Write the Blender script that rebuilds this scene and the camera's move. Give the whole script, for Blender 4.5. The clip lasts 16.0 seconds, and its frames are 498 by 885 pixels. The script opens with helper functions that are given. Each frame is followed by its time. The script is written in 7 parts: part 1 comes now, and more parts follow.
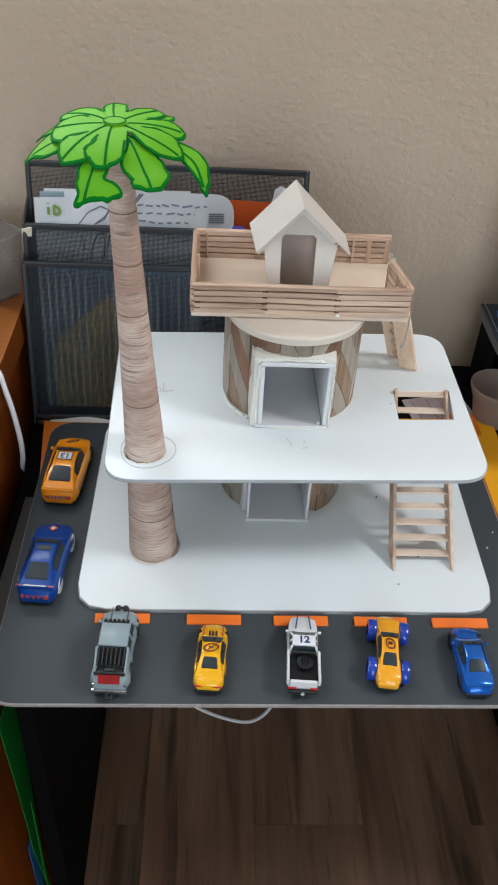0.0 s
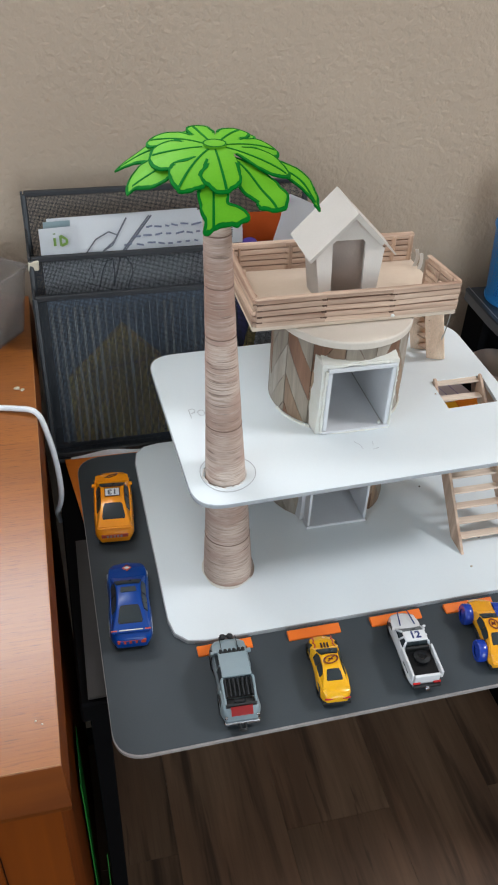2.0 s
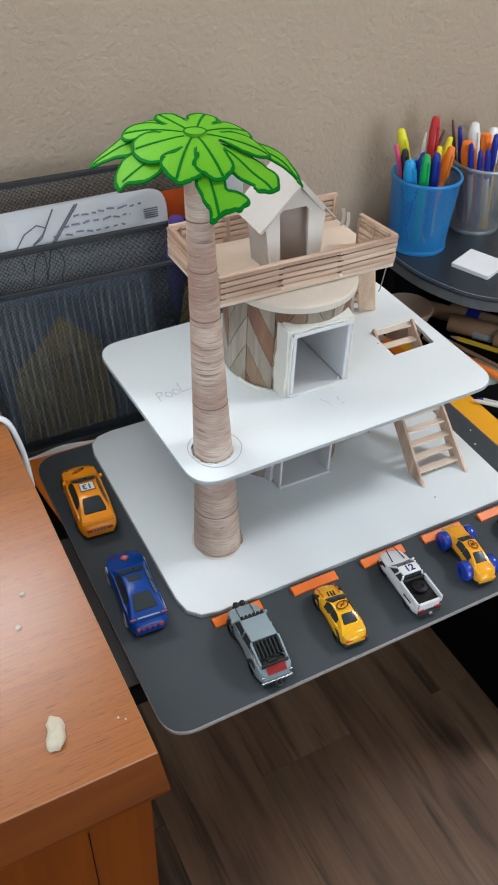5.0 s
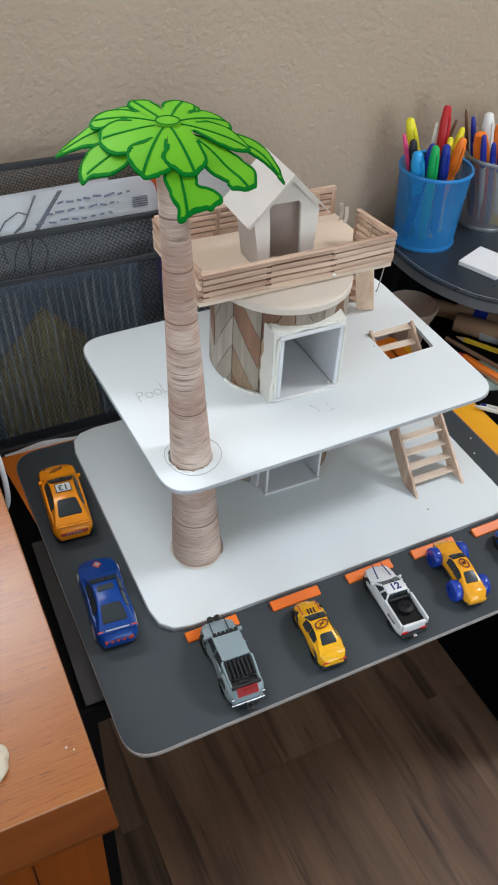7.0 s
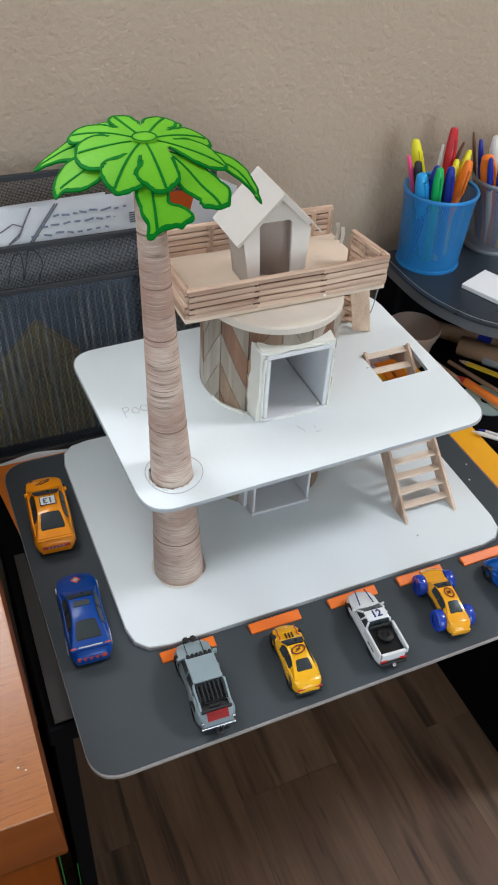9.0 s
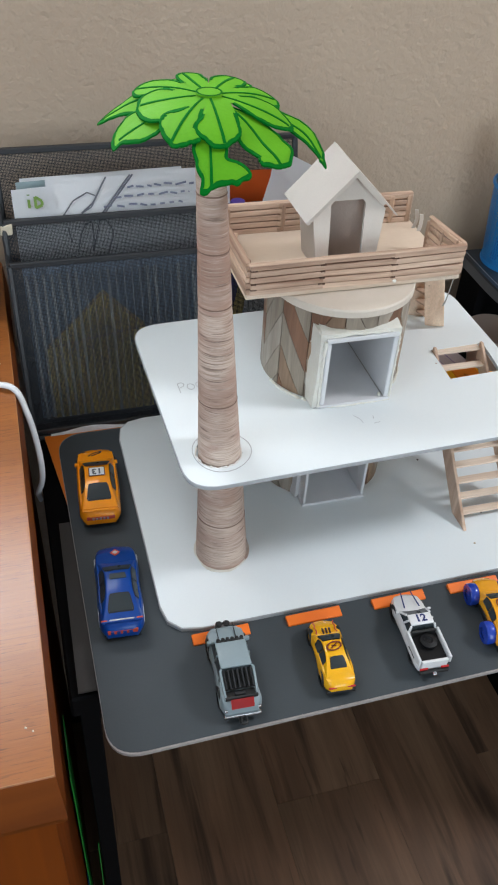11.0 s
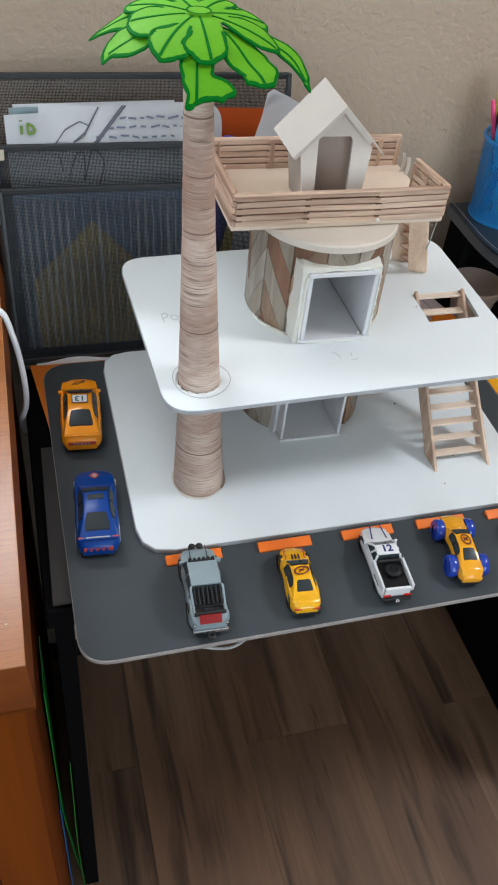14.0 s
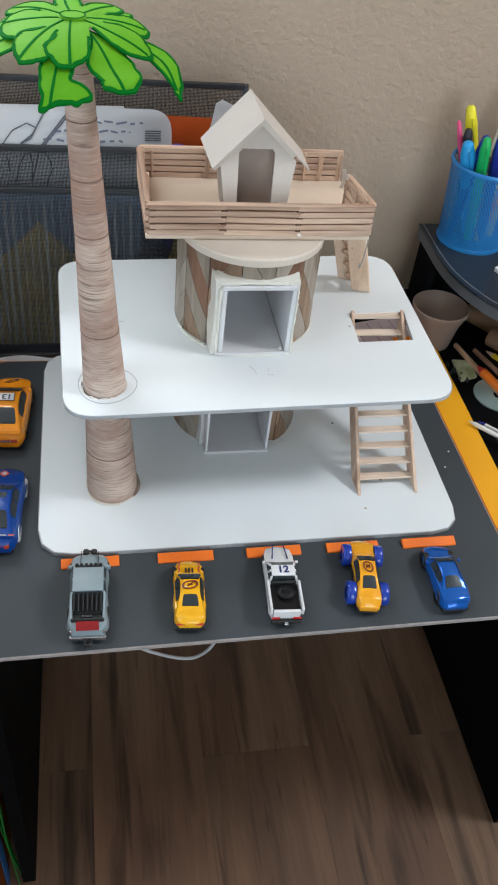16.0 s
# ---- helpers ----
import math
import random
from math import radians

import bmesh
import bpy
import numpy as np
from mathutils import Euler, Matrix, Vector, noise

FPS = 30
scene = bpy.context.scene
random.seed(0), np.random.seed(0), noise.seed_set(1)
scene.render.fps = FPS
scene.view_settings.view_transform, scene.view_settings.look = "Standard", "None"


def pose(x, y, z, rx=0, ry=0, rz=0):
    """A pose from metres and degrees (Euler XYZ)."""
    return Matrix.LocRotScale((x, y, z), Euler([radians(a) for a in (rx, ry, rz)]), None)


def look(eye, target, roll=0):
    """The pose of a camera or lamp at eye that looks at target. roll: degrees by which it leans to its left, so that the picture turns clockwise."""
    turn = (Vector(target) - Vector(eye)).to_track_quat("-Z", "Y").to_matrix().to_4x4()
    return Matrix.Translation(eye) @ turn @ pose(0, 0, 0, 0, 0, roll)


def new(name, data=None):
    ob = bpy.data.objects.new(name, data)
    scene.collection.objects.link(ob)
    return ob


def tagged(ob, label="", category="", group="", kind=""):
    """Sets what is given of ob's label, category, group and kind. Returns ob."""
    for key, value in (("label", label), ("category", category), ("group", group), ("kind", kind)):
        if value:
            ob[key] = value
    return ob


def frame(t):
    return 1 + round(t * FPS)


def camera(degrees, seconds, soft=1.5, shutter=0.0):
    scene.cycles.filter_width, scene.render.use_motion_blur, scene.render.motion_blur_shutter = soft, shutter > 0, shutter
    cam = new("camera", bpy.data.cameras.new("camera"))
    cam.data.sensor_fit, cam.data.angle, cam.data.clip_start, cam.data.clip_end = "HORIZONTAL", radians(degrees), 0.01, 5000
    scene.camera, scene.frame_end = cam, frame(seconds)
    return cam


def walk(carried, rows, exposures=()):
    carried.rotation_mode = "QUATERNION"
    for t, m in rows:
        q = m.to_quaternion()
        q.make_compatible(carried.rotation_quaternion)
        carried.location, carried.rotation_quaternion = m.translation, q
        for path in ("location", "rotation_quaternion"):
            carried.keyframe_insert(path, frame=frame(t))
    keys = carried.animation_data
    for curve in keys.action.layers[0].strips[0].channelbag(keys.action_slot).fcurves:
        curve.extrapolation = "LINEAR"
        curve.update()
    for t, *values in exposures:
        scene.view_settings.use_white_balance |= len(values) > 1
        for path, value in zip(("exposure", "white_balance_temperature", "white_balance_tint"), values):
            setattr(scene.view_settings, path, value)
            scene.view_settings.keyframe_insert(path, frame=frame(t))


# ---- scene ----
cam = camera(33.55, 16.0, 2.0)
PATH = [
    (0, (-0.0333, -0.4828, 1.3576), (-0.0095, -0.0946, 1.0434), 3.59),
    (0.5, (-0.0327, -0.4591, 1.3502), (-0.0253, -0.0718, 1.0341), 2.86),
    (1, (-0.0655, -0.4386, 1.3608), (-0.0571, -0.0562, 1.0388), 4.43),
    (1.5, (-0.1684, -0.4628, 1.3504), (-0.1025, -0.0783, 1.0376), 2.30),
    (2, (-0.2166, -0.4496, 1.3550), (-0.1127, -0.0710, 1.0455), 2.82),
    (2.5, (-0.2702, -0.4331, 1.3527), (-0.1372, -0.0616, 1.0455), 1.43),
    (3, (-0.3249, -0.4189, 1.3565), (-0.1490, -0.0764, 1.0375), 1.26),
    (3.5, (-0.3493, -0.4205, 1.3685), (-0.1605, -0.0876, 1.0468), 2.24),
    (4, (-0.3485, -0.4302, 1.3800), (-0.1578, -0.0979, 1.0587), 2.15),
    (6.5, (-0.2950, -0.3965, 1.3625), (-0.1224, -0.0652, 1.0301), 3.06),
    (7, (-0.2854, -0.3950, 1.3663), (-0.1128, -0.0644, 1.0333), 3.25),
    (7.5, (-0.2813, -0.3937, 1.3673), (-0.1096, -0.0601, 1.0368), 3.18),
    (8, (-0.2776, -0.3994, 1.3684), (-0.1054, -0.0656, 1.0384), 3.44),
    (10.5, (-0.2112, -0.4026, 1.3461), (-0.0852, -0.0432, 1.0222), 3.60),
    (11, (-0.2235, -0.4063, 1.3348), (-0.1068, -0.0451, 1.0093), 3.67),
    (11.5, (-0.2238, -0.4047, 1.3258), (-0.1083, -0.0485, 0.9944), 3.98),
    (12, (-0.2065, -0.4034, 1.3306), (-0.0953, -0.0445, 1.0006), 4.70),
    (12.5, (-0.2163, -0.4136, 1.3286), (-0.1099, -0.0564, 0.9954), 5.79),
    (13, (-0.2372, -0.4306, 1.3302), (-0.1172, -0.0807, 0.9937), 6.14),
    (13.5, (-0.2522, -0.4442, 1.3265), (-0.1197, -0.0998, 0.9890), 6.29),
    (14, (-0.2213, -0.4437, 1.3234), (-0.1016, -0.0967, 0.9839), 6.83),
    (14.5, (-0.1806, -0.4495, 1.3265), (-0.0807, -0.0982, 0.9850), 7.25),
    (15, (-0.1324, -0.4652, 1.3288), (-0.0417, -0.1067, 0.9922), 7.13),
    (15.5, (-0.0886, -0.4823, 1.3328), (-0.0052, -0.1201, 0.9983), 7.45),
    (16, (-0.0953, -0.4623, 1.3298), (-0.0068, -0.1042, 0.9923), 7.37),
]
walk(cam, [(t, look(eye, target, roll)) for t, eye, target, roll in PATH], exposures=[(0, 0.15, 6050, 10), (16, 0.15, 6050, 10)])

# ---- light: a window high in the wall behind the model, another at the side, a glass door across the room, a ceiling lamp, an added overhead fill ----
world = bpy.data.worlds.new("sky")
scene.world = world
world.use_nodes = True
wn = world.node_tree.nodes
sky = wn.new("ShaderNodeTexSky")
sky.sky_type, sky.sun_disc = "NISHITA", False
sky.sun_elevation, sky.sun_rotation = radians(40), radians(70)
wn["Background"].inputs["Strength"].default_value = 0.1
world.node_tree.links.new(sky.outputs[0], wn["Background"].inputs["Color"])


def area(name, eye, target, sx, sy, watts, colour):
    la = bpy.data.lights.new(name, "AREA")
    la.shape, la.size, la.size_y, la.energy, la.color = "RECTANGLE", sx, sy, watts, colour
    ob = new(name, la)
    ob.matrix_world = look(eye, target)
    return ob


WIN_X0, WIN_X1, WIN_Z0, WIN_Z1 = -0.66, -0.14, 1.34, 1.66
area("window_daylight", (-0.40, 0.52, 1.50), (-0.30, -1.0, 1.3), 0.48, 0.28, 6, (0.95, 0.97, 0.95))
area("side_window_daylight", (-1.93, -0.75, 1.45), (0.0, -0.1, 0.9), 1.7, 1.3, 16, (0.82, 0.95, 1.0))
area("glass_door_daylight", (0.35, -2.83, 1.15), (0.05, 0.0, 0.85), 1.5, 1.9, 37, (0.87, 0.97, 1.0))
area("ceiling_lamp_light", (1.40, -0.25, 2.42), (0.15, 0.05, 0.8), 0.40, 0.40, 23, (0.98, 0.98, 0.97))
# added fill without a fixture, brightens the left of the wall and boards
area("overhead_fill_light", (-0.75, -0.12, 2.42), (-0.35, 0.10, 0.8), 0.7, 0.7, 5.0, (0.93, 0.98, 1.0))

# ---- units: the model is laid out in decimetres above the desk mat ----
U = 0.1
MAT_Z = 0.763


def spot(x, y, z, rz=0.0, rx=0.0, ry=0.0):
    return pose(x * U, y * U, MAT_Z + z * U, rx, ry, rz)


# ---- materials ----
def material(name, colour, rough=0.5, metal=0.0, dark=None, scale=60.0, amount=0.35, fine=600.0, bump=0.15,
             stretch=(1, 1, 1), coat=0.0, trans=0.0, alpha=1.0, random_tint=0.0, bump_scale=None, ior=1.45, spec=0.5, depth=0.001):
    """A surface with a broad mottling, a fine grain and a little relief."""
    m = bpy.data.materials.new(name)
    m.use_nodes = True
    nt = m.node_tree
    b = nt.nodes["Principled BSDF"]
    tc, mp = nt.nodes.new("ShaderNodeTexCoord"), nt.nodes.new("ShaderNodeMapping")
    mp.inputs["Scale"].default_value = stretch
    nt.links.new(tc.outputs["Object"], mp.inputs["Vector"])
    n1, n2 = nt.nodes.new("ShaderNodeTexNoise"), nt.nodes.new("ShaderNodeTexNoise")
    n1.inputs["Scale"].default_value, n1.inputs["Detail"].default_value = scale, 4
    n2.inputs["Scale"].default_value, n2.inputs["Detail"].default_value = fine, 3
    for n in (n1, n2):
        nt.links.new(mp.outputs[0], n.inputs["Vector"])
    if dark is None:
        dark = tuple(c * 0.7 for c in colour)
    mix = nt.nodes.new("ShaderNodeMix")
    mix.data_type = "RGBA"
    mix.inputs["A"].default_value, mix.inputs["B"].default_value = (*colour, 1), (*dark, 1)
    add = nt.nodes.new("ShaderNodeMath")
    add.operation = "MULTIPLY_ADD"
    nt.links.new(n2.outputs["Fac"], add.inputs[0])
    add.inputs[1].default_value = 0.5
    nt.links.new(n1.outputs["Fac"], add.inputs[2])
    ramp = nt.nodes.new("ShaderNodeMapRange")
    ramp.inputs["From Min"].default_value, ramp.inputs["From Max"].default_value = 0.5, 1.05
    ramp.inputs["To Max"].default_value = amount
    nt.links.new(add.outputs[0], ramp.inputs["Value"])
    nt.links.new(ramp.outputs[0], mix.inputs["Factor"])
    out = mix.outputs["Result"]
    if random_tint:
        info, hsv = nt.nodes.new("ShaderNodeObjectInfo"), nt.nodes.new("ShaderNodeHueSaturation")
        mr = nt.nodes.new("ShaderNodeMapRange")
        mr.inputs["To Min"].default_value, mr.inputs["To Max"].default_value = 1 - random_tint, 1 + random_tint
        nt.links.new(info.outputs["Random"], mr.inputs["Value"])
        nt.links.new(mr.outputs[0], hsv.inputs["Value"])
        nt.links.new(out, hsv.inputs["Color"])
        out = hsv.outputs[0]
    nt.links.new(out, b.inputs["Base Color"])
    rr = nt.nodes.new("ShaderNodeMapRange")
    rr.inputs["To Min"].default_value, rr.inputs["To Max"].default_value = max(rough - 0.08, 0.02), min(rough + 0.08, 1)
    nt.links.new(n1.outputs["Fac"], rr.inputs["Value"])
    nt.links.new(rr.outputs[0], b.inputs["Roughness"])
    if bump:
        bp = nt.nodes.new("ShaderNodeBump")
        bp.inputs["Strength"].default_value, bp.inputs["Distance"].default_value = bump, depth
        nt.links.new((n1 if bump_scale == "broad" else n2).outputs["Fac"], bp.inputs["Height"])
        nt.links.new(bp.outputs[0], b.inputs["Normal"])
    b.inputs["Metallic"].default_value, b.inputs["Coat Weight"].default_value = metal, coat
    b.inputs["Transmission Weight"].default_value, b.inputs["Alpha"].default_value = trans, alpha
    b.inputs["IOR"].default_value, b.inputs["Specular IOR Level"].default_value = ior, spec
    return m


def grain(name, light, dark, along="Y", scale=22.0, distort=6.0, rough=0.45, coat=0.0, random_tint=0.12, bump=0.2, fine=900.0, spec=0.5):
    """Wood: long streaks along one axis, shifted for each object."""
    m = bpy.data.materials.new(name)
    m.use_nodes = True
    nt = m.node_tree
    b = nt.nodes["Principled BSDF"]
    tc, mp = nt.nodes.new("ShaderNodeTexCoord"), nt.nodes.new("ShaderNodeMapping")
    s = {"X": (0.06, 1, 1), "Y": (1, 0.06, 1), "Z": (1, 1, 0.06)}[along]
    mp.inputs["Scale"].default_value = s
    info = nt.nodes.new("ShaderNodeObjectInfo")
    shift = nt.nodes.new("ShaderNodeVectorMath")
    shift.operation = "SCALE"
    shift.inputs[0].default_value = (7.0, 3.0, 5.0)
    nt.links.new(info.outputs["Random"], shift.inputs["Scale"])
    nt.links.new(shift.outputs[0], mp.inputs["Location"])
    nt.links.new(tc.outputs["Object"], mp.inputs["Vector"])
    n1, n2 = nt.nodes.new("ShaderNodeTexNoise"), nt.nodes.new("ShaderNodeTexNoise")
    n1.inputs["Scale"].default_value, n1.inputs["Detail"].default_value, n1.inputs["Distortion"].default_value = scale, 6, distort * 0.1
    n2.inputs["Scale"].default_value, n2.inputs["Detail"].default_value = fine, 2
    for n in (n1, n2):
        nt.links.new(mp.outputs[0], n.inputs["Vector"])
    ramp = nt.nodes.new("ShaderNodeValToRGB")
    ramp.color_ramp.elements[0].position, ramp.color_ramp.elements[0].color = 0.32, (*dark, 1)
    ramp.color_ramp.elements[1].position, ramp.color_ramp.elements[1].color = 0.66, (*light, 1)
    mid = ramp.color_ramp.elements.new(0.5)
    mid.color = (*[0.4 * d + 0.6 * li for d, li in zip(dark, light)], 1)
    nt.links.new(n1.outputs["Fac"], ramp.inputs["Fac"])
    mul = nt.nodes.new("ShaderNodeMix")
    mul.data_type, mul.blend_type = "RGBA", "MULTIPLY"
    mul.inputs["Factor"].default_value = 0.35
    nt.links.new(ramp.outputs[0], mul.inputs["A"])
    nt.links.new(n2.outputs["Fac"], mul.inputs["B"])
    hsv, mr = nt.nodes.new("ShaderNodeHueSaturation"), nt.nodes.new("ShaderNodeMapRange")
    mr.inputs["To Min"].default_value, mr.inputs["To Max"].default_value = 1.25 - random_tint, 1.25 + random_tint
    nt.links.new(info.outputs["Random"], mr.inputs["Value"])
    nt.links.new(mr.outputs[0], hsv.inputs["Value"])
    nt.links.new(mul.outputs["Result"], hsv.inputs["Color"])
    nt.links.new(hsv.outputs[0], b.inputs["Base Color"])
    b.inputs["Roughness"].default_value, b.inputs["Coat Weight"].default_value = rough, coat
    b.inputs["Coat Roughness"].default_value, b.inputs["Specular IOR Level"].default_value = 0.25, spec
    bp = nt.nodes.new("ShaderNodeBump")
    bp.inputs["Strength"].default_value, bp.inputs["Distance"].default_value = bump, 0.0006
    nt.links.new(n1.outputs["Fac"], bp.inputs["Height"])
    nt.links.new(bp.outputs[0], b.inputs["Normal"])
    return m


PAINT_WALL = material("wall_paint", (0.398, 0.308, 0.228), 0.75, dark=(0.355, 0.273, 0.202), scale=5, amount=0.5, fine=165, bump=1.0, depth=0.0019)
CEILING = material("ceiling_paint", (0.72, 0.70, 0.66), 0.9, scale=5, amount=0.1, fine=200, bump=0.1)
BLACK = material("black_laminate", (0.004, 0.004, 0.0045), 0.6, spec=0.03, dark=(0.006, 0.006, 0.0065), scale=30, amount=0.5, bump=0.1)
BLACK_GLOSS = material("black_satin_top", (0.017, 0.024, 0.033), 0.3, dark=(0.027, 0.033, 0.042), scale=20, amount=0.6, bump=0.05)
METAL_BLACK = material("black_metal", (0.02, 0.021, 0.024), 0.4, 0.0, scale=80, amount=0.3, bump=0.05)
MAT_GREY = material("grey_board_face", (0.052, 0.061, 0.068), 0.6, spec=0.35, dark=(0.043, 0.051, 0.058), scale=14, amount=0.7, bump=0.08)
FOAM = material("white_foam_core", (0.34, 0.31, 0.30), 0.8, dark=(0.20, 0.18, 0.17), scale=120, amount=0.6, bump=0.3)
ORANGE_BOARD = material("orange_card", (0.88, 0.42, 0.008), 0.5, dark=(0.85, 0.36, 0.006), scale=12, amount=0.6, bump=0.05)
ORANGE_LEFT = material("orange_card_face", (0.80, 0.22, 0.012), 0.5, dark=(0.72, 0.17, 0.01), scale=12, amount=0.6, bump=0.05)
CARD_FOLD = material("dark_orange_fold", (0.42, 0.10, 0.012), 0.6, scale=12, amount=0.5, bump=0.05)
PINK_PAPER = material("pinkish_paper", (0.62, 0.50, 0.50), 0.6, scale=20, amount=0.4)
GREY_SHEET = material("dark_grey_sheet", (0.030, 0.026, 0.024), 0.6, scale=20, amount=0.4, bump=0.05)
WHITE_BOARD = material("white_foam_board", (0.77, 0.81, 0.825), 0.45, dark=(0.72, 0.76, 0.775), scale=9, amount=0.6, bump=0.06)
WHITE_CARD = material("white_card", (0.77, 0.75, 0.72), 0.6, dark=(0.66, 0.63, 0.58), scale=40, amount=0.5, bump=0.1)
DOOR_CARD = material("bluish_white_card", (0.66, 0.655, 0.665), 0.6, dark=(0.57, 0.565, 0.575), scale=40, amount=0.5, bump=0.1)
GLUE = material("dried_glue", (0.74, 0.73, 0.69), 0.4, dark=(0.64, 0.60, 0.49), scale=40, amount=0.8, bump=0.8, bump_scale="broad")
PALE_WOOD = grain("craft_stick_wood", (0.64, 0.47, 0.35), (0.40, 0.255, 0.175), "X", 90, 4, 0.6, 0, 0.14)
PALE_WOOD_Z = grain("craft_stick_wood_upright", (0.64, 0.47, 0.35), (0.40, 0.255, 0.175), "Z", 90, 4, 0.6, 0, 0.14)
RAIL = grain("rail_stick_wood", (0.61, 0.44, 0.325), (0.30, 0.175, 0.115), "X", 110, 4, 0.6, 0, 0.10)
RAIL_Y = grain("rail_stick_wood_lengthwise", (0.57, 0.40, 0.285), (0.29, 0.165, 0.11), "Y", 110, 4, 0.6, 0, 0.20)
RAIL_Z = grain("rail_stick_wood_upright", (0.57, 0.40, 0.285), (0.29, 0.165, 0.11), "Z", 110, 4, 0.6, 0, 0.20)
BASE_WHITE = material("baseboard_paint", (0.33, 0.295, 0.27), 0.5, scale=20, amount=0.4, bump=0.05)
DECK_CARD = material("deck_plywood", (0.69, 0.565, 0.45), 0.6, dark=(0.60, 0.46, 0.34), scale=30, amount=0.6, bump=0.1, stretch=(0.3, 1, 1))
DISC_WOOD = material("disc_plywood", (0.65, 0.58, 0.50), 0.6, dark=(0.57, 0.49, 0.41), scale=30, amount=0.6, bump=0.1)
CABIN_CARD = material("cream_card", (0.64, 0.575, 0.515), 0.7, dark=(0.55, 0.49, 0.435), scale=40, amount=0.5, bump=0.1)
ROOF_CARD = material("cream_roof_card", (0.58, 0.525, 0.47), 0.7, dark=(0.50, 0.45, 0.40), scale=30, amount=0.5, bump=0.1)
STAIR_WOOD = grain("pale_plank_wood", (0.79, 0.61, 0.46), (0.61, 0.42, 0.29), "Z", 60, 4, 0.6, 0, 0.10)
RUNG_WOOD = grain("pale_rung_wood", (0.77, 0.64, 0.52), (0.57, 0.43, 0.33), "X", 90, 4, 0.6, 0, 0.12)
RESIDUE = material("brown_residue", (0.075, 0.045, 0.032), 0.7, dark=(0.03, 0.02, 0.015), scale=60, amount=0.9, bump=0.5)
HOUSE_ROOM = material("house_inside", (0.70, 0.58, 0.51), 0.8, scale=40, amount=0.3)
LEAF = material("green_foam_leaf", (0.112, 0.345, 0.003), 0.7, spec=0.25, dark=(0.07, 0.28, 0.003), scale=25, amount=0.7, bump=0.1)
LEAF_EDGE = material("dark_green_line", (0.003, 0.125, 0.010), 0.85, spec=0.1, scale=60, amount=0.3)
GLASS_DARK = material("tinted_toy_glass", (0.030, 0.038, 0.042), 0.3, spec=0.25, coat=0.0, dark=(0.046, 0.054, 0.058), scale=60, amount=0.3, bump=0)
TYRE = material("black_plastic_tyre", (0.014, 0.014, 0.014), 0.5, scale=80, amount=0.3)
CHROME = material("chrome_plate", (0.6, 0.6, 0.62), 0.2, 1.0, scale=60, amount=0.2, bump=0)
STRIP = material("orange_plastic", (0.86, 0.18, 0.012), 0.35, dark=(0.8, 0.15, 0.01), scale=40, amount=0.5, bump=0.05)
PAPER = material("white_paper", (0.78, 0.78, 0.79), 0.7, dark=(0.68, 0.68, 0.70), scale=20, amount=0.5, bump=0.05)
INK = material("pencil_line", (0.10, 0.10, 0.12), 0.6, scale=60, amount=0.3, bump=0)
YELLOW_PAPER = material("manila_paper", (0.80, 0.62, 0.20), 0.7, scale=20, amount=0.4, bump=0.05)
ORANGE_DEEP = material("red_orange_folder", (0.65, 0.11, 0.012), 0.5, scale=20, amount=0.4)
PURPLE = material("purple_plastic", (0.06, 0.04, 0.22), 0.4, scale=40, amount=0.3)
CABLE = material("white_cable", (0.7, 0.7, 0.71), 0.4, dark=(0.55, 0.55, 0.56), scale=60, amount=0.5)
GREEN_RIBBON = material("green_plastic_strap", (0.010, 0.18, 0.02), 0.4, scale=40, amount=0.4)
CUP_BLUE = material("blue_enamel_mesh", (0.03, 0.22, 0.55), 0.35, scale=60, amount=0.3, bump=0)
CUP_SILVER = material("silver_mesh", (0.35, 0.36, 0.38), 0.4, 0.6, scale=60, amount=0.3, bump=0)
CLEAR = material("smoky_plastic", (0.72, 0.58, 0.49), 0.35, dark=(0.62, 0.49, 0.41), trans=0.75, scale=20, amount=0.4, bump=0.05, ior=1.18)
PUTTY = material("chewed_putty", (0.56, 0.49, 0.37), 0.5, scale=120, amount=0.6, bump=0.9, bump_scale="broad")


SUBFLOOR = material("subfloor", (0.03, 0.025, 0.02), 0.8, scale=30, amount=0.4)
EDGE_GREY = material("dark_grey_edge_band", (0.10, 0.105, 0.115), 0.35, scale=30, amount=0.4, bump=0.05)
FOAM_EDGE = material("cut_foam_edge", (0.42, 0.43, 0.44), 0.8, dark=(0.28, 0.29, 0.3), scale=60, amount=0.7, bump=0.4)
PENCIL = material("pencil_graphite", (0.46, 0.46, 0.48), 0.6, scale=200, amount=0.5, bump=0)
JOINT = material("dark_board_joint", (0.10, 0.05, 0.032), 0.7, scale=60, amount=0.4)
CHEVRON = [grain("chevron_board_" + n, a, b, "Z", 70, 6, 0.55, 0, 0.1) for n, a, b in (("grey", (0.30, 0.25, 0.195), (0.17, 0.135, 0.10)), ("tan", (0.31, 0.205, 0.13), (0.17, 0.105, 0.065)), ("brown", (0.22, 0.112, 0.065), (0.12, 0.058, 0.032)), ("pale", (0.36, 0.31, 0.255), (0.23, 0.19, 0.15)))]
CORD = material("grey_cord", (0.35, 0.33, 0.30), 0.7, scale=200, amount=0.4)
BAND = material("dark_trunk_band", (0.20, 0.12, 0.09), 0.6, scale=100, amount=0.6)
WIRE = material("black_wire", (0.016, 0.018, 0.023), 0.45, spec=0.28, scale=100, amount=0.3, bump=0)
PALE_TEAL = material("pale_teal_paper", (0.42, 0.52, 0.54), 0.7, scale=20, amount=0.4)
NAVY = material("slate_blue_folder", (0.23, 0.30, 0.41), 0.4, scale=15, amount=0.5)
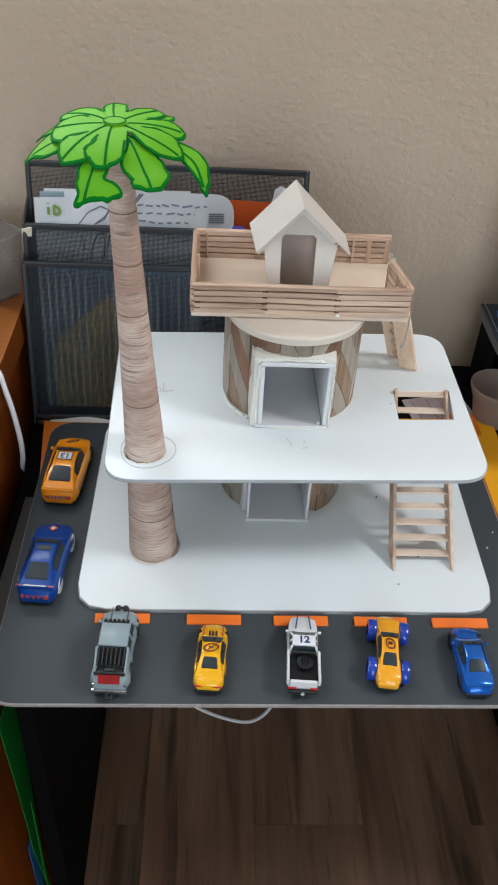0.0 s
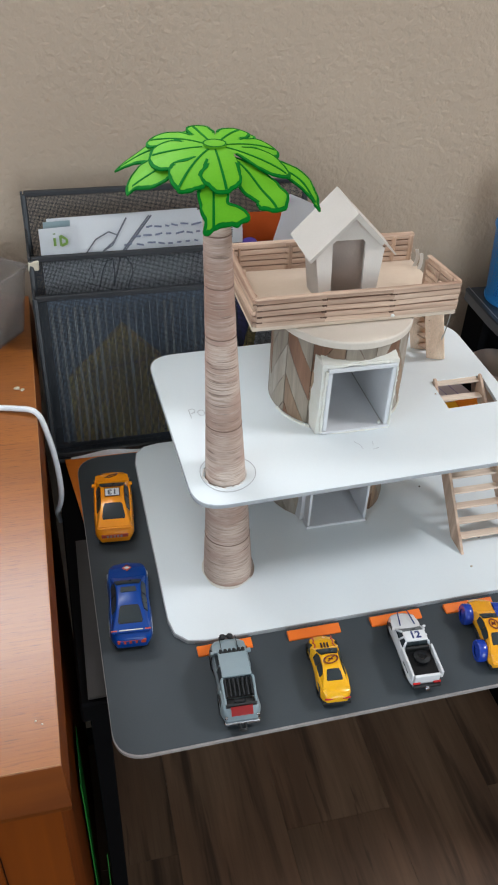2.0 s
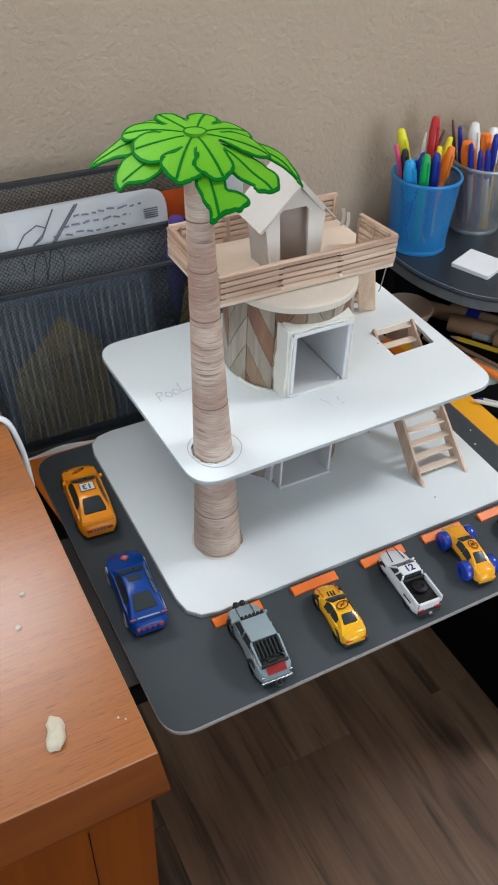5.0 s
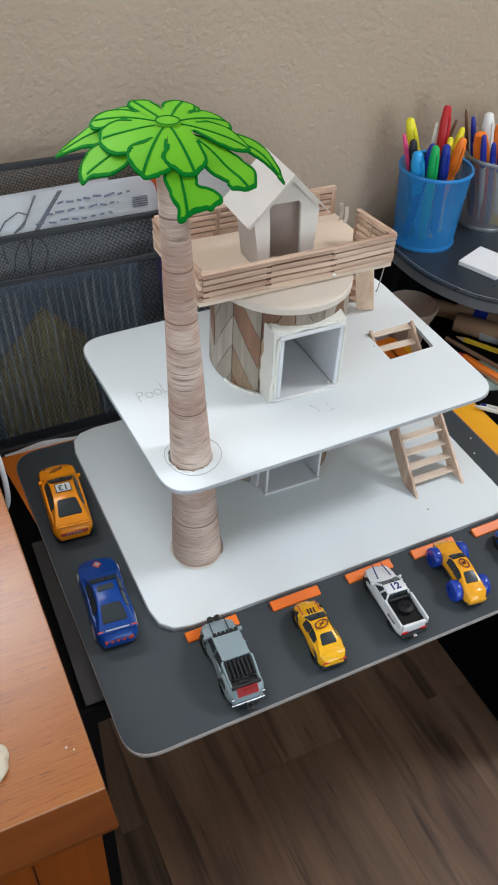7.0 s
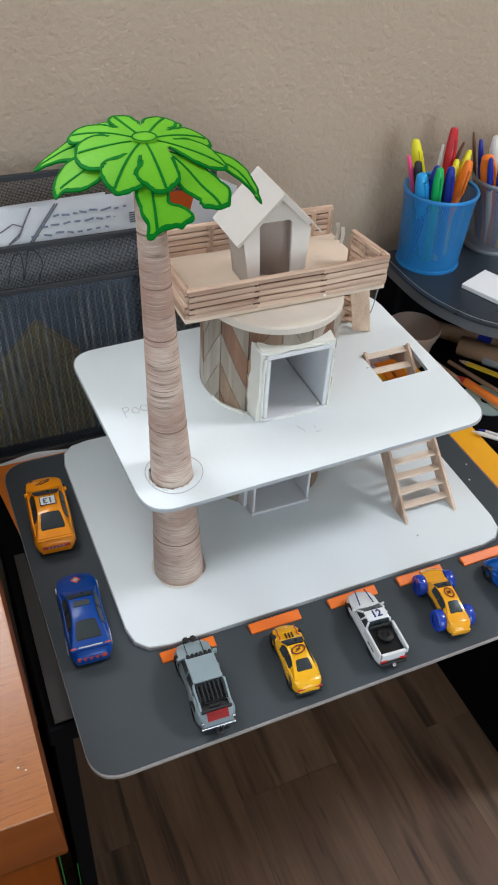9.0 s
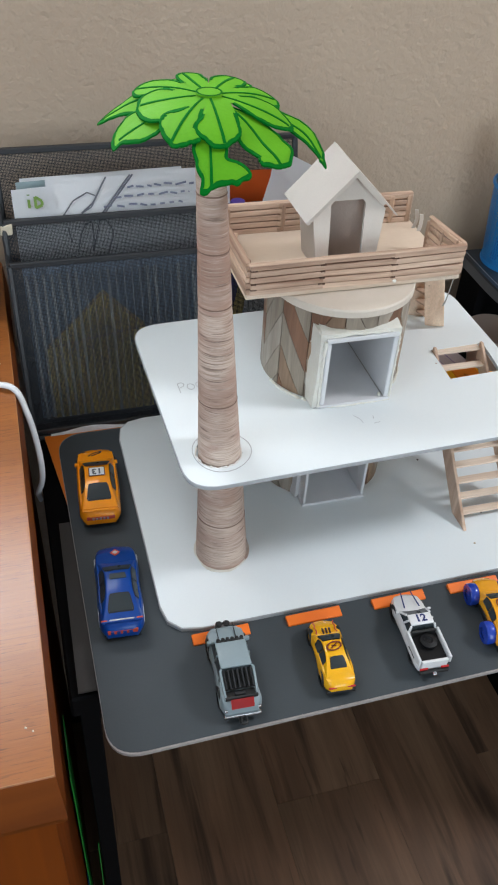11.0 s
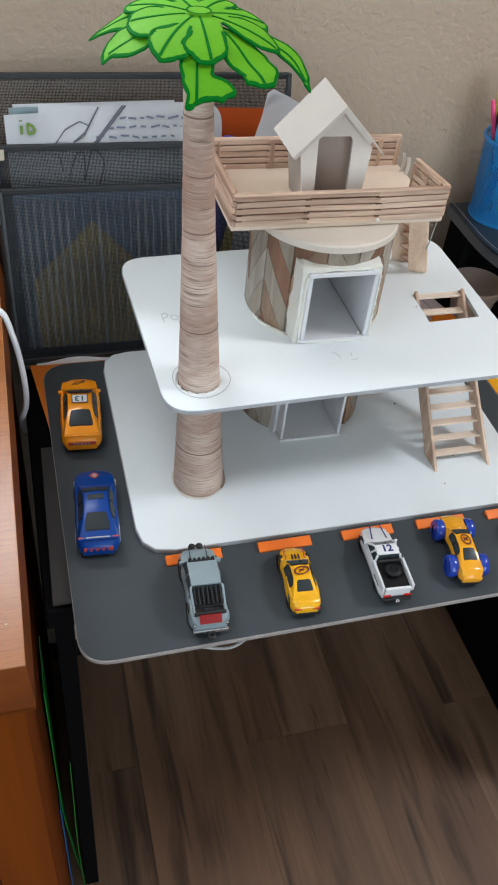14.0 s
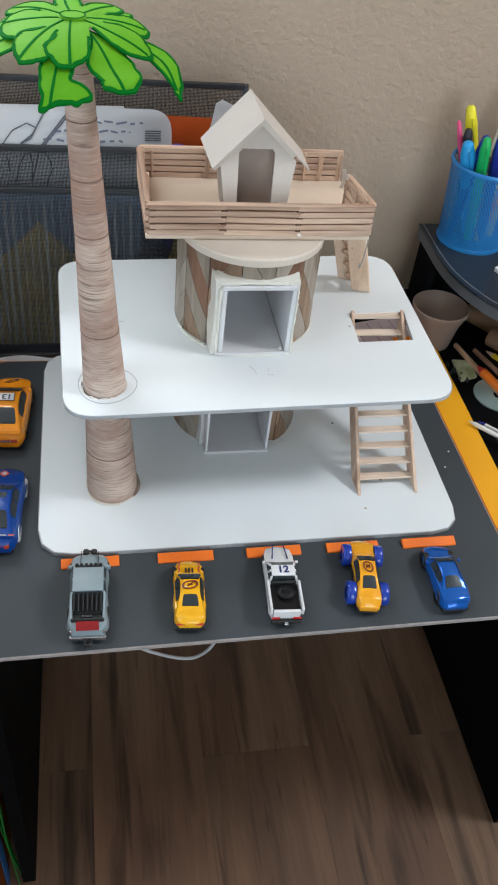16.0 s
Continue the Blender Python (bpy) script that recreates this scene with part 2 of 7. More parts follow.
WORN = material("worn_edge", (0.42, 0.20, 0.08), 0.6, scale=60, amount=0.7)
CLEAR_GREY = material("clear_grey_plastic", (0.66, 0.61, 0.57), 0.25, dark=(0.5, 0.45, 0.41), trans=0.85, scale=20, amount=0.5, bump=0.3, ior=1.15)
KRAFT = material("kraft_paper", (0.36, 0.22, 0.13), 0.6, scale=30, amount=0.5)
DISC_SHINE = material("disc_foil", (0.42, 0.50, 0.52), 0.3, 0.5, dark=(0.3, 0.5, 0.4), scale=25, amount=0.7, bump=0)
OLIVE_PRINT = material("green_printed_packet", (0.55, 0.55, 0.38), 0.5, dark=(0.14, 0.16, 0.03), scale=45, amount=1.0)


def layered(name, base, layers, rough=0.6, bump=0.3, spec=0.5, shift=False, value=0.0):
    """A base colour crossed by streaks: each layer is (stretch, colour, from, to, strength)."""
    m = bpy.data.materials.new(name)
    m.use_nodes = True
    nt = m.node_tree
    b = nt.nodes["Principled BSDF"]
    tc = nt.nodes.new("ShaderNodeTexCoord")
    info = nt.nodes.new("ShaderNodeObjectInfo")
    off = nt.nodes.new("ShaderNodeVectorMath")
    off.operation = "SCALE"
    off.inputs[0].default_value = (37.0, 53.0, 29.0)
    nt.links.new(info.outputs["Random"], off.inputs["Scale"])
    rgb = nt.nodes.new("ShaderNodeRGB")
    rgb.outputs[0].default_value = (*base, 1)
    out, first = rgb.outputs[0], None
    for stretch, colour, lo, hi, strength in layers:
        mp, n = nt.nodes.new("ShaderNodeMapping"), nt.nodes.new("ShaderNodeTexNoise")
        mp.inputs["Scale"].default_value = stretch
        if shift:
            nt.links.new(off.outputs[0], mp.inputs["Location"])
        nt.links.new(tc.outputs["Object"], mp.inputs["Vector"])
        nt.links.new(mp.outputs[0], n.inputs["Vector"])
        n.inputs["Scale"].default_value, n.inputs["Detail"].default_value, n.inputs["Distortion"].default_value = 1.0, 5, 0.35
        mr, mx = nt.nodes.new("ShaderNodeMapRange"), nt.nodes.new("ShaderNodeMix")
        mr.inputs["From Min"].default_value, mr.inputs["From Max"].default_value, mr.inputs["To Max"].default_value = lo, hi, strength
        nt.links.new(n.outputs["Fac"], mr.inputs["Value"])
        mx.data_type = "RGBA"
        mx.inputs["B"].default_value = (*colour, 1)
        nt.links.new(mr.outputs[0], mx.inputs["Factor"])
        nt.links.new(out, mx.inputs["A"])
        out, first = mx.outputs["Result"], first or n
    if value:
        hsv, mr = nt.nodes.new("ShaderNodeHueSaturation"), nt.nodes.new("ShaderNodeMapRange")
        mr.inputs["To Min"].default_value, mr.inputs["To Max"].default_value = 1 - value, 1 + value
        nt.links.new(info.outputs["Random"], mr.inputs["Value"])
        nt.links.new(mr.outputs[0], hsv.inputs["Value"])
        nt.links.new(out, hsv.inputs["Color"])
        out = hsv.outputs[0]
    nt.links.new(out, b.inputs["Base Color"])
    bp = nt.nodes.new("ShaderNodeBump")
    bp.inputs["Strength"].default_value, bp.inputs["Distance"].default_value = bump, 0.0006
    nt.links.new(first.outputs["Fac"], bp.inputs["Height"])
    nt.links.new(bp.outputs[0], b.inputs["Normal"])
    b.inputs["Roughness"].default_value, b.inputs["Specular IOR Level"].default_value = rough, spec
    return m


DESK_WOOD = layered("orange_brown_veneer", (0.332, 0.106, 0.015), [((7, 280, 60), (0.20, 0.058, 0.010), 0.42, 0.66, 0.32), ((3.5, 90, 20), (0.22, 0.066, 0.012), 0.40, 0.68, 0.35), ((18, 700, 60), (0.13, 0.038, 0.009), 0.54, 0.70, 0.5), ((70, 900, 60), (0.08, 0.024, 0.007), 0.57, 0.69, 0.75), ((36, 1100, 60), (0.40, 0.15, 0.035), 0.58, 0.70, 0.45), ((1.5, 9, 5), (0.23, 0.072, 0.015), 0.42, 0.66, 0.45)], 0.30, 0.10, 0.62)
# side and edge veneers: shade painted in, under half the top's brightness
DESK_SIDE = layered("reddish_shaded_side", (0.17, 0.037, 0.002), [((60, 60, 2.5), (0.115, 0.025, 0.002), 0.40, 0.68, 0.8), ((300, 300, 7), (0.12, 0.026, 0.002), 0.56, 0.74, 0.5)], 0.5, 0.2, 0.10)
DESK_EDGE = layered("reddish_shaded_edge", (0.14, 0.034, 0.003), [((5, 60, 40), (0.095, 0.022, 0.002), 0.40, 0.68, 0.8), ((9, 300, 120), (0.12, 0.026, 0.002), 0.56, 0.74, 0.5)], 0.5, 0.2, 0.10)
# wood-print paper of the trunk, and the floor's laminate
TRUNK = layered("wood_print_paper", (0.60, 0.475, 0.395), [((4, 4, 12), (0.30, 0.165, 0.12), 0.44, 0.62, 0.85), ((50, 50, 1100), (0.27, 0.175, 0.13), 0.44, 0.66, 0.7), ((24, 24, 60), (0.37, 0.225, 0.17), 0.50, 0.64, 0.65), ((40, 40, 620), (0.12, 0.070, 0.050), 0.58, 0.67, 0.7), ((60, 60, 2200), (0.74, 0.64, 0.56), 0.56, 0.70, 0.5)], 0.6, 0.35)
PLANK = layered("floor_laminate", (0.208, 0.124, 0.074), [((60, 3, 1), (0.14, 0.080, 0.048), 0.40, 0.66, 0.6), ((5, 1.1, 1), (0.21, 0.098, 0.052), 0.46, 0.62, 0.5), ((9, 1.7, 1), (0.095, 0.054, 0.034), 0.44, 0.64, 0.65), ((30, 2.4, 1), (0.026, 0.015, 0.010), 0.55, 0.68, 0.8), ((90, 7, 1), (0.04, 0.024, 0.016), 0.64, 0.73, 0.6), ((320, 12, 1), (0.11, 0.066, 0.042), 0.45, 0.70, 0.4)], 0.5, 0.25, 0.35, True, 0.12)


# ---- mesh helpers ----
def mesh_of(bm, name, smooth=False):
    me = bpy.data.meshes.new(name)
    bmesh.ops.scale(bm, vec=(U, U, U), verts=bm.verts)
    bmesh.ops.recalc_face_normals(bm, faces=bm.faces)
    for f in bm.faces:
        f.smooth = smooth
    if smooth:
        for e in bm.edges:
            if len(e.link_faces) == 2 and e.calc_face_angle(0.0) > 0.75:
                e.smooth = False
    bm.to_mesh(me)
    bm.free()
    return me


def thing(name, m, label, category, group="", kind=""):
    ob = new(name)
    ob.empty_display_size = 0.02
    ob.matrix_world = m
    return tagged(ob, label, category, group, kind)


def part(name, bm, mat, parent, label="", m=None, smooth=False):
    """One mesh object under a thing or a part, in decimetres of its thing's own axes."""
    me = mesh_of(bm, name, smooth) if isinstance(bm, bmesh.types.BMesh) else bm
    if not me.materials:
        me.materials.append(mat)
    ob = new(name, me)
    ob.parent = parent
    if m is not None:
        ob.matrix_basis = m
    return tagged(ob, label)


def solo(name, bm, mat, m, label, category, group="", kind="", smooth=False):
    me = mesh_of(bm, name, smooth)
    me.materials.append(mat)
    ob = new(name, me)
    ob.matrix_world = m
    return tagged(ob, label, category, group, kind)


def at(x=0.0, y=0.0, z=0.0, rx=0, ry=0, rz=0):
    return pose(x * U, y * U, z * U, rx, ry, rz)


def add_box(bm, x0, x1, y0, y1, z0, z1, bevel=0.0, seg=1):
    r = bmesh.ops.create_cube(bm, size=1.0)
    vs = r["verts"]
    for v in vs:
        v.co = Vector((x0 + (v.co.x + 0.5) * (x1 - x0), y0 + (v.co.y + 0.5) * (y1 - y0), z0 + (v.co.z + 0.5) * (z1 - z0)))
    if bevel:
        es = list({e for v in vs for e in v.link_edges})
        bmesh.ops.bevel(bm, geom=es, offset=bevel, segments=seg, affect="EDGES", profile=0.5)
    return vs


def box(x0, x1, y0, y1, z0, z1, bevel=0.0, seg=1):
    bm = bmesh.new()
    add_box(bm, x0, x1, y0, y1, z0, z1, bevel, seg)
    return bm


def beam(bm, a, b, w, h, up=(0, 0, 1), bevel=0.0):
    """A bar of width w and height h from a to b."""
    a, b = Vector(a), Vector(b)
    d = (b - a).normalized()
    side = d.cross(Vector(up)).normalized()
    top = side.cross(d)
    vs = []
    for p in (a, b):
        for s, t in ((-1, -1), (1, -1), (1, 1), (-1, 1)):
            vs.append(bm.verts.new(p + side * s * w / 2 + top * t * h / 2))
    fs = [(0, 1, 2, 3), (4, 5, 6, 7), (0, 1, 5, 4), (1, 2, 6, 5), (2, 3, 7, 6), (3, 0, 4, 7)]
    new_f = [bm.faces.new([vs[i] for i in f]) for f in fs]
    if bevel:
        bmesh.ops.bevel(bm, geom=list({e for f in new_f for e in f.edges}), offset=bevel, segments=1, affect="EDGES")
    return bm


def rounded(corners, radii, n=8):
    """A polygon with rounded corners, as a list of points."""
    out = []
    k = len(corners)
    for i in range(k):
        p, a, b = (Vector(corners[j % k]) for j in (i, i - 1, i + 1))
        r = radii[i]
        u, v = (a - p).normalized(), (b - p).normalized()
        s, e = p + u * r, p + v * r
        for j in range(n + 1):
            t = j / n
            out.append((1 - t) ** 2 * s + 2 * t * (1 - t) * p + t * t * e)
    return out


def slab(outline, z0, z1, holes=(), bevel=0.0):
    """A flat board from an outline with holes cut through it."""
    bm = bmesh.new()
    edges = []
    for loop in (outline, *holes):
        vs = [bm.verts.new((p[0], p[1], z1)) for p in loop]
        edges += [bm.edges.new((vs[i], vs[(i + 1) % len(vs)])) for i in range(len(vs))]
    bmesh.ops.triangle_fill(bm, use_beauty=True, use_dissolve=False, edges=edges)
    fs = list(bm.faces)
    ex = bmesh.ops.extrude_face_region(bm, geom=fs)
    for v in [g for g in ex["geom"] if isinstance(g, bmesh.types.BMVert)]:
        v.co.z = z0
    return bm


def ring(r, z, n=32, cx=0.0, cy=0.0):
    return [Vector((cx + r * math.cos(2 * math.pi * i / n), cy + r * math.sin(2 * math.pi * i / n), z)) for i in range(n)]


def loft(rings, cap=True):
    bm = bmesh.new()
    rows = [[bm.verts.new(p) for p in r] for r in rings]
    n = len(rows[0])
    for a, b in zip(rows, rows[1:]):
        for i in range(n):
            bm.faces.new((a[i], a[(i + 1) % n], b[(i + 1) % n], b[i]))
    if cap:
        bm.faces.new(rows[0])
        bm.faces.new(rows[-1])
    return bm


def tube(points, r, n=8):
    """A round cord along points."""
    pts = [Vector(p) for p in points]
    rings, side = [], None
    for i, p in enumerate(pts):
        d = (pts[min(i + 1, len(pts) - 1)] - pts[max(i - 1, 0)]).normalized()
        ref = side if side is not None else (Vector((0, 0, 1)) if abs(d.z) < 0.9 else Vector((1, 0, 0)))
        v = (ref - d * ref.dot(d)).normalized()
        side = v
        w = d.cross(v)
        rr = r[i] if isinstance(r, (list, tuple)) else r
        rings.append([p + (v * math.cos(2 * math.pi * k / n) + w * math.sin(2 * math.pi * k / n)) * rr for k in range(n)])
    return loft(rings)


def curve(points, n=8):
    """Catmull-Rom through points."""
    p = [Vector(q) for q in points]
    p = [2 * p[0] - p[1]] + p + [2 * p[-1] - p[-2]]
    out = []
    for i in range(1, len(p) - 2):
        for j in range(n):
            t = j / n
            a, b, c, d = p[i - 1:i + 3]
            out.append(0.5 * (2 * b + (c - a) * t + (2 * a - 5 * b + 4 * c - d) * t * t + (3 * b - a - 3 * c + d) * t ** 3))
    return out + [p[-2]]


def lettering(text, size, mat, parent, m, name="lettering", label="", thin=0.0):
    cu = bpy.data.curves.new(name, "FONT")
    cu.body, cu.size, cu.extrude = text, size * U, 0.00005
    cu.align_x, cu.align_y, cu.offset = "CENTER", "CENTER", thin
    tmp = bpy.data.objects.new(name, cu)
    scene.collection.objects.link(tmp)
    me = bpy.data.meshes.new_from_object(tmp.evaluated_get(bpy.context.evaluated_depsgraph_get()))
    bpy.data.objects.remove(tmp)
    bpy.data.curves.remove(cu)
    me.materials.clear()
    me.materials.append(mat)
    ob = new(name, me)
    ob.parent, ob.matrix_basis = parent, m
    return tagged(ob, label)


# ---- the room ----
WALL_Y = 0.445
X0, X1, Y0, Z1 = -1.9, 1.9, -2.8, 2.5


def room_box(name, lo, hi, mat, label, category="wall"):
    bm = bmesh.new()
    add_box(bm, lo[0] / U, hi[0] / U, lo[1] / U, hi[1] / U, lo[2] / U, hi[2] / U)
    return solo(name, bm, mat, Matrix(), label, category, kind="structure")


bm = bmesh.new()
for x0, x1, z0, z1 in ((X0, WIN_X0, 0, Z1), (WIN_X1, X1, 0, Z1), (WIN_X0, WIN_X1, 0, WIN_Z0), (WIN_X0, WIN_X1, WIN_Z1, Z1)):
    add_box(bm, x0 / U, x1 / U, WALL_Y / U, (WALL_Y + 0.12) / U, z0 / U, z1 / U)
solo("wall_north", bm, PAINT_WALL, Matrix(), "beige painted wall with light orange-peel texture", "wall", kind="structure")
bm = bmesh.new()
for y0, y1, z0, z1 in ((Y0, -1.62, 0, Z1), (0.12, WALL_Y + 0.12, 0, Z1), (-1.62, 0.12, 0, 0.78), (-1.62, 0.12, 2.12, Z1)):
    add_box(bm, (X0 - 0.12) / U, X0 / U, y0 / U, y1 / U, z0 / U, z1 / U)
solo("wall_west", bm, PAINT_WALL, Matrix(), "beige painted side wall with a window opening", "wall", kind="structure")
room_box("wall_east", (X1, Y0, 0), (X1 + 0.12, WALL_Y + 0.12, Z1), PAINT_WALL, "plain beige painted side wall")
bm = bmesh.new()
for x0, x1, z0, z1 in ((X0, -0.42, 0, Z1), (1.12, X1, 0, Z1), (-0.42, 1.12, 0, 0.18), (-0.42, 1.12, 2.12, Z1)):
    add_box(bm, x0 / U, x1 / U, (Y0 - 0.12) / U, Y0 / U, z0 / U, z1 / U)
solo("wall_south", bm, PAINT_WALL, Matrix(), "beige painted wall across the room with a glass door opening", "wall", kind="structure")
room_box("ceiling", (X0 - 0.12, Y0 - 0.12, Z1), (X1 + 0.12, WALL_Y + 0.12, Z1 + 0.1), CEILING, "white painted ceiling", "ceiling")
floor_ob = room_box("floor", (X0 - 0.12, Y0 - 0.12, -0.1), (X1 + 0.12, WALL_Y + 0.12, -0.006), SUBFLOOR, "grey-brown laminate plank floor", "floor")

# ---- black desk ----
desk = thing("desk", spot(1.4, 1.7, -7.63), "black laminate desk with side panels against the wall", "desk")


def shifted(bm, x, y, z=0.0):
    bmesh.ops.translate(bm, vec=(-x, -y, -z), verts=bm.verts)
    return bm


def desk_part(name, bm, mat, label=""):
    return part(name, shifted(bm, 1.4, 1.7, -7.63), mat, desk, label)


desk_part("tabletop", box(-2.36, 5.45, -0.30, 4.42, -0.36, -0.11, 0.02), BLACK)
desk_part("side_panel", box(-2.305, -2.125, 0.2, 4.40, -7.63, -0.365, 0.01), BLACK)
desk_part("side_panel", box(5.15, 5.42, 0.2, 4.40, -7.63, -0.365, 0.01), BLACK)

# raised shelf at the desk's right end
SH = 1.04
shelf = thing("desk_shelf", spot(4.6, 3.3, -0.11), "black raised desk shelf with a curved front edge", "shelf")
front = curve([(2.95, 4.05, 0), (2.945, 3.7, 0), (2.94, 3.3, 0), (2.97, 2.95, 0), (3.07, 2.6, 0), (3.25, 2.25, 0), (3.57, 1.98, 0), (4.1, 1.84, 0), (5.0, 1.8, 0)], 4)
edge = [(p.x, p.y) for p in front] + [(6.2, 1.8), (6.2, 4.05)]
part("shelf_board", shifted(slab(edge, SH - 0.03, SH), 4.6, 3.3, -0.11), BLACK_GLOSS, shelf, "black satin shelf board")
part("edge_band", shifted(slab([(x + 0.02, y + 0.02) for x, y in edge], SH - 0.17, SH - 0.031), 4.6, 3.3, -0.11), EDGE_GREY, shelf, "dark grey edge band")
part("edge_line", shifted(tube([Vector((p.x + 0.05, p.y + 0.035, SH + 0.001)) for p in front], 0.005, 6), 4.6, 3.3, -0.11), CUP_SILVER, shelf, "thin pale line along the shelf edge")
part("leg_panel", shifted(box(3.0, 3.10, 3.55, 4.0, -0.11, SH - 0.17), 4.6, 3.3, -0.11), BLACK, shelf)
part("leg_panel", shifted(box(5.9, 6.1, 2.3, 4.0, -0.11, SH - 0.17), 4.6, 3.3, -0.11), BLACK, shelf)
part("back_panel", shifted(box(3.105, 5.895, 3.93, 4.0, -0.11, SH - 0.17), 4.6, 3.3, -0.11), BLACK, shelf)

# ---- boards under the model ----
mat_board = thing("road_board", spot(0.3, 0.9, 0), "dark grey foam board with white edges and rounded corners", "board")
mat_outline = rounded([(-2.13, -0.93), (2.71, -0.90), (2.71, 2.80), (-2.15, 2.82)], [0.27, 0.2, 0.2, 0.3])
inner = rounded([(-2.125, -0.915), (2.70, -0.885), (2.70, 2.79), (-2.145, 2.81)], [0.27, 0.2, 0.2, 0.3])
part("core", shifted(slab(mat_outline, -0.033, -0.004), 0.3, 0.9), FOAM, mat_board, "white foam core edge")
part("face", shifted(slab(inner, -0.004, 0.0), 0.3, 0.9), MAT_GREY, mat_board, "dark grey paper face")
solo("orange_card", shifted(slab([(-2.10, 1.45), (0.2, 1.45), (0.2, 2.882), (-2.27, 2.882)], -0.060, -0.042), -1, 2.2), ORANGE_LEFT, spot(-1, 2.2, 0), "orange card sheet lying under the grey board", "card")
solo("amber_card", shifted(slab([(1.9, -0.35), (3.05, -0.35), (3.10, 3.15), (1.9, 3.10)], -0.062, -0.044), 2.5, 1.4), ORANGE_BOARD, spot(2.5, 1.4, 0), "amber card sheet lying under the grey board", "card")
solo("orange_card", shifted(slab([(2.60, 2.80), (2.90, 2.81), (2.91, 3.22), (2.60, 3.20)], -0.042, -0.030), 2.75, 2.9), ORANGE_LEFT, spot(2.75, 2.9, 0), "orange card sheet lying on the amber card", "card")
solo("card_edge", shifted(slab([(2.712, -0.35), (2.742, -0.35), (2.742, 3.0), (2.712, 3.0)], -0.044, -0.030), 2.72, 1.4), CARD_FOLD, spot(2.72, 1.4, 0), "thin dark orange folded edge of card", "card")
solo("grey_card", shifted(slab([(-2.285, -0.27), (-1.2, -0.27), (-1.2, 1.6), (-2.25, 1.6)], -0.085, -0.066), -1.7, 1), GREY_SHEET, spot(-1.7, 1, 0), "dark grey card sheet sticking out under the board", "card")
bm = bmesh.new()
rows = []
for k in range(13):
    u = k / 12
    x, lift = -2.2 + 1.35 * u, 0.055 * math.sin(math.pi * min(u * 1.6, 1)) ** 2
    rows.append([bm.verts.new((x, y, z)) for y, z in ((2.872, -0.041), (2.896, -0.041 + lift), (2.900, -0.037 + lift), (2.880, -0.037))])
for p, q in zip(rows, rows[1:]):
    for k in range(4):
        bm.faces.new((p[k], p[(k + 1) % 4], q[(k + 1) % 4], q[k]))
bm.faces.new(rows[0])
bm.faces.new(rows[-1])
solo("paper_sheet", shifted(bm, -1.5, 2.6), PAPER, spot(-1.5, 2.6, 0), "white paper sheet curling up behind the orange card", "paper")

# ---- the treehouse model ----
house = thing("toy_treehouse", spot(0.4, 1.5, 0), "handmade white foam board treehouse model with wooden deck", "toy house")


def hp(name, bm, mat, label="", parent=None, smooth=False):
    return part(name, shifted(bm, 0.4, 1.5), mat, parent or house, label, smooth=smooth)


LOW, UP = 0.045, 1.24
TX, TY, TR = 0.43, 1.90, 0.645
PX, PY = -0.885, 0.855
low_out = rounded([(-1.52, 0.03), (2.36, 0.05), (2.40, 2.92), (-1.52, 2.88)], [0.30, 0.3, 0.25, 0.3], 3)
low_in = rounded([(-1.512, 0.038), (2.352, 0.058), (2.392, 2.912), (-1.512, 2.872)], [0.30, 0.3, 0.25, 0.3], 3)
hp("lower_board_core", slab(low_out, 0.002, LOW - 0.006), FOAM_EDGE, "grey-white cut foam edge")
hp("lower_board", slab(low_in, LOW - 0.006, LOW), WHITE_BOARD, "white foam board base")
up_out = rounded([(-1.24, 0.44), (2.17, 0.54), (2.17, 2.97), (-1.31, 2.83)], [0.28, 0.3, 0.3, 0.28])
up_in = rounded([(-1.233, 0.447), (2.163, 0.547), (2.163, 2.963), (-1.303, 2.823)], [0.28, 0.3, 0.3, 0.28])
hole = [(1.46, 1.385), (2.0, 1.41), (2.05, 1.88), (1.48, 1.86)]
trunk_hole = [(p.x, p.y) for p in ring(0.196, 0, 28, PX - 0.022, PY - 0.012)]
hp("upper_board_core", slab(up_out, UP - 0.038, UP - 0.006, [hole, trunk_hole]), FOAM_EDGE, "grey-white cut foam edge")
hp("upper_board_underside", slab(up_in, UP - 0.042, UP - 0.038, [hole, trunk_hole]), WHITE_BOARD, "white paper underside of the storey")
hp("upper_board", slab(up_in, UP - 0.006, UP, [hole, trunk_hole]), WHITE_BOARD, "white foam board storey with cut openings")


def flat_ring(r0, r1, z, cx, cy, n=48, wob=0.0):
    bm = bmesh.new()
    rows = []
    for i in range(n):
        a = 2 * math.pi * i / n
        k = 1 + wob * math.sin(3 * a + 1)
        rows.append([bm.verts.new((cx + r * k * math.cos(a), cy + r * k * math.sin(a), z + dz)) for r, dz in ((r0, 0), (r1, 0), (r1, 0.002), (r0, 0.002))])
    for i in range(n):
        p, q = rows[i], rows[(i + 1) % n]
        for k in range(4):
            bm.faces.new((p[k], p[(k + 1) % 4], q[(k + 1) % 4], q[k]))
    return bm


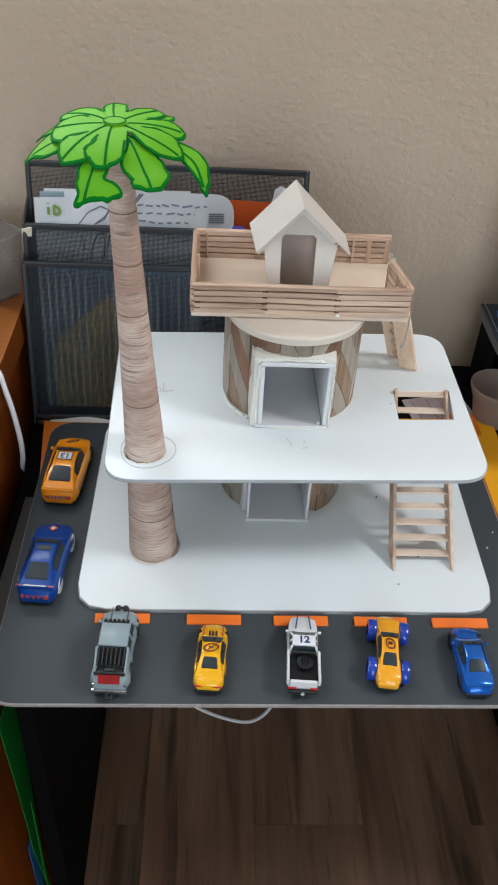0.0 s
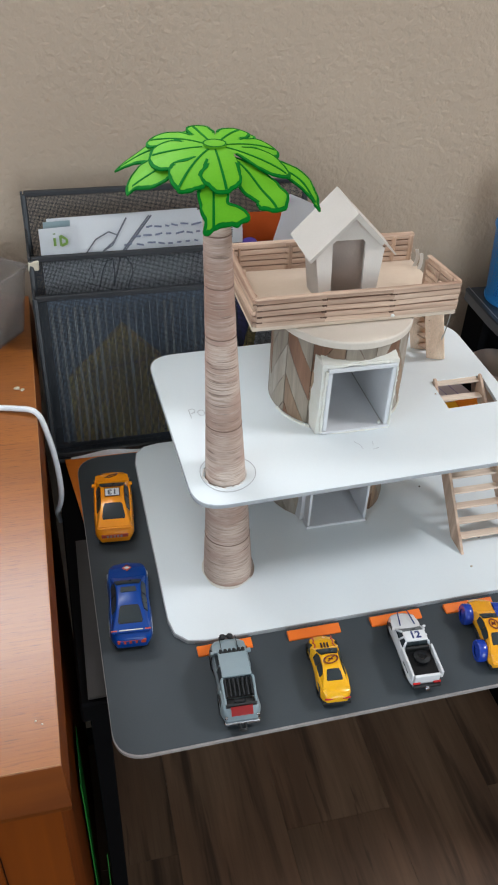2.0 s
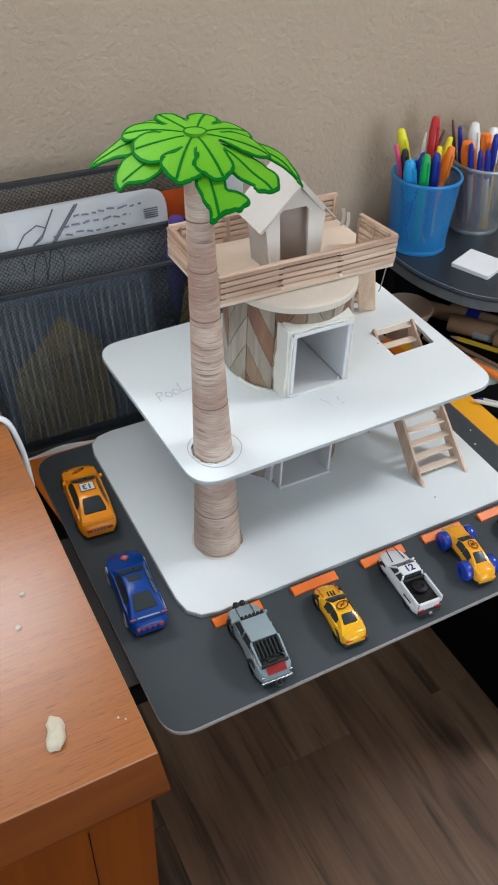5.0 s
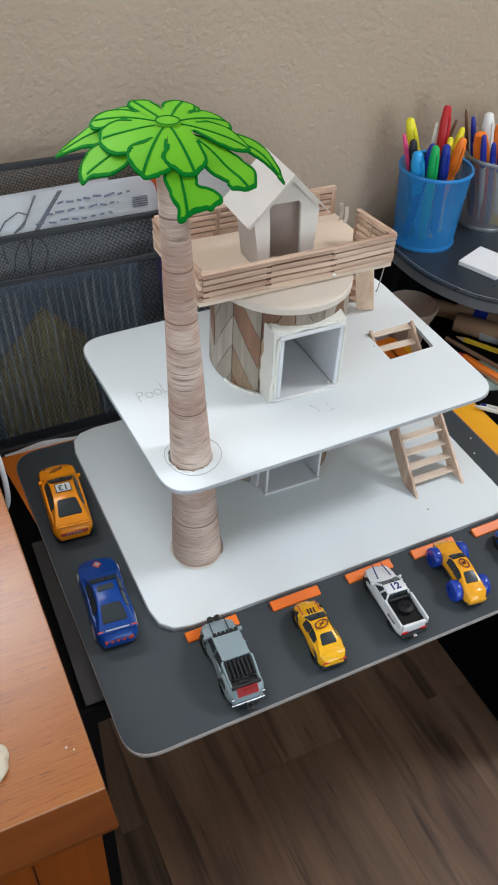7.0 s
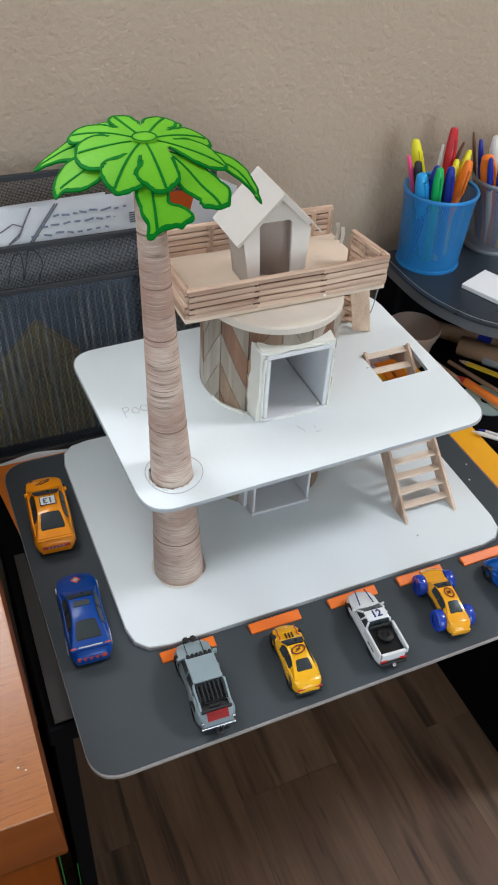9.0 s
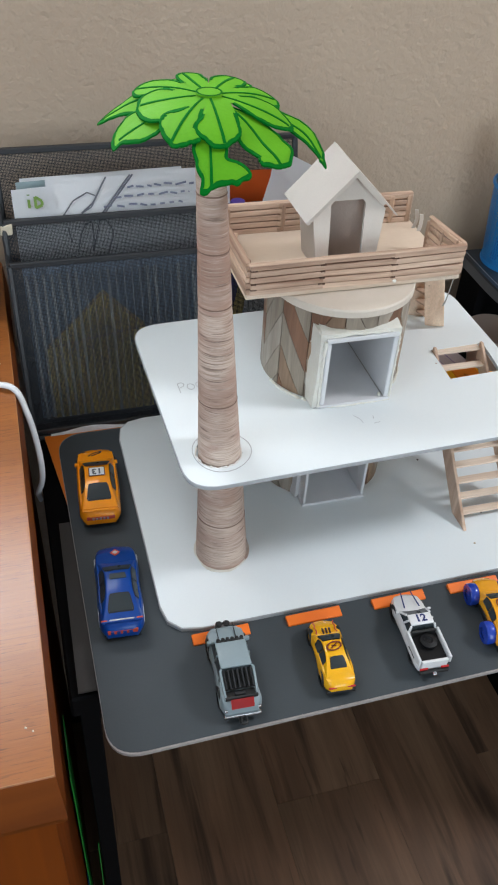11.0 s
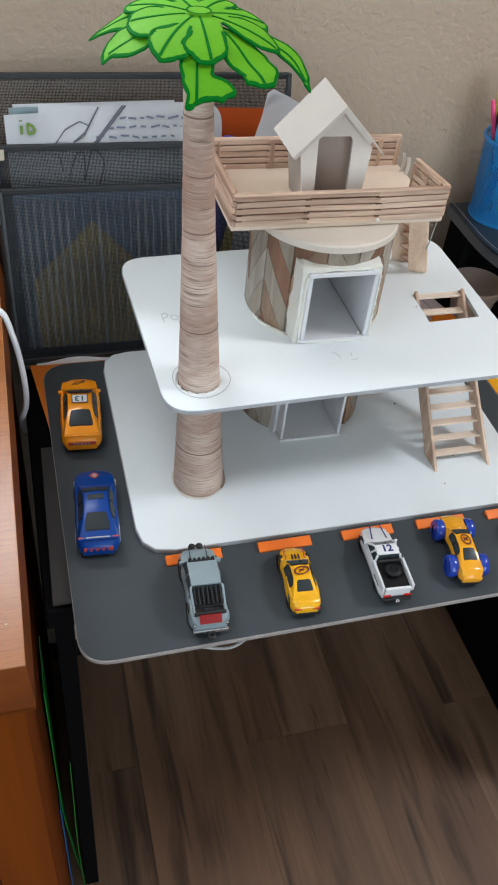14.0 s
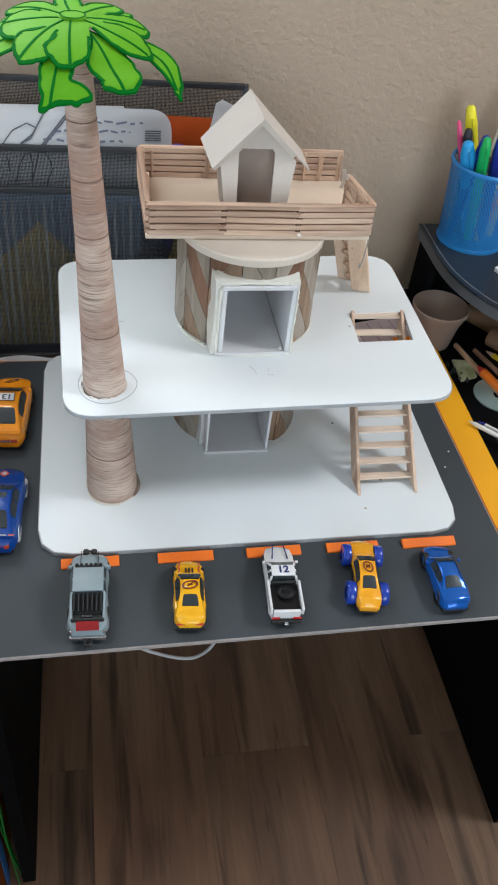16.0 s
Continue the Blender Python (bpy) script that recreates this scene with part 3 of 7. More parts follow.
rr = random.Random(31)
torn = [Vector((PX - 0.022 + (0.192 + rr.uniform(-0.006, 0.004)) * math.cos(a), PY - 0.012 + (0.192 + rr.uniform(-0.006, 0.004)) * math.sin(a), UP - 0.004 + rr.uniform(-0.006, 0.008))) for a in np.linspace(math.radians(150), math.radians(395), 46)]
hp("torn_rim", tube(torn, [rr.uniform(0.005, 0.013) for _ in torn], 6), WHITE_CARD, "torn white paper rim of the trunk hole")
hp("pencil_circle", flat_ring(0.240, 0.246, UP + 0.002, PX + 0.005, PY - 0.01, wob=0.03), PENCIL, "thin pencil circle round the trunk hole")


def pencil_stroke(pts, w=0.003, z=UP + 0.0025):
    bm = bmesh.new()
    for a, b in zip(pts, pts[1:]):
        beam(bm, (a[0], a[1], z), (b[0], b[1], z), w, 0.0015)
    return bm


hp("pencil_mark", pencil_stroke([(0.36, 1.06), (0.40, 1.0), (0.41, 0.94)]), PENCIL, "faint pencil mark")
hp("pencil_mark", pencil_stroke([(0.50, 0.92), (0.56, 0.93)]), PENCIL, "faint pencil mark")
hp("pencil_mark", pencil_stroke([(0.52, 0.975), (0.53, 1.03)]), PENCIL, "faint pencil mark")
def pencil_word(origin, turn, size):
    """The word Pool in hand-drawn strokes."""
    ring_o = [(0.5 + 0.42 * math.cos(a), 0.36 + 0.34 * math.sin(a)) for a in np.linspace(1.2, 7.3, 12)]
    letters = [[(0.12, -0.12), (0.2, 0.95), (0.5, 1.02), (0.66, 0.82), (0.55, 0.55), (0.2, 0.44)], [(x * 0.62 + 0.72, y) for x, y in ring_o], [(x * 0.66 + 1.38, y * 1.05) for x, y in ring_o], [(2.28, 1.35), (2.2, 0.7), (2.12, 0.1), (2.5, 0.12), (2.95, 0.22)]]
    c, sn = math.cos(math.radians(turn)), math.sin(math.radians(turn))
    bm = bmesh.new()
    for pts in letters:
        world_pts = [(origin[0] + size * (c * u - sn * v), origin[1] + size * (sn * u + c * v)) for u, v in pts]
        for a, b in zip(world_pts, world_pts[1:]):
            beam(bm, (*a, UP + 0.0025), (*b, UP + 0.0025), 0.0055, 0.0015)
    return bm


hp("pencil_lettering", pencil_word((-1.06, 1.70), 6, 0.125), PENCIL, "word Pool written in pencil")

# round tower: thin wall with an open front behind the doorway boxes, clad with chevron boards
GAP = math.asin(0.36 / TR)


def wall_arc(z0, z1, full):
    bm = bmesh.new()
    a0, a1 = (0, 2 * math.pi) if full else (-math.pi / 2 + GAP, 1.5 * math.pi - GAP)
    n = 64
    rows = []
    for i in range(n + 1):
        a = a0 + (a1 - a0) * i / n
        rows.append([bm.verts.new((TX + r * math.cos(a), TY + r * math.sin(a), z)) for r, z in ((TR - 0.012, z0), (TR - 0.012, z1), (TR - 0.04, z1), (TR - 0.04, z0))])
    for p, q in zip(rows, rows[1:]):
        for k in range(4):
            bm.faces.new((p[k], p[(k + 1) % 4], q[(k + 1) % 4], q[k]))
    return bm


tower = hp("tower", wall_arc(LOW, UP - 0.038, False), JOINT, "round tower clad with weathered chevron boards")
hp("tower_wall", wall_arc(UP, 1.935, False), JOINT, parent=tower)
hp("tower_wall", wall_arc(1.935, 2.12, True), JOINT, parent=tower)


def clip_poly(poly, axis, lim, keep_less):
    out = []
    for i, p in enumerate(poly):
        q = poly[(i + 1) % len(poly)]
        pin, qin = ((v[axis] <= lim) == keep_less for v in (p, q))
        if pin:
            out.append(p)
        if pin != qin:
            t = (lim - p[axis]) / (q[axis] - p[axis])
            out.append((p[0] + (q[0] - p[0]) * t, p[1] + (q[1] - p[1]) * t))
    return out


def board_on_tower(poly, r0, r1):
    """A board outline in (arc length, height) bent round the tower."""
    u0, u1 = min(p[0] for p in poly), max(p[0] for p in poly)
    bm = bmesh.new()
    n = 3
    for k in range(n):
        piece = clip_poly(clip_poly(poly, 0, u0 + (u1 - u0) * k / n, False), 0, u0 + (u1 - u0) * (k + 1) / n, True)
        if len(piece) < 3:
            continue
        lo, hi = [], []
        for u, v in piece:
            a = -math.pi / 2 + u / TR
            lo.append(bm.verts.new((TX + r0 * math.cos(a), TY + r0 * math.sin(a), v)))
            hi.append(bm.verts.new((TX + r1 * math.cos(a), TY + r1 * math.sin(a), v)))
        bm.faces.new(hi)
        for i in range(len(piece)):
            j = (i + 1) % len(piece)
            bm.faces.new((lo[i], lo[j], hi[j], hi[i]))
    bmesh.ops.remove_doubles(bm, verts=bm.verts, dist=1e-5)
    return bm


PITCH = 0.29
rng = random.Random(4)
strips = 14
STRIP_W = 2 * math.pi * TR / strips
for zlo, zhi in ((LOW, UP - 0.05), (UP + 0.002, 2.118)):
    for k in range(strips):
        u0, u1 = (k - strips / 2) * STRIP_W + 0.12, (k - strips / 2 + 1) * STRIP_W + 0.12
        sgn = 1 if k % 2 else -1
        v, course = (zlo - 0.5 if zlo < 1 else zlo - 0.70), 0
        while v < zhi:
            h = PITCH * rng.choice((0.8, 1.0, 1.15)) if zlo < 1 else 0.32
            rise = 0.50 * sgn
            b = v - (0 if sgn > 0 else rise)
            poly = [(u0 + 0.004, b), (u1 - 0.004, b + rise), (u1 - 0.004, b + rise + h - 0.012), (u0 + 0.004, b + h - 0.012)]
            v += h
            course += 1
            poly = clip_poly(clip_poly(poly, 1, zlo, False), 1, zhi, True)
            if len(poly) < 3:
                continue
            mid = (u0 + u1) / 2
            wrap = ((mid + math.pi * TR) % (2 * math.pi * TR) - math.pi * TR) - mid
            poly = [(u + wrap, w) for u, w in poly]
            lim = GAP * TR - 0.02
            cuts = [clip_poly(poly, 0, -lim, True), clip_poly(poly, 0, lim, False)]
            if zlo > 1:
                cuts.append(clip_poly(clip_poly(clip_poly(poly, 0, -lim, False), 0, lim, True), 1, 1.95, False))
            wood, out = CHEVRON[rng.choice((0, 0, 3, 1, 2, 0, 3))], rng.uniform(-0.002, 0.004)
            if zlo > 1 and k in (3, 4):
                wood = CHEVRON[((0, 0, 3, 0, 0), (2, 1, 0, 2, 0))[k - 3][min(course - 1, 4)]]
            elif zlo > 1 and k in (8, 9):
                wood = CHEVRON[(3, 1, 3, 0, 1)[(course + k) % 5]]
            for cut in cuts:
                if len(cut) >= 3 and max(p[0] for p in cut) - min(p[0] for p in cut) > 0.004:
                    hp("tower_board", board_on_tower(cut, TR - 0.012, TR + out), wood, parent=tower)
hp("disc", loft([ring(0.625, 2.12, 56, TX, TY - 0.03), ring(0.645, 2.13, 56, TX, TY - 0.03), ring(0.645, 2.185, 56, TX, TY - 0.03), ring(0.635, 2.198, 56, TX, TY - 0.03)]), DISC_WOOD, "pale round plywood disc under the deck")


def wobble(bm, amount, scale, seed):
    for v in bm.verts:
        n = noise.noise_vector(v.co * scale + Vector((seed, 2 * seed, 0)))
        v.co += n * amount
    return bm


def beam_of(a, b, w, h):
    bm = bmesh.new()
    beam(bm, a, b, w, h)
    return bm


def ball(r):
    bm = bmesh.new()
    bmesh.ops.create_icosphere(bm, subdivisions=2, radius=r)
    return bm


def doorway(z0, z1, y, x0, x1, depth, label, t=0.026):
    bm = bmesh.new()
    add_box(bm, x0, x0 + t, y, y + depth, z0 + 0.03, z1 - t, 0.008)
    d = hp("doorway", bm, DOOR_CARD, label)
    hp("jamb", box(x1 - t, x1, y + 0.002, y + depth, z0 + 0.03, z1 - t, 0.008), DOOR_CARD, parent=d)
    hp("lintel", box(x0, x1, y - 0.003, y + depth, z1 - t, z1, 0.008), DOOR_CARD, parent=d)
    hp("sill", box(x0 - 0.01, x1 + 0.005, y - 0.012, y + depth, z0, z0 + 0.03, 0.008), DOOR_CARD, parent=d)
    hp("back_wall", box(x0 + t, x1 - t, y + depth - 0.04, y + depth - 0.003, z0 + 0.031, z1 - t - 0.001), DOOR_CARD, parent=d)
    return d


door_up = doorway(UP + 0.002, 1.955, 1.215, 0.10, 0.748, 1.08, "white card doorway box with glued edges", 0.042)
hp("corner_seam", beam_of((0.702, 1.235, UP + 0.035), (0.702, 2.25, UP + 0.035), 0.006, 0.005), CORD, "dark seam along the inner corner", door_up)
hp("glue_blob", wobble(shifted(ball(0.018), -0.672, -1.25, -UP - 0.045), 0.012, 20, 2), GLUE, "dried glue", door_up, True)
door_low = doorway(LOW + 0.002, 1.19, 1.20, 0.055, 0.68, 1.1, "white card doorway box on the base")


def bead(pts, r, seed):
    rr = random.Random(seed)
    c = curve(pts, 9)
    bm = tube(c, [r * rr.uniform(0.55, 1.5) for _ in c], 7)
    return wobble(bm, r * 0.5, 9.0, seed)


def collar(x0, x1, z0, z1, ya, yb, seed):
    """Ragged card and glue round the doorway, between it and the tower."""
    bm = bmesh.new()
    vs = add_box(bm, x0 - 0.06, x0 + 0.004, ya, yb, z0, z1 + 0.03)
    vs += add_box(bm, x1 - 0.004, x1 + 0.02, ya, yb, z0, z1 + 0.03)
    for v in vs:
        if v.co.y > (ya + yb) / 2:
            v.co.x += -0.035 if v.co.x < x0 - 0.01 else 0.025 if v.co.x > x1 + 0.01 else 0
            if v.co.z > z1:
                v.co.z += 0.05
    vs = add_box(bm, x0 - 0.045, x1 + 0.018, ya, yb, z1 - 0.004, z1 + 0.034)
    for v in vs:
        if v.co.z > z1 and v.co.y > (ya + yb) / 2:
            v.co.z += 0.075
    bmesh.ops.subdivide_edges(bm, edges=bm.edges[:], cuts=7, use_grid_fill=True)
    return wobble(wobble(bm, 0.015, 7.0, seed), 0.006, 24.0, seed + 1)


hp("collar", collar(0.10, 0.748, UP + 0.006, 1.958, 1.235, 1.52, 3), GLUE, "ragged white card and dried glue", door_up, True)
hp("tower_board", box(0.672, 0.80, 1.365, 1.39, LOW + 0.003, 1.19), CHEVRON[1], parent=tower)
hp("collar", collar(0.075, 0.66, LOW + 0.006, 1.15, 1.34, 1.52, 9), DOOR_CARD, "white card casing", door_low, True)
for k, pts in enumerate((((0.09, 1.225, 1.93), (0.084, 1.23, 1.7), (0.08, 1.225, 1.45), (0.085, 1.22, 1.27)), ((0.075, 1.23, 1.25), (0.26, 1.204, 1.248), (0.5, 1.202, 1.248), (0.76, 1.21, 1.248)), ((0.085, 1.242, 1.968), (0.3, 1.235, 1.975), (0.6, 1.235, 1.972), (0.755, 1.242, 1.965)), ((0.755, 1.22, 1.91), (0.76, 1.222, 1.7), (0.755, 1.22, 1.5), (0.76, 1.22, 1.28)))):
    hp("glue_bead", bead(pts, (0.013, 0.009, 0.013, 0.009)[k], 5 + k), GLUE, "dried glue", door_up, True)
hp("glue_bead", bead([(-0.205, 1.72, 1.245), (-0.145, 1.55, 1.245), (-0.05, 1.42, 1.245), (0.02, 1.35, 1.245)], 0.014, 8), GLUE, "dried glue", tower, True)
hp("glue_bead", bead([(0.80, 1.36, 1.245), (0.91, 1.46, 1.245), (1.0, 1.58, 1.245), (1.07, 1.75, 1.245)], 0.010, 12), GLUE, "dried glue", tower, True)

# deck with stick railings
deck = hp("deck", box(-0.525, 1.405, 1.56, 2.66, 2.20, 2.245, 0.008), DECK_CARD, "pale plywood deck with stick railings")
rng = random.Random(11)


def stick(a, b, w, h, mat, name="rail_stick", label=""):
    bm = bmesh.new()
    j = lambda: rng.uniform(-0.004, 0.004)
    beam(bm, (a[0] + j(), a[1] + j() * 0.5, a[2] + j()), (b[0] + j(), b[1] + j() * 0.5, b[2] + j()), w, h, bevel=0.006)
    return hp(name, bm, mat, label, deck)


LEVELS = [2.27, 2.325, 2.385, 2.44, 2.50]
for i, z in enumerate(LEVELS):
    stick((-0.50, 1.56, z), (0.13, 1.56, z + 0.004), 0.050, 0.048, RAIL)
    stick((0.10, 1.567, z + 0.004), (0.77, 1.562, z), 0.050, 0.048, RAIL)
    stick((0.74, 1.56, z), (1.40, 1.57, z + 0.003), 0.050, 0.048, RAIL)
    stick((-0.505, 2.635, z), (0.10, 2.635, z), 0.050, 0.048, RAIL)
    stick((0.06, 2.63, z), (0.85, 2.63, z), 0.050, 0.048, RAIL)
    stick((0.82, 2.63, z), (1.385, 2.625, z), 0.050, 0.048, RAIL)
    stick((-0.51, 1.555, z), (-0.512, 2.64, z), 0.050, 0.048, RAIL_Y)
    stick((1.395, 1.565, z), (1.30, 2.03, z + 0.03), 0.050, 0.048, RAIL_Y)
for x in (-0.47, 0.115, 0.755):
    for z0, z1 in zip(LEVELS, LEVELS[1:]):
        zm = (z0 + z1) / 2 + rng.uniform(-0.002, 0.006)
        w = rng.uniform(0.022, 0.034)
        hp("joint_filler", box(x - w, x + w, 1.536, 1.575, zm - 0.012, zm + 0.006, 0.004), JOINT, "dark glued joint", deck)
stick((-0.52, 1.55, 2.525), (1.405, 1.562, 2.525), 0.05, 0.016, RAIL, "top_rail")
stick((-0.515, 2.64, 2.525), (1.385, 2.632, 2.525), 0.045, 0.016, RAIL, "top_rail")
stick((-0.512, 1.57, 2.525), (-0.515, 2.62, 2.525), 0.045, 0.016, RAIL_Y, "top_rail")
stick((1.40, 1.575, 2.527), (1.29, 2.05, 2.56), 0.045, 0.016, RAIL_Y, "top_rail")
for x, y in ((-0.40, 1.578), (0.115, 1.584), (0.755, 1.582), (1.20, 1.585), (-0.40, 2.612), (0.10, 2.612), (0.85, 2.606), (1.02, 2.606), (1.17, 2.606), (1.35, 2.603)):
    stick((x, y, 2.25), (x, y, 2.51), 0.05, 0.02, RAIL_Z, "post")
for x, y in ((-0.49, 1.65), (-0.49, 2.1), (-0.49, 2.55), (1.365, 1.64), (1.325, 1.84), (1.285, 2.03)):
    stick((x, y, 2.25), (x, y, 2.53), 0.02, 0.05, RAIL_Z, "post")
stick((1.36, 1.63, 2.27), (1.30, 1.95, 2.50), 0.02, 0.035, RAIL_Z, "brace")
for x in (0.155, 0.79):
    stick((x, 1.63, 2.245), (x + 0.005, 1.63, 2.33), 0.035, 0.02, RAIL_Z, "peg")
for x, y, h, bend in ((1.365, 2.46, 0.185, 0.02), (1.392, 2.40, 0.165, 0.012)):
    bm = bmesh.new()
    prev = None
    for i in range(7):
        f = i / 6
        cx = x + bend * math.sin(math.pi * f)
        cur = [bm.verts.new((cx + dx, y + dy, 2.246 + h * f)) for dx, dy in ((-0.020, -0.003), (0.014, -0.010), (0.017, -0.004), (-0.018, 0.004))]
        if prev:
            for q in range(4):
                bm.faces.new((prev[q], prev[(q + 1) % 4], cur[(q + 1) % 4], cur[q]))
        else:
            bm.faces.new(list(reversed(cur)))
        prev = cur
    bm.faces.new(prev)
    hp("curled_strip", bm, CABIN_CARD, "thin curled upright card strip", deck)
hp("glue_blob", wobble(shifted(ball(0.016), -0.77, -1.532, -2.262), 0.006, 20, 3), GLUE, "dried glue", deck, True)
hp("cord", tube(curve([(1.40, 1.60, 2.52), (1.45, 1.66, 2.35), (1.475, 1.75, 2.1), (1.48, 1.8, 1.85), (1.46, 1.8, 1.78), (1.44, 1.75, 1.86)], 5), 0.006, 6), CORD, "thin looped cord", deck)

# cabin on the deck
FY, BY = 1.80, 2.22
pent = [(0.17, 2.246), (0.68, 2.246), (0.735, 2.74), (0.415, 3.06), (0.11, 2.70)]
bm = bmesh.new()
outline = [(0.17, 2.246), (0.262, 2.246), (0.252, 2.83), (0.28, 2.862), (0.53, 2.862), (0.556, 2.83), (0.56, 2.246), (0.68, 2.246), (0.742, 2.765), (0.415, 3.085), (0.104, 2.725)]
vs = [bm.verts.new((x, z, 0)) for x, z in outline]
es = [bm.edges.new((vs[i], vs[(i + 1) % len(vs)])) for i in range(len(vs))]
bmesh.ops.triangle_fill(bm, use_beauty=True, edges=es)
ex = bmesh.ops.extrude_face_region(bm, geom=bm.faces[:])
for v in [g for g in ex["geom"] if isinstance(g, bmesh.types.BMVert)]:
    v.co.z = 0.03
for v in bm.verts:
    v.co = Vector((v.co.x, FY + v.co.z + 0.05 * max(0.0, v.co.y - 2.246) / 0.5, v.co.y))
cabin = hp("cabin", bm, CABIN_CARD, "white card cabin with an open doorway")


def quad_slab(pts, t, seg=0):
    bm = bmesh.new()
    bm.faces.new([bm.verts.new(p) for p in pts])
    bmesh.ops.solidify(bm, geom=bm.faces[:], thickness=t)
    return bm


hp("side_wall", quad_slab([(0.172, FY + 0.03, 2.246), (0.172, BY, 2.246), (0.106, BY, 2.69), (0.106, FY + 0.075, 2.69)], 0.025), CABIN_CARD, parent=cabin)
hp("side_wall", quad_slab([(0.678, FY + 0.03, 2.246), (0.678, BY, 2.246), (0.736, BY, 2.745), (0.736, FY + 0.075, 2.745)], -0.025), CABIN_CARD, parent=cabin)
bm = bmesh.new()
bm.faces.new([bm.verts.new((x, BY + 0.002, z)) for x, z in pent])
bmesh.ops.solidify(bm, geom=bm.faces[:], thickness=0.025)
hp("back_wall", bm, CABIN_CARD, parent=cabin)
hp("inner_floor", box(0.20, 0.65, FY + 0.035, BY - 0.03, 2.246, 2.252), CABIN_CARD, "white card floor", cabin)
hp("inner_wall", quad_slab([(0.215, FY + 0.36, 2.253), (0.64, FY + 0.12, 2.253), (0.66, FY + 0.12, 2.86), (0.19, FY + 0.36, 2.86)], 0.012), HOUSE_ROOM, "brown-grey card inside the doorway", cabin)


def card_panel(corners, t):
    """A flat card panel: four corners of its upper face, going down by t along the face's normal."""
    c = [Vector(p) for p in corners]
    n = (c[2] - c[0]).cross(c[3] - c[1]).normalized()
    n = n if n.z > 0 else -n
    bm = bmesh.new()
    up = [bm.verts.new(p) for p in c]
    dn = [bm.verts.new(p - n * t) for p in c]
    bm.faces.new(up)
    bm.faces.new(dn[::-1])
    for i in range(4):
        j = (i + 1) % 4
        bm.faces.new((up[j], up[i], dn[i], dn[j]))
    bmesh.ops.recalc_face_normals(bm, faces=bm.faces[:])
    return bm


hp("roof_panel", card_panel([(0.415, 1.755, 3.15), (0.034, 1.822, 2.702), (-0.018, 2.27, 2.768), (0.365, 2.215, 3.213)], 0.032), ROOF_CARD, parent=cabin)
hp("roof_panel", card_panel([(0.416, 1.757, 3.150), (0.87, 1.865, 2.692), (0.86, 2.20, 2.722), (0.366, 2.215, 3.213)], 0.012), ROOF_CARD, parent=cabin)
hp("roof_lining", card_panel([(0.414, 1.757, 3.138), (0.727, 1.832, 2.823), (0.713, 2.19, 2.848), (0.364, 2.213, 3.200)], 0.036), ROOF_CARD, parent=cabin)

# stair at the deck's side
stair = thing("toy_stair", spot(1.7, 2.35, UP), "small pale wooden stair up to the deck", "toy ladder")
b0, t0 = Vector((0.005, -0.085, 0.0)), Vector((-0.29, -0.30, 0.95))
off = Vector((-0.09, 0.22, 0))
for o in (Vector((0, 0, 0)), off):
    bm = bmesh.new()
    beam(bm, b0 + o, t0 + o, 0.19, 0.03, up=(-0.55, -1, 0), bevel=0.006)
    part("side_plank", bm, STAIR_WOOD, stair)
for i in range(6):
    p = b0.lerp(t0, 0.1 + i * 0.16)
    bm = bmesh.new()
    beam(bm, p + off * 0.10, p + off * 0.90, 0.10, 0.022, bevel=0.005)
    part("tread", bm, PALE_WOOD, stair)

# ladder between the storeys
ladder = thing("toy_ladder", spot(1.77, 0.6, LOW), "pale wooden toy ladder leaning through the board opening", "toy ladder")
for x0, x1, lean_in in ((-0.312, -0.282, 0.028), (0.262, 0.291, -0.045)):
    bm = bmesh.new()
    prof = [(-0.06, 0.0), (0.20, 0.0), (1.243, 1.043), (1.243, 1.242), (1.212, 1.245)]
    lo, hi = ([bm.verts.new((x + lean_in * z / 1.27, y, z)) for y, z in prof] for x in (x0, x1))
    bm.faces.new(lo)
    bm.faces.new(hi)
    for k in range(len(prof)):
        m = (k + 1) % len(prof)
        bm.faces.new((lo[k], lo[m], hi[m], hi[k]))
    bmesh.ops.bevel(bm, geom=bm.edges[:], offset=0.004, segments=1, affect="EDGES")
    part("side_rail", bm, PALE_WOOD_Z, ladder)
for i in range(11):
    z = 0.071 + 0.1055 * i + 0.0006 * i * (i - 1)
    pull = 0.035 * z
    part("rung", box(-0.281 + 0.022 * z, 0.261 - pull, z + 0.018, z + 0.102, z - 0.014, z + 0.009, 0.004), RUNG_WOOD, ladder)

# specks lying on the boards
for i, (x, y, z, r, mt, what) in enumerate(((1.45, 1.59, LOW, 0.012, RESIDUE, "dark"), (1.49, 0.38, LOW, 0.012, PUTTY, "pale"), (1.74, 0.74, LOW, 0.014, RESIDUE, "dark"), (2.49, 0.92, 0.0, 0.010, WHITE_CARD, "white"), (2.60, 1.14, 0.0, 0.010, WHITE_CARD, "white"), (1.43, 1.64, UP, 0.009, KRAFT, "brown"))):
    bm = ball(r)
    for v in bm.verts:
        v.co.z *= 0.35
    solo("crumb", wobble(bm, r * 0.5, 40, i), mt, spot(x, y, z + r * 0.25), f"tiny {what} speck of craft litter on the board", "crumb", "specks on the boards", smooth=True)

# ---- palm tree ----
palm = thing("palm_tree", spot(PX, PY, LOW), "toy palm with banded wood-grain trunk and green leaves", "toy palm")
HUB = Vector((-0.14, 0.033, 4.022))


def trunk_centre(z):
    t = z / 4.0
    return Vector((0.03 - 0.03 * min(z / 1.0, 1) - 0.14 * max(t - 0.22, 0) / 0.78, -0.03 + 0.065 * t, z))


def trunk_radius(z):
    t = z / 4.0
    return 0.095 + 0.139 * max(1 - t, 0) ** 1.5


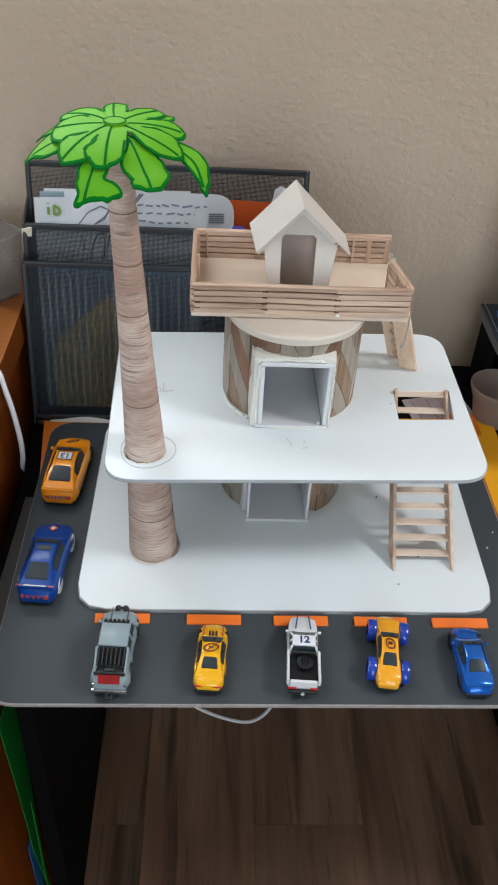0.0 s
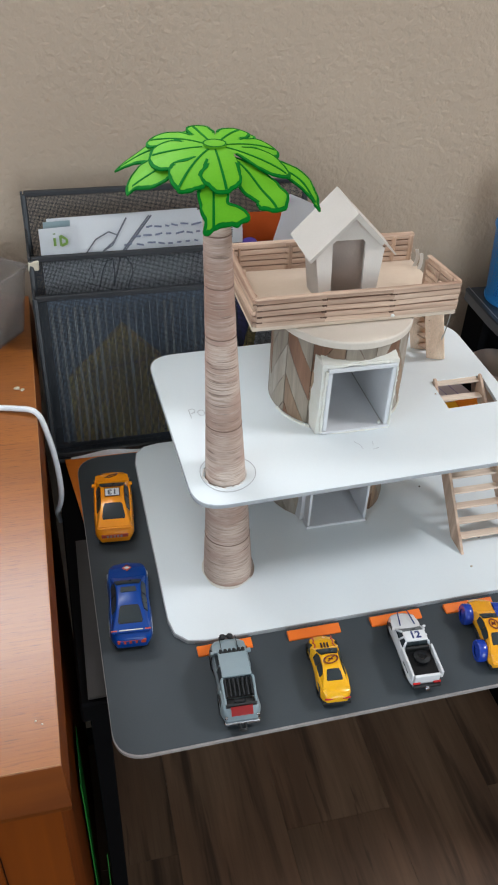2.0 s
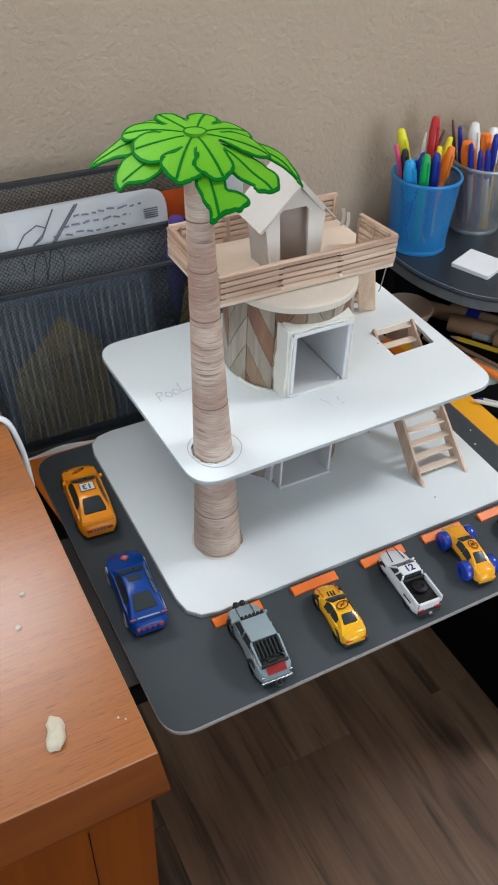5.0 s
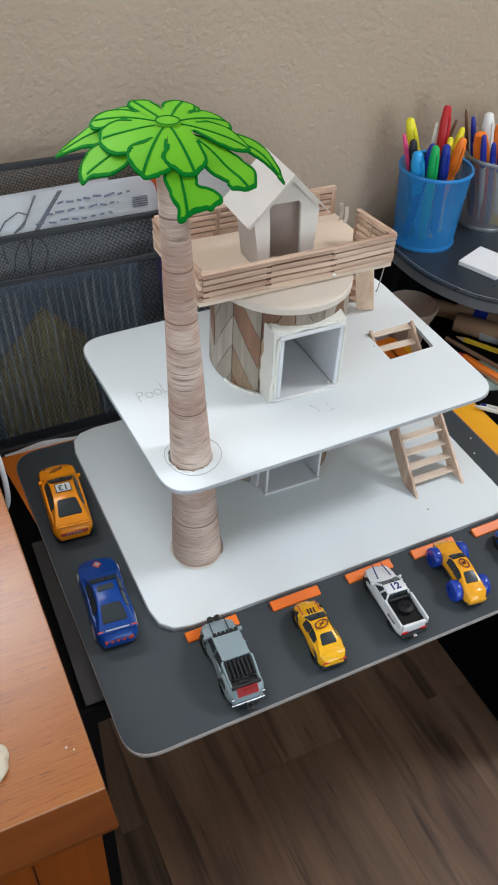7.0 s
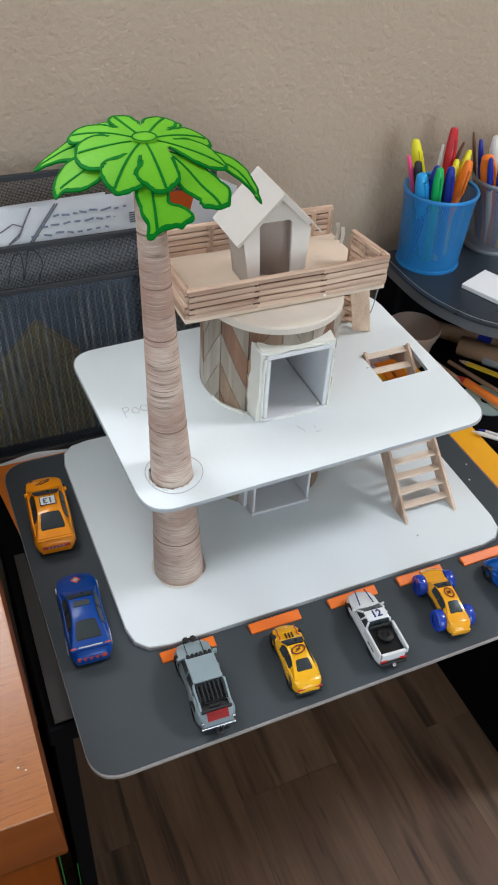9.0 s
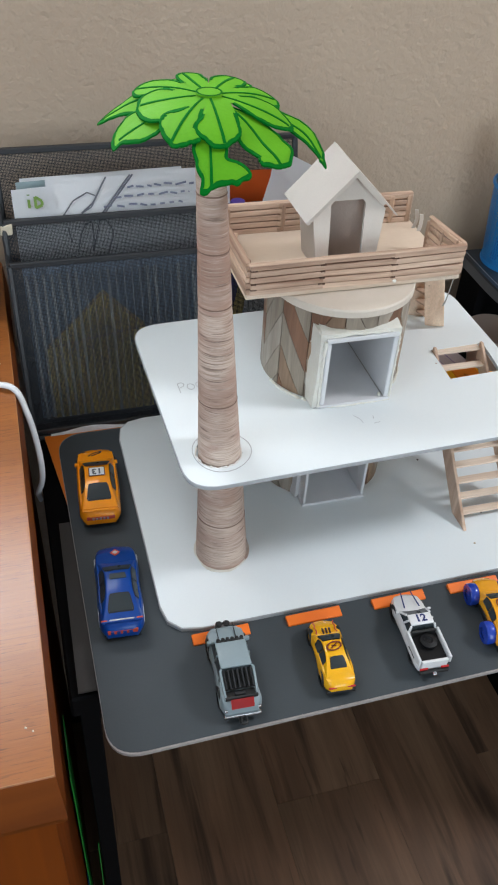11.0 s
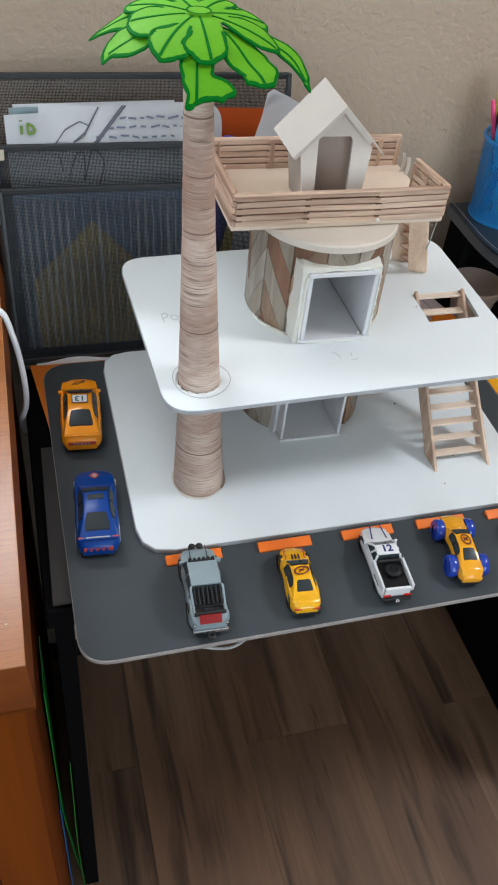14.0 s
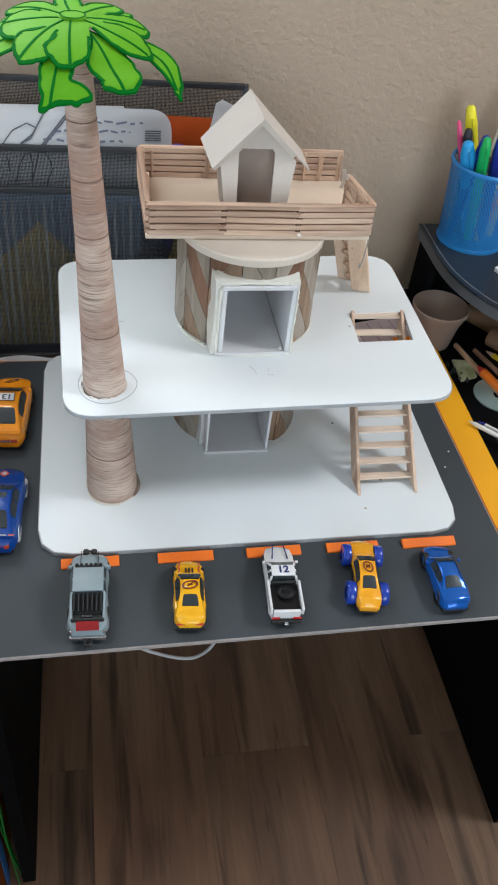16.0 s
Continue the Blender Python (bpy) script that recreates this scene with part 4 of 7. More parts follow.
segs = [0, 0.51, 1.15, 1.76, 2.60, 3.02, 3.42, 4.02]
rings = []
for i, (a, b) in enumerate(zip(segs, segs[1:])):
    for k in range(7):
        f = k / 6
        z = a + (b - a) * (0.004 + 0.992 * f)
        groove = 0.003 if k in (0, 6) else 0.0
        c = trunk_centre(z)
        rings.append([Vector((c.x, c.y, 0)) + Vector(((trunk_radius(z) - groove) * math.cos(2 * math.pi * j / 36), (trunk_radius(z) - groove) * math.sin(2 * math.pi * j / 36), z)) for j in range(36)])
trunk = part("trunk", loft(rings), TRUNK, palm, "wood-grain paper trunk with dark bands", smooth=True)
for z in segs[1:-1]:
    c, r = trunk_centre(z), trunk_radius(z)
    part("band", loft([ring(r - 0.004, z - 0.006, 36, c.x, c.y), ring(r + 0.0008, z - 0.003, 36, c.x, c.y), ring(r + 0.0008, z + 0.003, 36, c.x, c.y), ring(r - 0.004, z + 0.006, 36, c.x, c.y)]), BAND, trunk)
bm = bmesh.new()
rows = []
for i in range(15):
    a = math.radians(-45 + 95 * i / 14)
    hgt = 0.07 * math.sin(math.pi * (i + 1) / 16) ** 0.5
    rows.append([bm.verts.new((0.05 + r * math.cos(a), -0.02 + r * math.sin(a), z)) for r, z in ((0.238, 0), (0.222, hgt))])
for p, q in zip(rows, rows[1:]):
    bm.faces.new((p[0], p[1], q[1], q[0]))
bmesh.ops.solidify(bm, geom=bm.faces[:], thickness=0.012)
part("base_flap", bm, TRUNK, palm, "curled paper flap at the foot")
part("base_glue", wobble(flat_ring(0.20, 0.252, 0.003, 0.03, -0.03, 40, 0.04), 0.006, 9, 4), GLUE, palm, "dried glue round the foot")


def dome(r):
    return -0.345 * (r / 0.69) ** 2.5


def leaf(outline, rib, layer, own=None, seed=0, inner=0.12, twist=0.0):
    """One palm leaf on the domed crown, its outline in (bearing, radius): green blade, dark outline and midrib."""
    def flat(q):
        a = math.radians(q[0])
        return Vector((q[1] * math.cos(a), q[1] * math.sin(a), 0))

    def on(p, lift=0.0):
        r = p.length
        front = 0.85 - 0.72 * max(0.0, p.y / max(r, 0.01))
        droop = front
        if own is not None:
            t = min(max((r - 0.42) / 0.22, 0.0), 1.0)
            droop = front + 0.05 + (own - front - 0.05) * t * t * (3 - 2 * t)
        return HUB + Vector((p.x, p.y, droop * dome(r) + layer + lift + twist * (p - ribs[0]).dot(across)))
    ribs = [flat(q) for q in rib]
    along = (ribs[-1] - ribs[0]).normalized()
    across = Vector((-along.y, along.x, 0))
    ctrl = [flat(q) for q in outline]
    n = len(ctrl)
    edge = []
    for i in range(n):
        a, b, c, d = (ctrl[(i + k) % n] for k in (-1, 0, 1, 2))
        for j in range(6):
            t = j / 6
            p = 0.5 * (2 * b + (c - a) * t + (2 * a - 5 * b + 4 * c - d) * t * t + (3 * b - a - 3 * c + d) * t ** 3)
            w = noise.noise_vector(Vector((p.x * 17, p.y * 17, seed))) * 0.009 + noise.noise_vector(Vector((p.x * 45, p.y * 45, seed))) * 0.004
            edge.append(p + Vector((w.x, w.y, 0)) * min(1.0, p.length / 0.4))
    mid = ribs[0].lerp(ribs[-1], 0.45)
    bm = bmesh.new()
    rows = [[bm.verts.new(on(mid + (p - mid) * f)) for p in edge] for f in (0.12, 0.3, 0.5, 0.7, 0.86, 1.0)]
    m = len(edge)
    for p, q in zip(rows, rows[1:]):
        for j in range(m):
            bm.faces.new((p[j], p[(j + 1) % m], q[(j + 1) % m], q[j]))
    hub = bm.verts.new(on(mid))
    for j in range(m):
        bm.faces.new((rows[0][j], rows[0][(j + 1) % m], hub))
    under = [[bm.verts.new(v.co - Vector((0, 0, 0.007))) for v in row] for row in (rows[0], rows[2], rows[-1])]
    for p, q in zip(under + [rows[-1]], under[1:] + [under[-1]]):
        for j in range(m):
            if p is not rows[-1]:
                bm.faces.new((p[j], q[j], q[(j + 1) % m], p[(j + 1) % m])) if p is not q else None
            else:
                bm.faces.new((p[j], p[(j + 1) % m], q[(j + 1) % m], q[j]))
    bm.faces.new(under[0])
    blade = part("leaf", bm, LEAF, palm, "bright green leaf with a dark green outline")
    bm = bmesh.new()
    rows = []
    for i, p in enumerate(edge):
        tan = (edge[(i + 1) % m] - edge[i - 1]).normalized()
        out = Vector((tan.y, -tan.x, 0))
        out = out if out.dot(p - mid) > 0 else -out
        w = 0.014 + 0.006 * noise.noise(Vector((i * 0.21, seed, 3)))
        if p.length < inner:
            rows.append(None)
            continue
        rows.append([bm.verts.new(v) for v in (on(p - out * w, 0.0035), on(p + out * 0.004, 0.002), on(p + out * 0.004, -0.009), on(p - out * w, -0.009))])
    for i in range(m):
        p, q = rows[i], rows[(i + 1) % m]
        if p and q:
            for k in range(4):
                bm.faces.new((p[k], p[(k + 1) % 4], q[(k + 1) % 4], q[k]))
    part("leaf_outline", bm, LEAF_EDGE, blade)
    bm = bmesh.new()
    line = curve(ribs, 6)
    rows = []
    for i, p in enumerate(line):
        tan = (line[min(i + 1, len(line) - 1)] - line[max(i - 1, 0)]).normalized()
        side = Vector((tan.y, -tan.x, 0)) * (0.006 + 0.0035 * i / len(line))
        rows.append([bm.verts.new(v) for v in (on(p - side, 0.004), on(p + side, 0.004), on(p + side, -0.004), on(p - side, -0.004))])
    for p, q in zip(rows, rows[1:]):
        for k in range(4):
            bm.faces.new((p[k], p[(k + 1) % 4], q[(k + 1) % 4], q[k]))
    part("midrib", bm, LEAF_EDGE, blade)
    return blade


# long lower leaves
leaf([(160, 0.28), (161, 0.42), (156, 0.55), (151.5, 0.66), (147.5, 0.745), (144.5, 0.735), (141, 0.66), (137, 0.55), (134, 0.42), (136, 0.28)], [(147, 0.38), (147, 0.55), (146.5, 0.72)], -0.030, 0.60, 1, twist=-0.28)
leaf([(184, 0.26), (171, 0.36), (167, 0.46), (171, 0.53), (177, 0.575), (184, 0.60), (190.5, 0.61), (193, 0.565), (199, 0.54), (205, 0.515), (211, 0.465), (213, 0.40), (200, 0.28)], [(195, 0.32), (191.5, 0.45), (188, 0.57)], -0.024, 0.88, 2)
leaf([(252, 0.34), (245, 0.44), (248.5, 0.53), (251, 0.605), (253, 0.66), (253, 0.70), (255.5, 0.71), (259, 0.686), (265, 0.668), (270, 0.674), (274, 0.654), (278.5, 0.64), (277, 0.59), (272, 0.552), (268, 0.53), (270, 0.44), (264, 0.34)], [(257.5, 0.40), (258, 0.55), (258.2, 0.69)], -0.022, 0.75, 3)
leaf([(303, 0.15), (294, 0.26), (283, 0.37), (280, 0.44), (283.5, 0.52), (286, 0.585), (285.5, 0.63), (290, 0.657), (297, 0.673), (302, 0.666), (306, 0.642), (311, 0.595), (313, 0.53), (317, 0.47), (316, 0.34), (311, 0.2)], [(301, 0.2), (297, 0.45), (295.3, 0.655)], -0.020, 0.60, 4)
leaf([(350, 0.30), (343, 0.42), (336, 0.52), (331, 0.60), (329.5, 0.67), (327, 0.745), (332, 0.73), (340, 0.69), (349, 0.635), (357, 0.56), (362, 0.46), (358, 0.30)], [(352, 0.40), (342, 0.56), (329, 0.715)], -0.030, 0.66, 5, twist=0.15)
for k, mid in enumerate((54, 100)):
    leaf([(mid + 10, 0.26), (mid + 13, 0.42), (mid + 8, 0.54), (mid, 0.62), (mid - 8, 0.54), (mid - 13, 0.42), (mid - 10, 0.26)], [(mid, 0.3), (mid + 1, 0.45), (mid, 0.59)], -0.022, 0.3, 6 + k)
# short upper leaves that overlap them
leaf([(118, 0.06), (114, 0.20), (110, 0.34), (104, 0.45), (96, 0.50), (86, 0.46), (80, 0.34), (78, 0.20), (80, 0.06)], [(98, 0.085), (98, 0.28), (97, 0.47)], 0.000, None, 11, 0.26)
leaf([(80, 0.06), (78, 0.20), (74, 0.36), (66, 0.46), (56, 0.49), (45, 0.45), (38, 0.33), (37, 0.20), (38, 0.06)], [(58, 0.085), (58, 0.28), (57, 0.46)], 0.002, None, 12, 0.26)
leaf([(38, 0.06), (37, 0.20), (36, 0.32), (34, 0.42), (24, 0.475), (14, 0.485), (5, 0.46), (-3, 0.40), (2, 0.29), (-2, 0.20), (-8, 0.06)], [(14, 0.085), (14, 0.28), (15, 0.46)], 0.000, None, 13, 0.24)
leaf([(150, 0.06), (146, 0.20), (140, 0.33), (153, 0.42), (147, 0.49), (137, 0.53), (126, 0.51), (117, 0.43), (113, 0.30), (117, 0.18), (118, 0.06)], [(134, 0.085), (134, 0.28), (138, 0.50)], 0.000, None, 14, 0.26)
leaf([(222, 0.06), (222, 0.17), (221, 0.24), (208, 0.33), (212, 0.38), (204, 0.41), (196, 0.422), (182, 0.436), (168, 0.43), (156, 0.41), (142, 0.33), (146, 0.18), (150, 0.06)], [(186, 0.085), (177, 0.25), (171, 0.41)], 0.003, None, 15, 0.22)
leaf([(-8, 0.06), (-2, 0.20), (2, 0.29), (-2, 0.40), (-13, 0.46), (-25, 0.52), (-36, 0.485), (-44, 0.435), (-49, 0.365), (-52, 0.28), (-50, 0.18), (-46, 0.06)], [(-31, 0.085), (-33, 0.28), (-27, 0.495)], 0.003, None, 16, 0.17)
leaf([(222, 0.06), (222, 0.17), (221, 0.235), (214, 0.29), (206, 0.345), (212, 0.405), (222, 0.465), (231, 0.507), (238, 0.504), (244, 0.48), (250, 0.452), (246, 0.39), (247, 0.32), (248, 0.2), (250, 0.06)], [(230, 0.085), (231, 0.28), (231.3, 0.49)], 0.005, None, 17, 0.21)
leaf([(250, 0.06), (249, 0.2), (248.5, 0.30), (244.5, 0.36), (247.5, 0.42), (253, 0.445), (259, 0.485), (267, 0.495), (276, 0.459), (282, 0.417), (286, 0.33), (296, 0.22), (308, 0.14), (312, 0.06)], [(262, 0.085), (266, 0.3), (267.6, 0.48)], 0.008, None, 18, 0.27)
part("leaf_hub", shifted(loft([ring(0.078, 0.0, 24), ring(0.076, 0.010, 24), ring(0.05, 0.013, 24)]), -HUB.x, -HUB.y, -HUB.z - 0.008), LEAF, palm, "green round hub of the crown")
part("hub_outline", shifted(flat_ring(0.070, 0.080, 0.011, 0, 0, 24), -HUB.x, -HUB.y, -HUB.z - 0.010), LEAF_EDGE, palm)

# ---- orange stops ----
for x0, x1 in ((-1.32, -0.83), (-0.50, -0.012), (0.283, 0.775), (1.016, 1.50), (1.731, 2.243)):
    bm = bmesh.new()
    w = x1 - x0
    prof = [(-0.005, 0.0), (-0.10, 0.0), (-0.098, 0.016), (-0.012, 0.040), (-0.005, 0.034)]
    r0, r1 = ([bm.verts.new((x, y, z)) for y, z in prof] for x in (-w / 2, w / 2))
    for i in range(len(prof)):
        j = (i + 1) % len(prof)
        bm.faces.new((r0[i], r0[j], r1[j], r1[i]))
    bm.faces.new(r0)
    bm.faces.new(r1)
    bmesh.ops.bevel(bm, geom=bm.edges[:], offset=0.004, segments=1, affect="EDGES")
    solo("parking_stop", bm, STRIP, spot((x0 + x1) / 2, 0.0, 0, rng.uniform(-1, 1)), "orange plastic parking stop on the grey board", "parking stop", "parking stops")

# ---- toy cars ----
def paint(name, colour, metal=0.0, rough=0.24, coat=0.4):
    return material(name, colour, rough, metal, dark=tuple(c * 0.8 for c in colour), scale=50, amount=0.5, bump=0.02, coat=coat, spec=0.45)


def section(w, zb, zt, crown, tuck):
    half = [(w * (1 - tuck), zb), (w, zb + (zt - zb) * 0.30), (w * 0.985, zb + (zt - zb) * 0.62), (w * 0.90, zt - (zt - zb) * 0.06), (w * 0.72, zt), (w * 0.36, zt + crown * 0.8)]
    return [(-x, z) for x, z in half] + [(0, zt + crown)] + [(x, z) for x, z in reversed(half)]


def interp(table, t):
    for (a, va), (b, vb) in zip(table, table[1:]):
        if t <= b:
            f = (t - a) / (b - a)
            f = f * f * (3 - 2 * f)
            return va + (vb - va) * f
    return table[-1][1]


def car_body(L, W, tops, widths, zb=0.045, crown=0.012):
    rows = []
    N = 26
    for i in range(N + 1):
        t = i / N
        tt = 0.5 - 0.5 * math.cos(math.pi * t) if i in (0, N) else t
        w, zt = W / 2 * interp(widths, tt), interp(tops, tt)
        soft_end = 1 - 0.14 * max(0.0, 1 - tt / 0.10) ** 2 - 0.10 * max(0.0, (tt - 0.9) / 0.1) ** 2
        rows.append([Vector((x * soft_end, -L / 2 + L * tt, z)) for x, z in section(w, zb, zt, crown, 0.10)])
    for row, dy, at_end in ((rows[0], -0.007, 0), (rows[-1], 0.007, 1)):
        zm = (zb + max(p.z for p in row)) / 2
        cap = [Vector((p.x * 0.90, p.y + dy, zm + (p.z - zm) * 0.80)) for p in row]
        rows = rows + [cap] if at_end else [cap] + rows
    bm = bmesh.new()
    vr = [[bm.verts.new(p) for p in r] for r in rows]
    k = len(vr[0])
    for a, b in zip(vr, vr[1:]):
        for i in range(k):
            bm.faces.new((a[i], a[(i + 1) % k], b[(i + 1) % k], b[i]))
    bm.faces.new(vr[0])
    bm.faces.new(vr[-1])
    return bm


def frustum(b, t, z0, z1, inset=0.0):
    """Greenhouse between two rectangles (x half width, y0, y1)."""
    bm = bmesh.new()
    lo = [bm.verts.new(p) for p in ((-b[0], b[1], z0), (b[0], b[1], z0), (b[0], b[2], z0), (-b[0], b[2], z0))]
    hi = [bm.verts.new(p) for p in ((-t[0], t[1], z1), (t[0], t[1], z1), (t[0], t[2], z1), (-t[0], t[2], z1))]
    for i in range(4):
        j = (i + 1) % 4
        bm.faces.new((lo[i], lo[j], hi[j], hi[i]))
    bm.faces.new(lo)
    bm.faces.new(hi)
    return bm


def coupe_top(car, body_mat, cw, rw, y0, y1, zs, zr, v0, v1, rear=(0.22, 0.80), front=(0.06, 0.86), side=True, rear_u=0.46):
    """A moulded cabin from the rear deck (y0) to the hood (y1), roof between v0 and v1, windows set on it."""
    def height(v):
        if v < v0:
            t = v / v0
            return t * (1.35 - 0.35 * t) if t < 1 else 1
        if v > v1:
            t = (1 - v) / (1 - v1)
            return t * (1.3 - 0.3 * t)
        return 1 + 0.05 * math.sin(math.pi * (v - v0) / (v1 - v0))

    def surf(v, u, lift=0.0):
        h = height(v)
        w = cw * 0.93 + (rw - cw * 0.93) * h
        top = zs + (zr - zs) * h
        if abs(u) <= 0.6:
            x, z = w * u / 0.6, top - 0.012 * (u / 0.6) ** 2 * h
            nx, nz = 0.25 * u, 1.0
        else:
            f = (abs(u) - 0.6) / 0.4
            x, z = math.copysign(w + (cw - w) * f, u), (top - 0.012 * h) * (1 - f) + (zs - 0.03) * f
            nx, nz = math.copysign(0.9, u), 0.45
        ny = -0.5 if v < v0 * 0.95 else (0.6 if v > v1 else 0.0)
        return Vector((x + nx * lift, y0 + (y1 - y0) * v + ny * lift, z + nz * lift))
    us = [-1, -0.8, -0.66, -0.58, -0.5, -0.25, 0, 0.25, 0.5, 0.58, 0.66, 0.8, 1]
    bm = bmesh.new()
    rows = [[bm.verts.new(surf(i / 22, u)) for u in us] for i in range(23)]
    for p, q in zip(rows, rows[1:]):
        for k in range(len(us) - 1):
            bm.faces.new((p[k], p[k + 1], q[k + 1], q[k]))
    bm.faces.new(rows[0])
    bm.faces.new(rows[-1])
    part("cabin", bm, body_mat, car, smooth=True)

    def pane(va, vb, ua0, ua1, ub0, ub1, name, mat=GLASS_DARK, lift=0.005, label="dark tinted window"):
        if mat is GLASS_DARK:
            dv, du = 0.016, 0.035
            pane(va - dv, vb + dv, ua0 - du, ua1 + du, ub0 - du, ub1 + du, "window_trim", TYRE, 0.002, "black window surround")
        bm = bmesh.new()
        n = 6
        grid = []
        for i in range(n + 1):
            f = i / n
            v = va + (vb - va) * f
            pinch = 0.05 if i in (0, n) else 0.0
            l, r = ua0 + (ub0 - ua0) * f, ua1 + (ub1 - ua1) * f
            d = (r - l) * pinch
            grid.append([bm.verts.new(surf(v, l + d + (r - l - 2 * d) * k / 6, lift)) for k in range(7)])
        for p, q in zip(grid, grid[1:]):
            for k in range(6):
                bm.faces.new((p[k], p[k + 1], q[k + 1], q[k]))
        ex = bmesh.ops.extrude_face_region(bm, geom=bm.faces[:])
        for g in ex["geom"]:
            if isinstance(g, bmesh.types.BMVert):
                g.co.z -= 0.007
        part(name, bm, mat, car, label)
    pane(v0 * rear[0], v0 * rear[1], -rear_u, rear_u, -rear_u * 0.95, rear_u * 0.95, "rear_window")
    pane(v1 + (1 - v1) * front[0], v1 + (1 - v1) * front[1], -0.52, 0.52, -0.56, 0.56, "windshield")
    if side:
        for sg in (-1, 1):
            for a, b in ((v0 * 0.75, (v0 + v1) / 2 - 0.02), ((v0 + v1) / 2 + 0.02, v1 + (1 - v1) * 0.3)):
                pane(a, b, *sorted((sg * 0.65, sg * 0.90)), *sorted((sg * 0.65, sg * 0.92)), "side_window")


def box_top(car, body_mat, cab, roof, zs, zr):
    """An upright truck cab: glass, roof panel and pillars."""
    cw, c0, c1 = cab
    rw, r0, r1 = roof
    glass = frustum(cab, roof, zs, zr)
    bmesh.ops.bevel(glass, geom=glass.edges[:], offset=0.012, segments=2, affect="EDGES")
    part("window_glass", glass, GLASS_DARK, car, "dark tinted windows")
    bm = box(-rw * 0.98, rw * 0.98, r0 + 0.004, r1 - 0.004, zr - 0.012, zr + 0.010, 0.008, 2)
    part("roof", bm, body_mat, car, smooth=True)
    for sx in (-1, 1):
        for (yb, yt) in ((c0, r0), (c1, r1), ((c0 + c1) / 2, (r0 + r1) / 2)):
            bm = bmesh.new()
            beam(bm, (sx * cw * 0.985, yb, zs - 0.004), (sx * rw * 0.985, yt, zr), 0.019, 0.019, bevel=0.005)
            part("pillar", bm, body_mat, car)


def build_car(x, y, yaw, L, W, tops, widths, cab, roof, zs, zr, body_mat, label, wheel=(0.085, 0.055), wheel_y=(0.29, 0.30), rim=None, tyre=None, wheel_out=0.0, wheel_big=None, zb=0.05, rear=(0.22, 0.80), front=(0.06, 0.86), rear_u=0.46):
    car = thing("toy_car", spot(x, y, 0, yaw), label, "toy car", "toy cars on the board")
    body = part("body", car_body(L, W, tops, widths, zb), body_mat, car, smooth=True)
    if len(cab) == 5:
        cw, c0, c1, v0, v1 = cab
        coupe_top(car, body_mat, cw, roof, c0, c1, zs, zr, v0, v1, rear, front, True, rear_u)
    else:
        box_top(car, body_mat, cab, roof, zs, zr)
    r, tw = wheel
    for sx in (-1, 1):
        for k, wy in enumerate((-L * wheel_y[0], L * wheel_y[1])):
            rr = (wheel_big or (r, r))[k]
            cx = sx * (W / 2 - tw / 2 + 0.008 + wheel_out)
            bm = bmesh.new()
            n = 20
            prof = [(-tw / 2, rr * 0.55), (-tw / 2, rr * 0.93), (-tw / 2 + 0.008, rr), (tw / 2 - 0.008, rr), (tw / 2, rr * 0.93), (tw / 2, rr * 0.55)]
            rows = [[bm.verts.new((cx + px, wy + pr * math.cos(2 * math.pi * j / n), rr + pr * math.sin(2 * math.pi * j / n))) for j in range(n)] for px, pr in prof]
            for a, b in zip(rows, rows[1:]):
                for j in range(n):
                    bm.faces.new((a[j], a[(j + 1) % n], b[(j + 1) % n], b[j]))
            w = part("wheel", bm, tyre or TYRE, car, smooth=True)
            bm = bmesh.new()
            rows = [[bm.verts.new((cx + px, wy + pr * math.cos(2 * math.pi * j / 10), rr + pr * math.sin(2 * math.pi * j / 10))) for j in range(10)] for px, pr in ((sx * tw * 0.40, rr * 0.60), (sx * tw * 0.30, rr * 0.45), (sx * tw * 0.46, rr * 0.16))]
            for a, b in zip(rows, rows[1:]):
                for j in range(10):
                    bm.faces.new((a[j], a[(j + 1) % 10], b[(j + 1) % 10], b[j]))
            bm.faces.new(rows[-1])
            bm.faces.new(list(reversed(rows[0])))
            part("rim", bm, rim or CHROME, w)
    part("chassis", box(-W * 0.40, W * 0.40, -L * 0.49, L * 0.485, 0.022, zb + 0.02, 0.01), TYRE, car, "black plastic chassis")
    return car, body


def decal(car, pts, z, mat, name="decal", label=""):
    return part(name, slab(pts, z - 0.0015, z + 0.0015), mat, car, label)


def bar(car, x0, x1, y0, y1, z0, z1, mat, name, label="", bev=0.006):
    return part(name, box(x0, x1, y0, y1, z0, z1, bev), mat, car, label)


GREY_BLUE, YELLOW, CAR_WHITE = paint("grey_blue_paint", (0.25, 0.31, 0.335), 0.0, 0.42, 0.08), paint("yellow_paint", (0.85, 0.43, 0.005)), paint("white_paint", (0.72, 0.72, 0.73))
AMBER, METAL_BLUE = paint("amber_paint", (0.82, 0.36, 0.012)), paint("metallic_blue_paint", (0.008, 0.11, 0.48), 0.4, 0.22)
ORANGE_P, ROYAL = paint("orange_paint", (0.95, 0.325, 0.006)), paint("royal_blue_paint", (0.001, 0.045, 0.26), 0.0, 0.32, 0.05)
RED = paint("red_paint", (0.50, 0.012, 0.012), 0.0, 0.5, 0.03)
BLUE_WHEEL = paint("blue_plastic", (0.012, 0.045, 0.36))
DECAL_BLACK = material("black_print", (0.05, 0.02, 0.012), 0.4, scale=80, amount=0.4, bump=0)
DECAL_RED = material("red_print", (0.5, 0.06, 0.03), 0.4, scale=80, amount=0.4, bump=0)
DECAL_WHITE = material("white_print", (0.75, 0.75, 0.74), 0.45, scale=80, amount=0.3, bump=0)
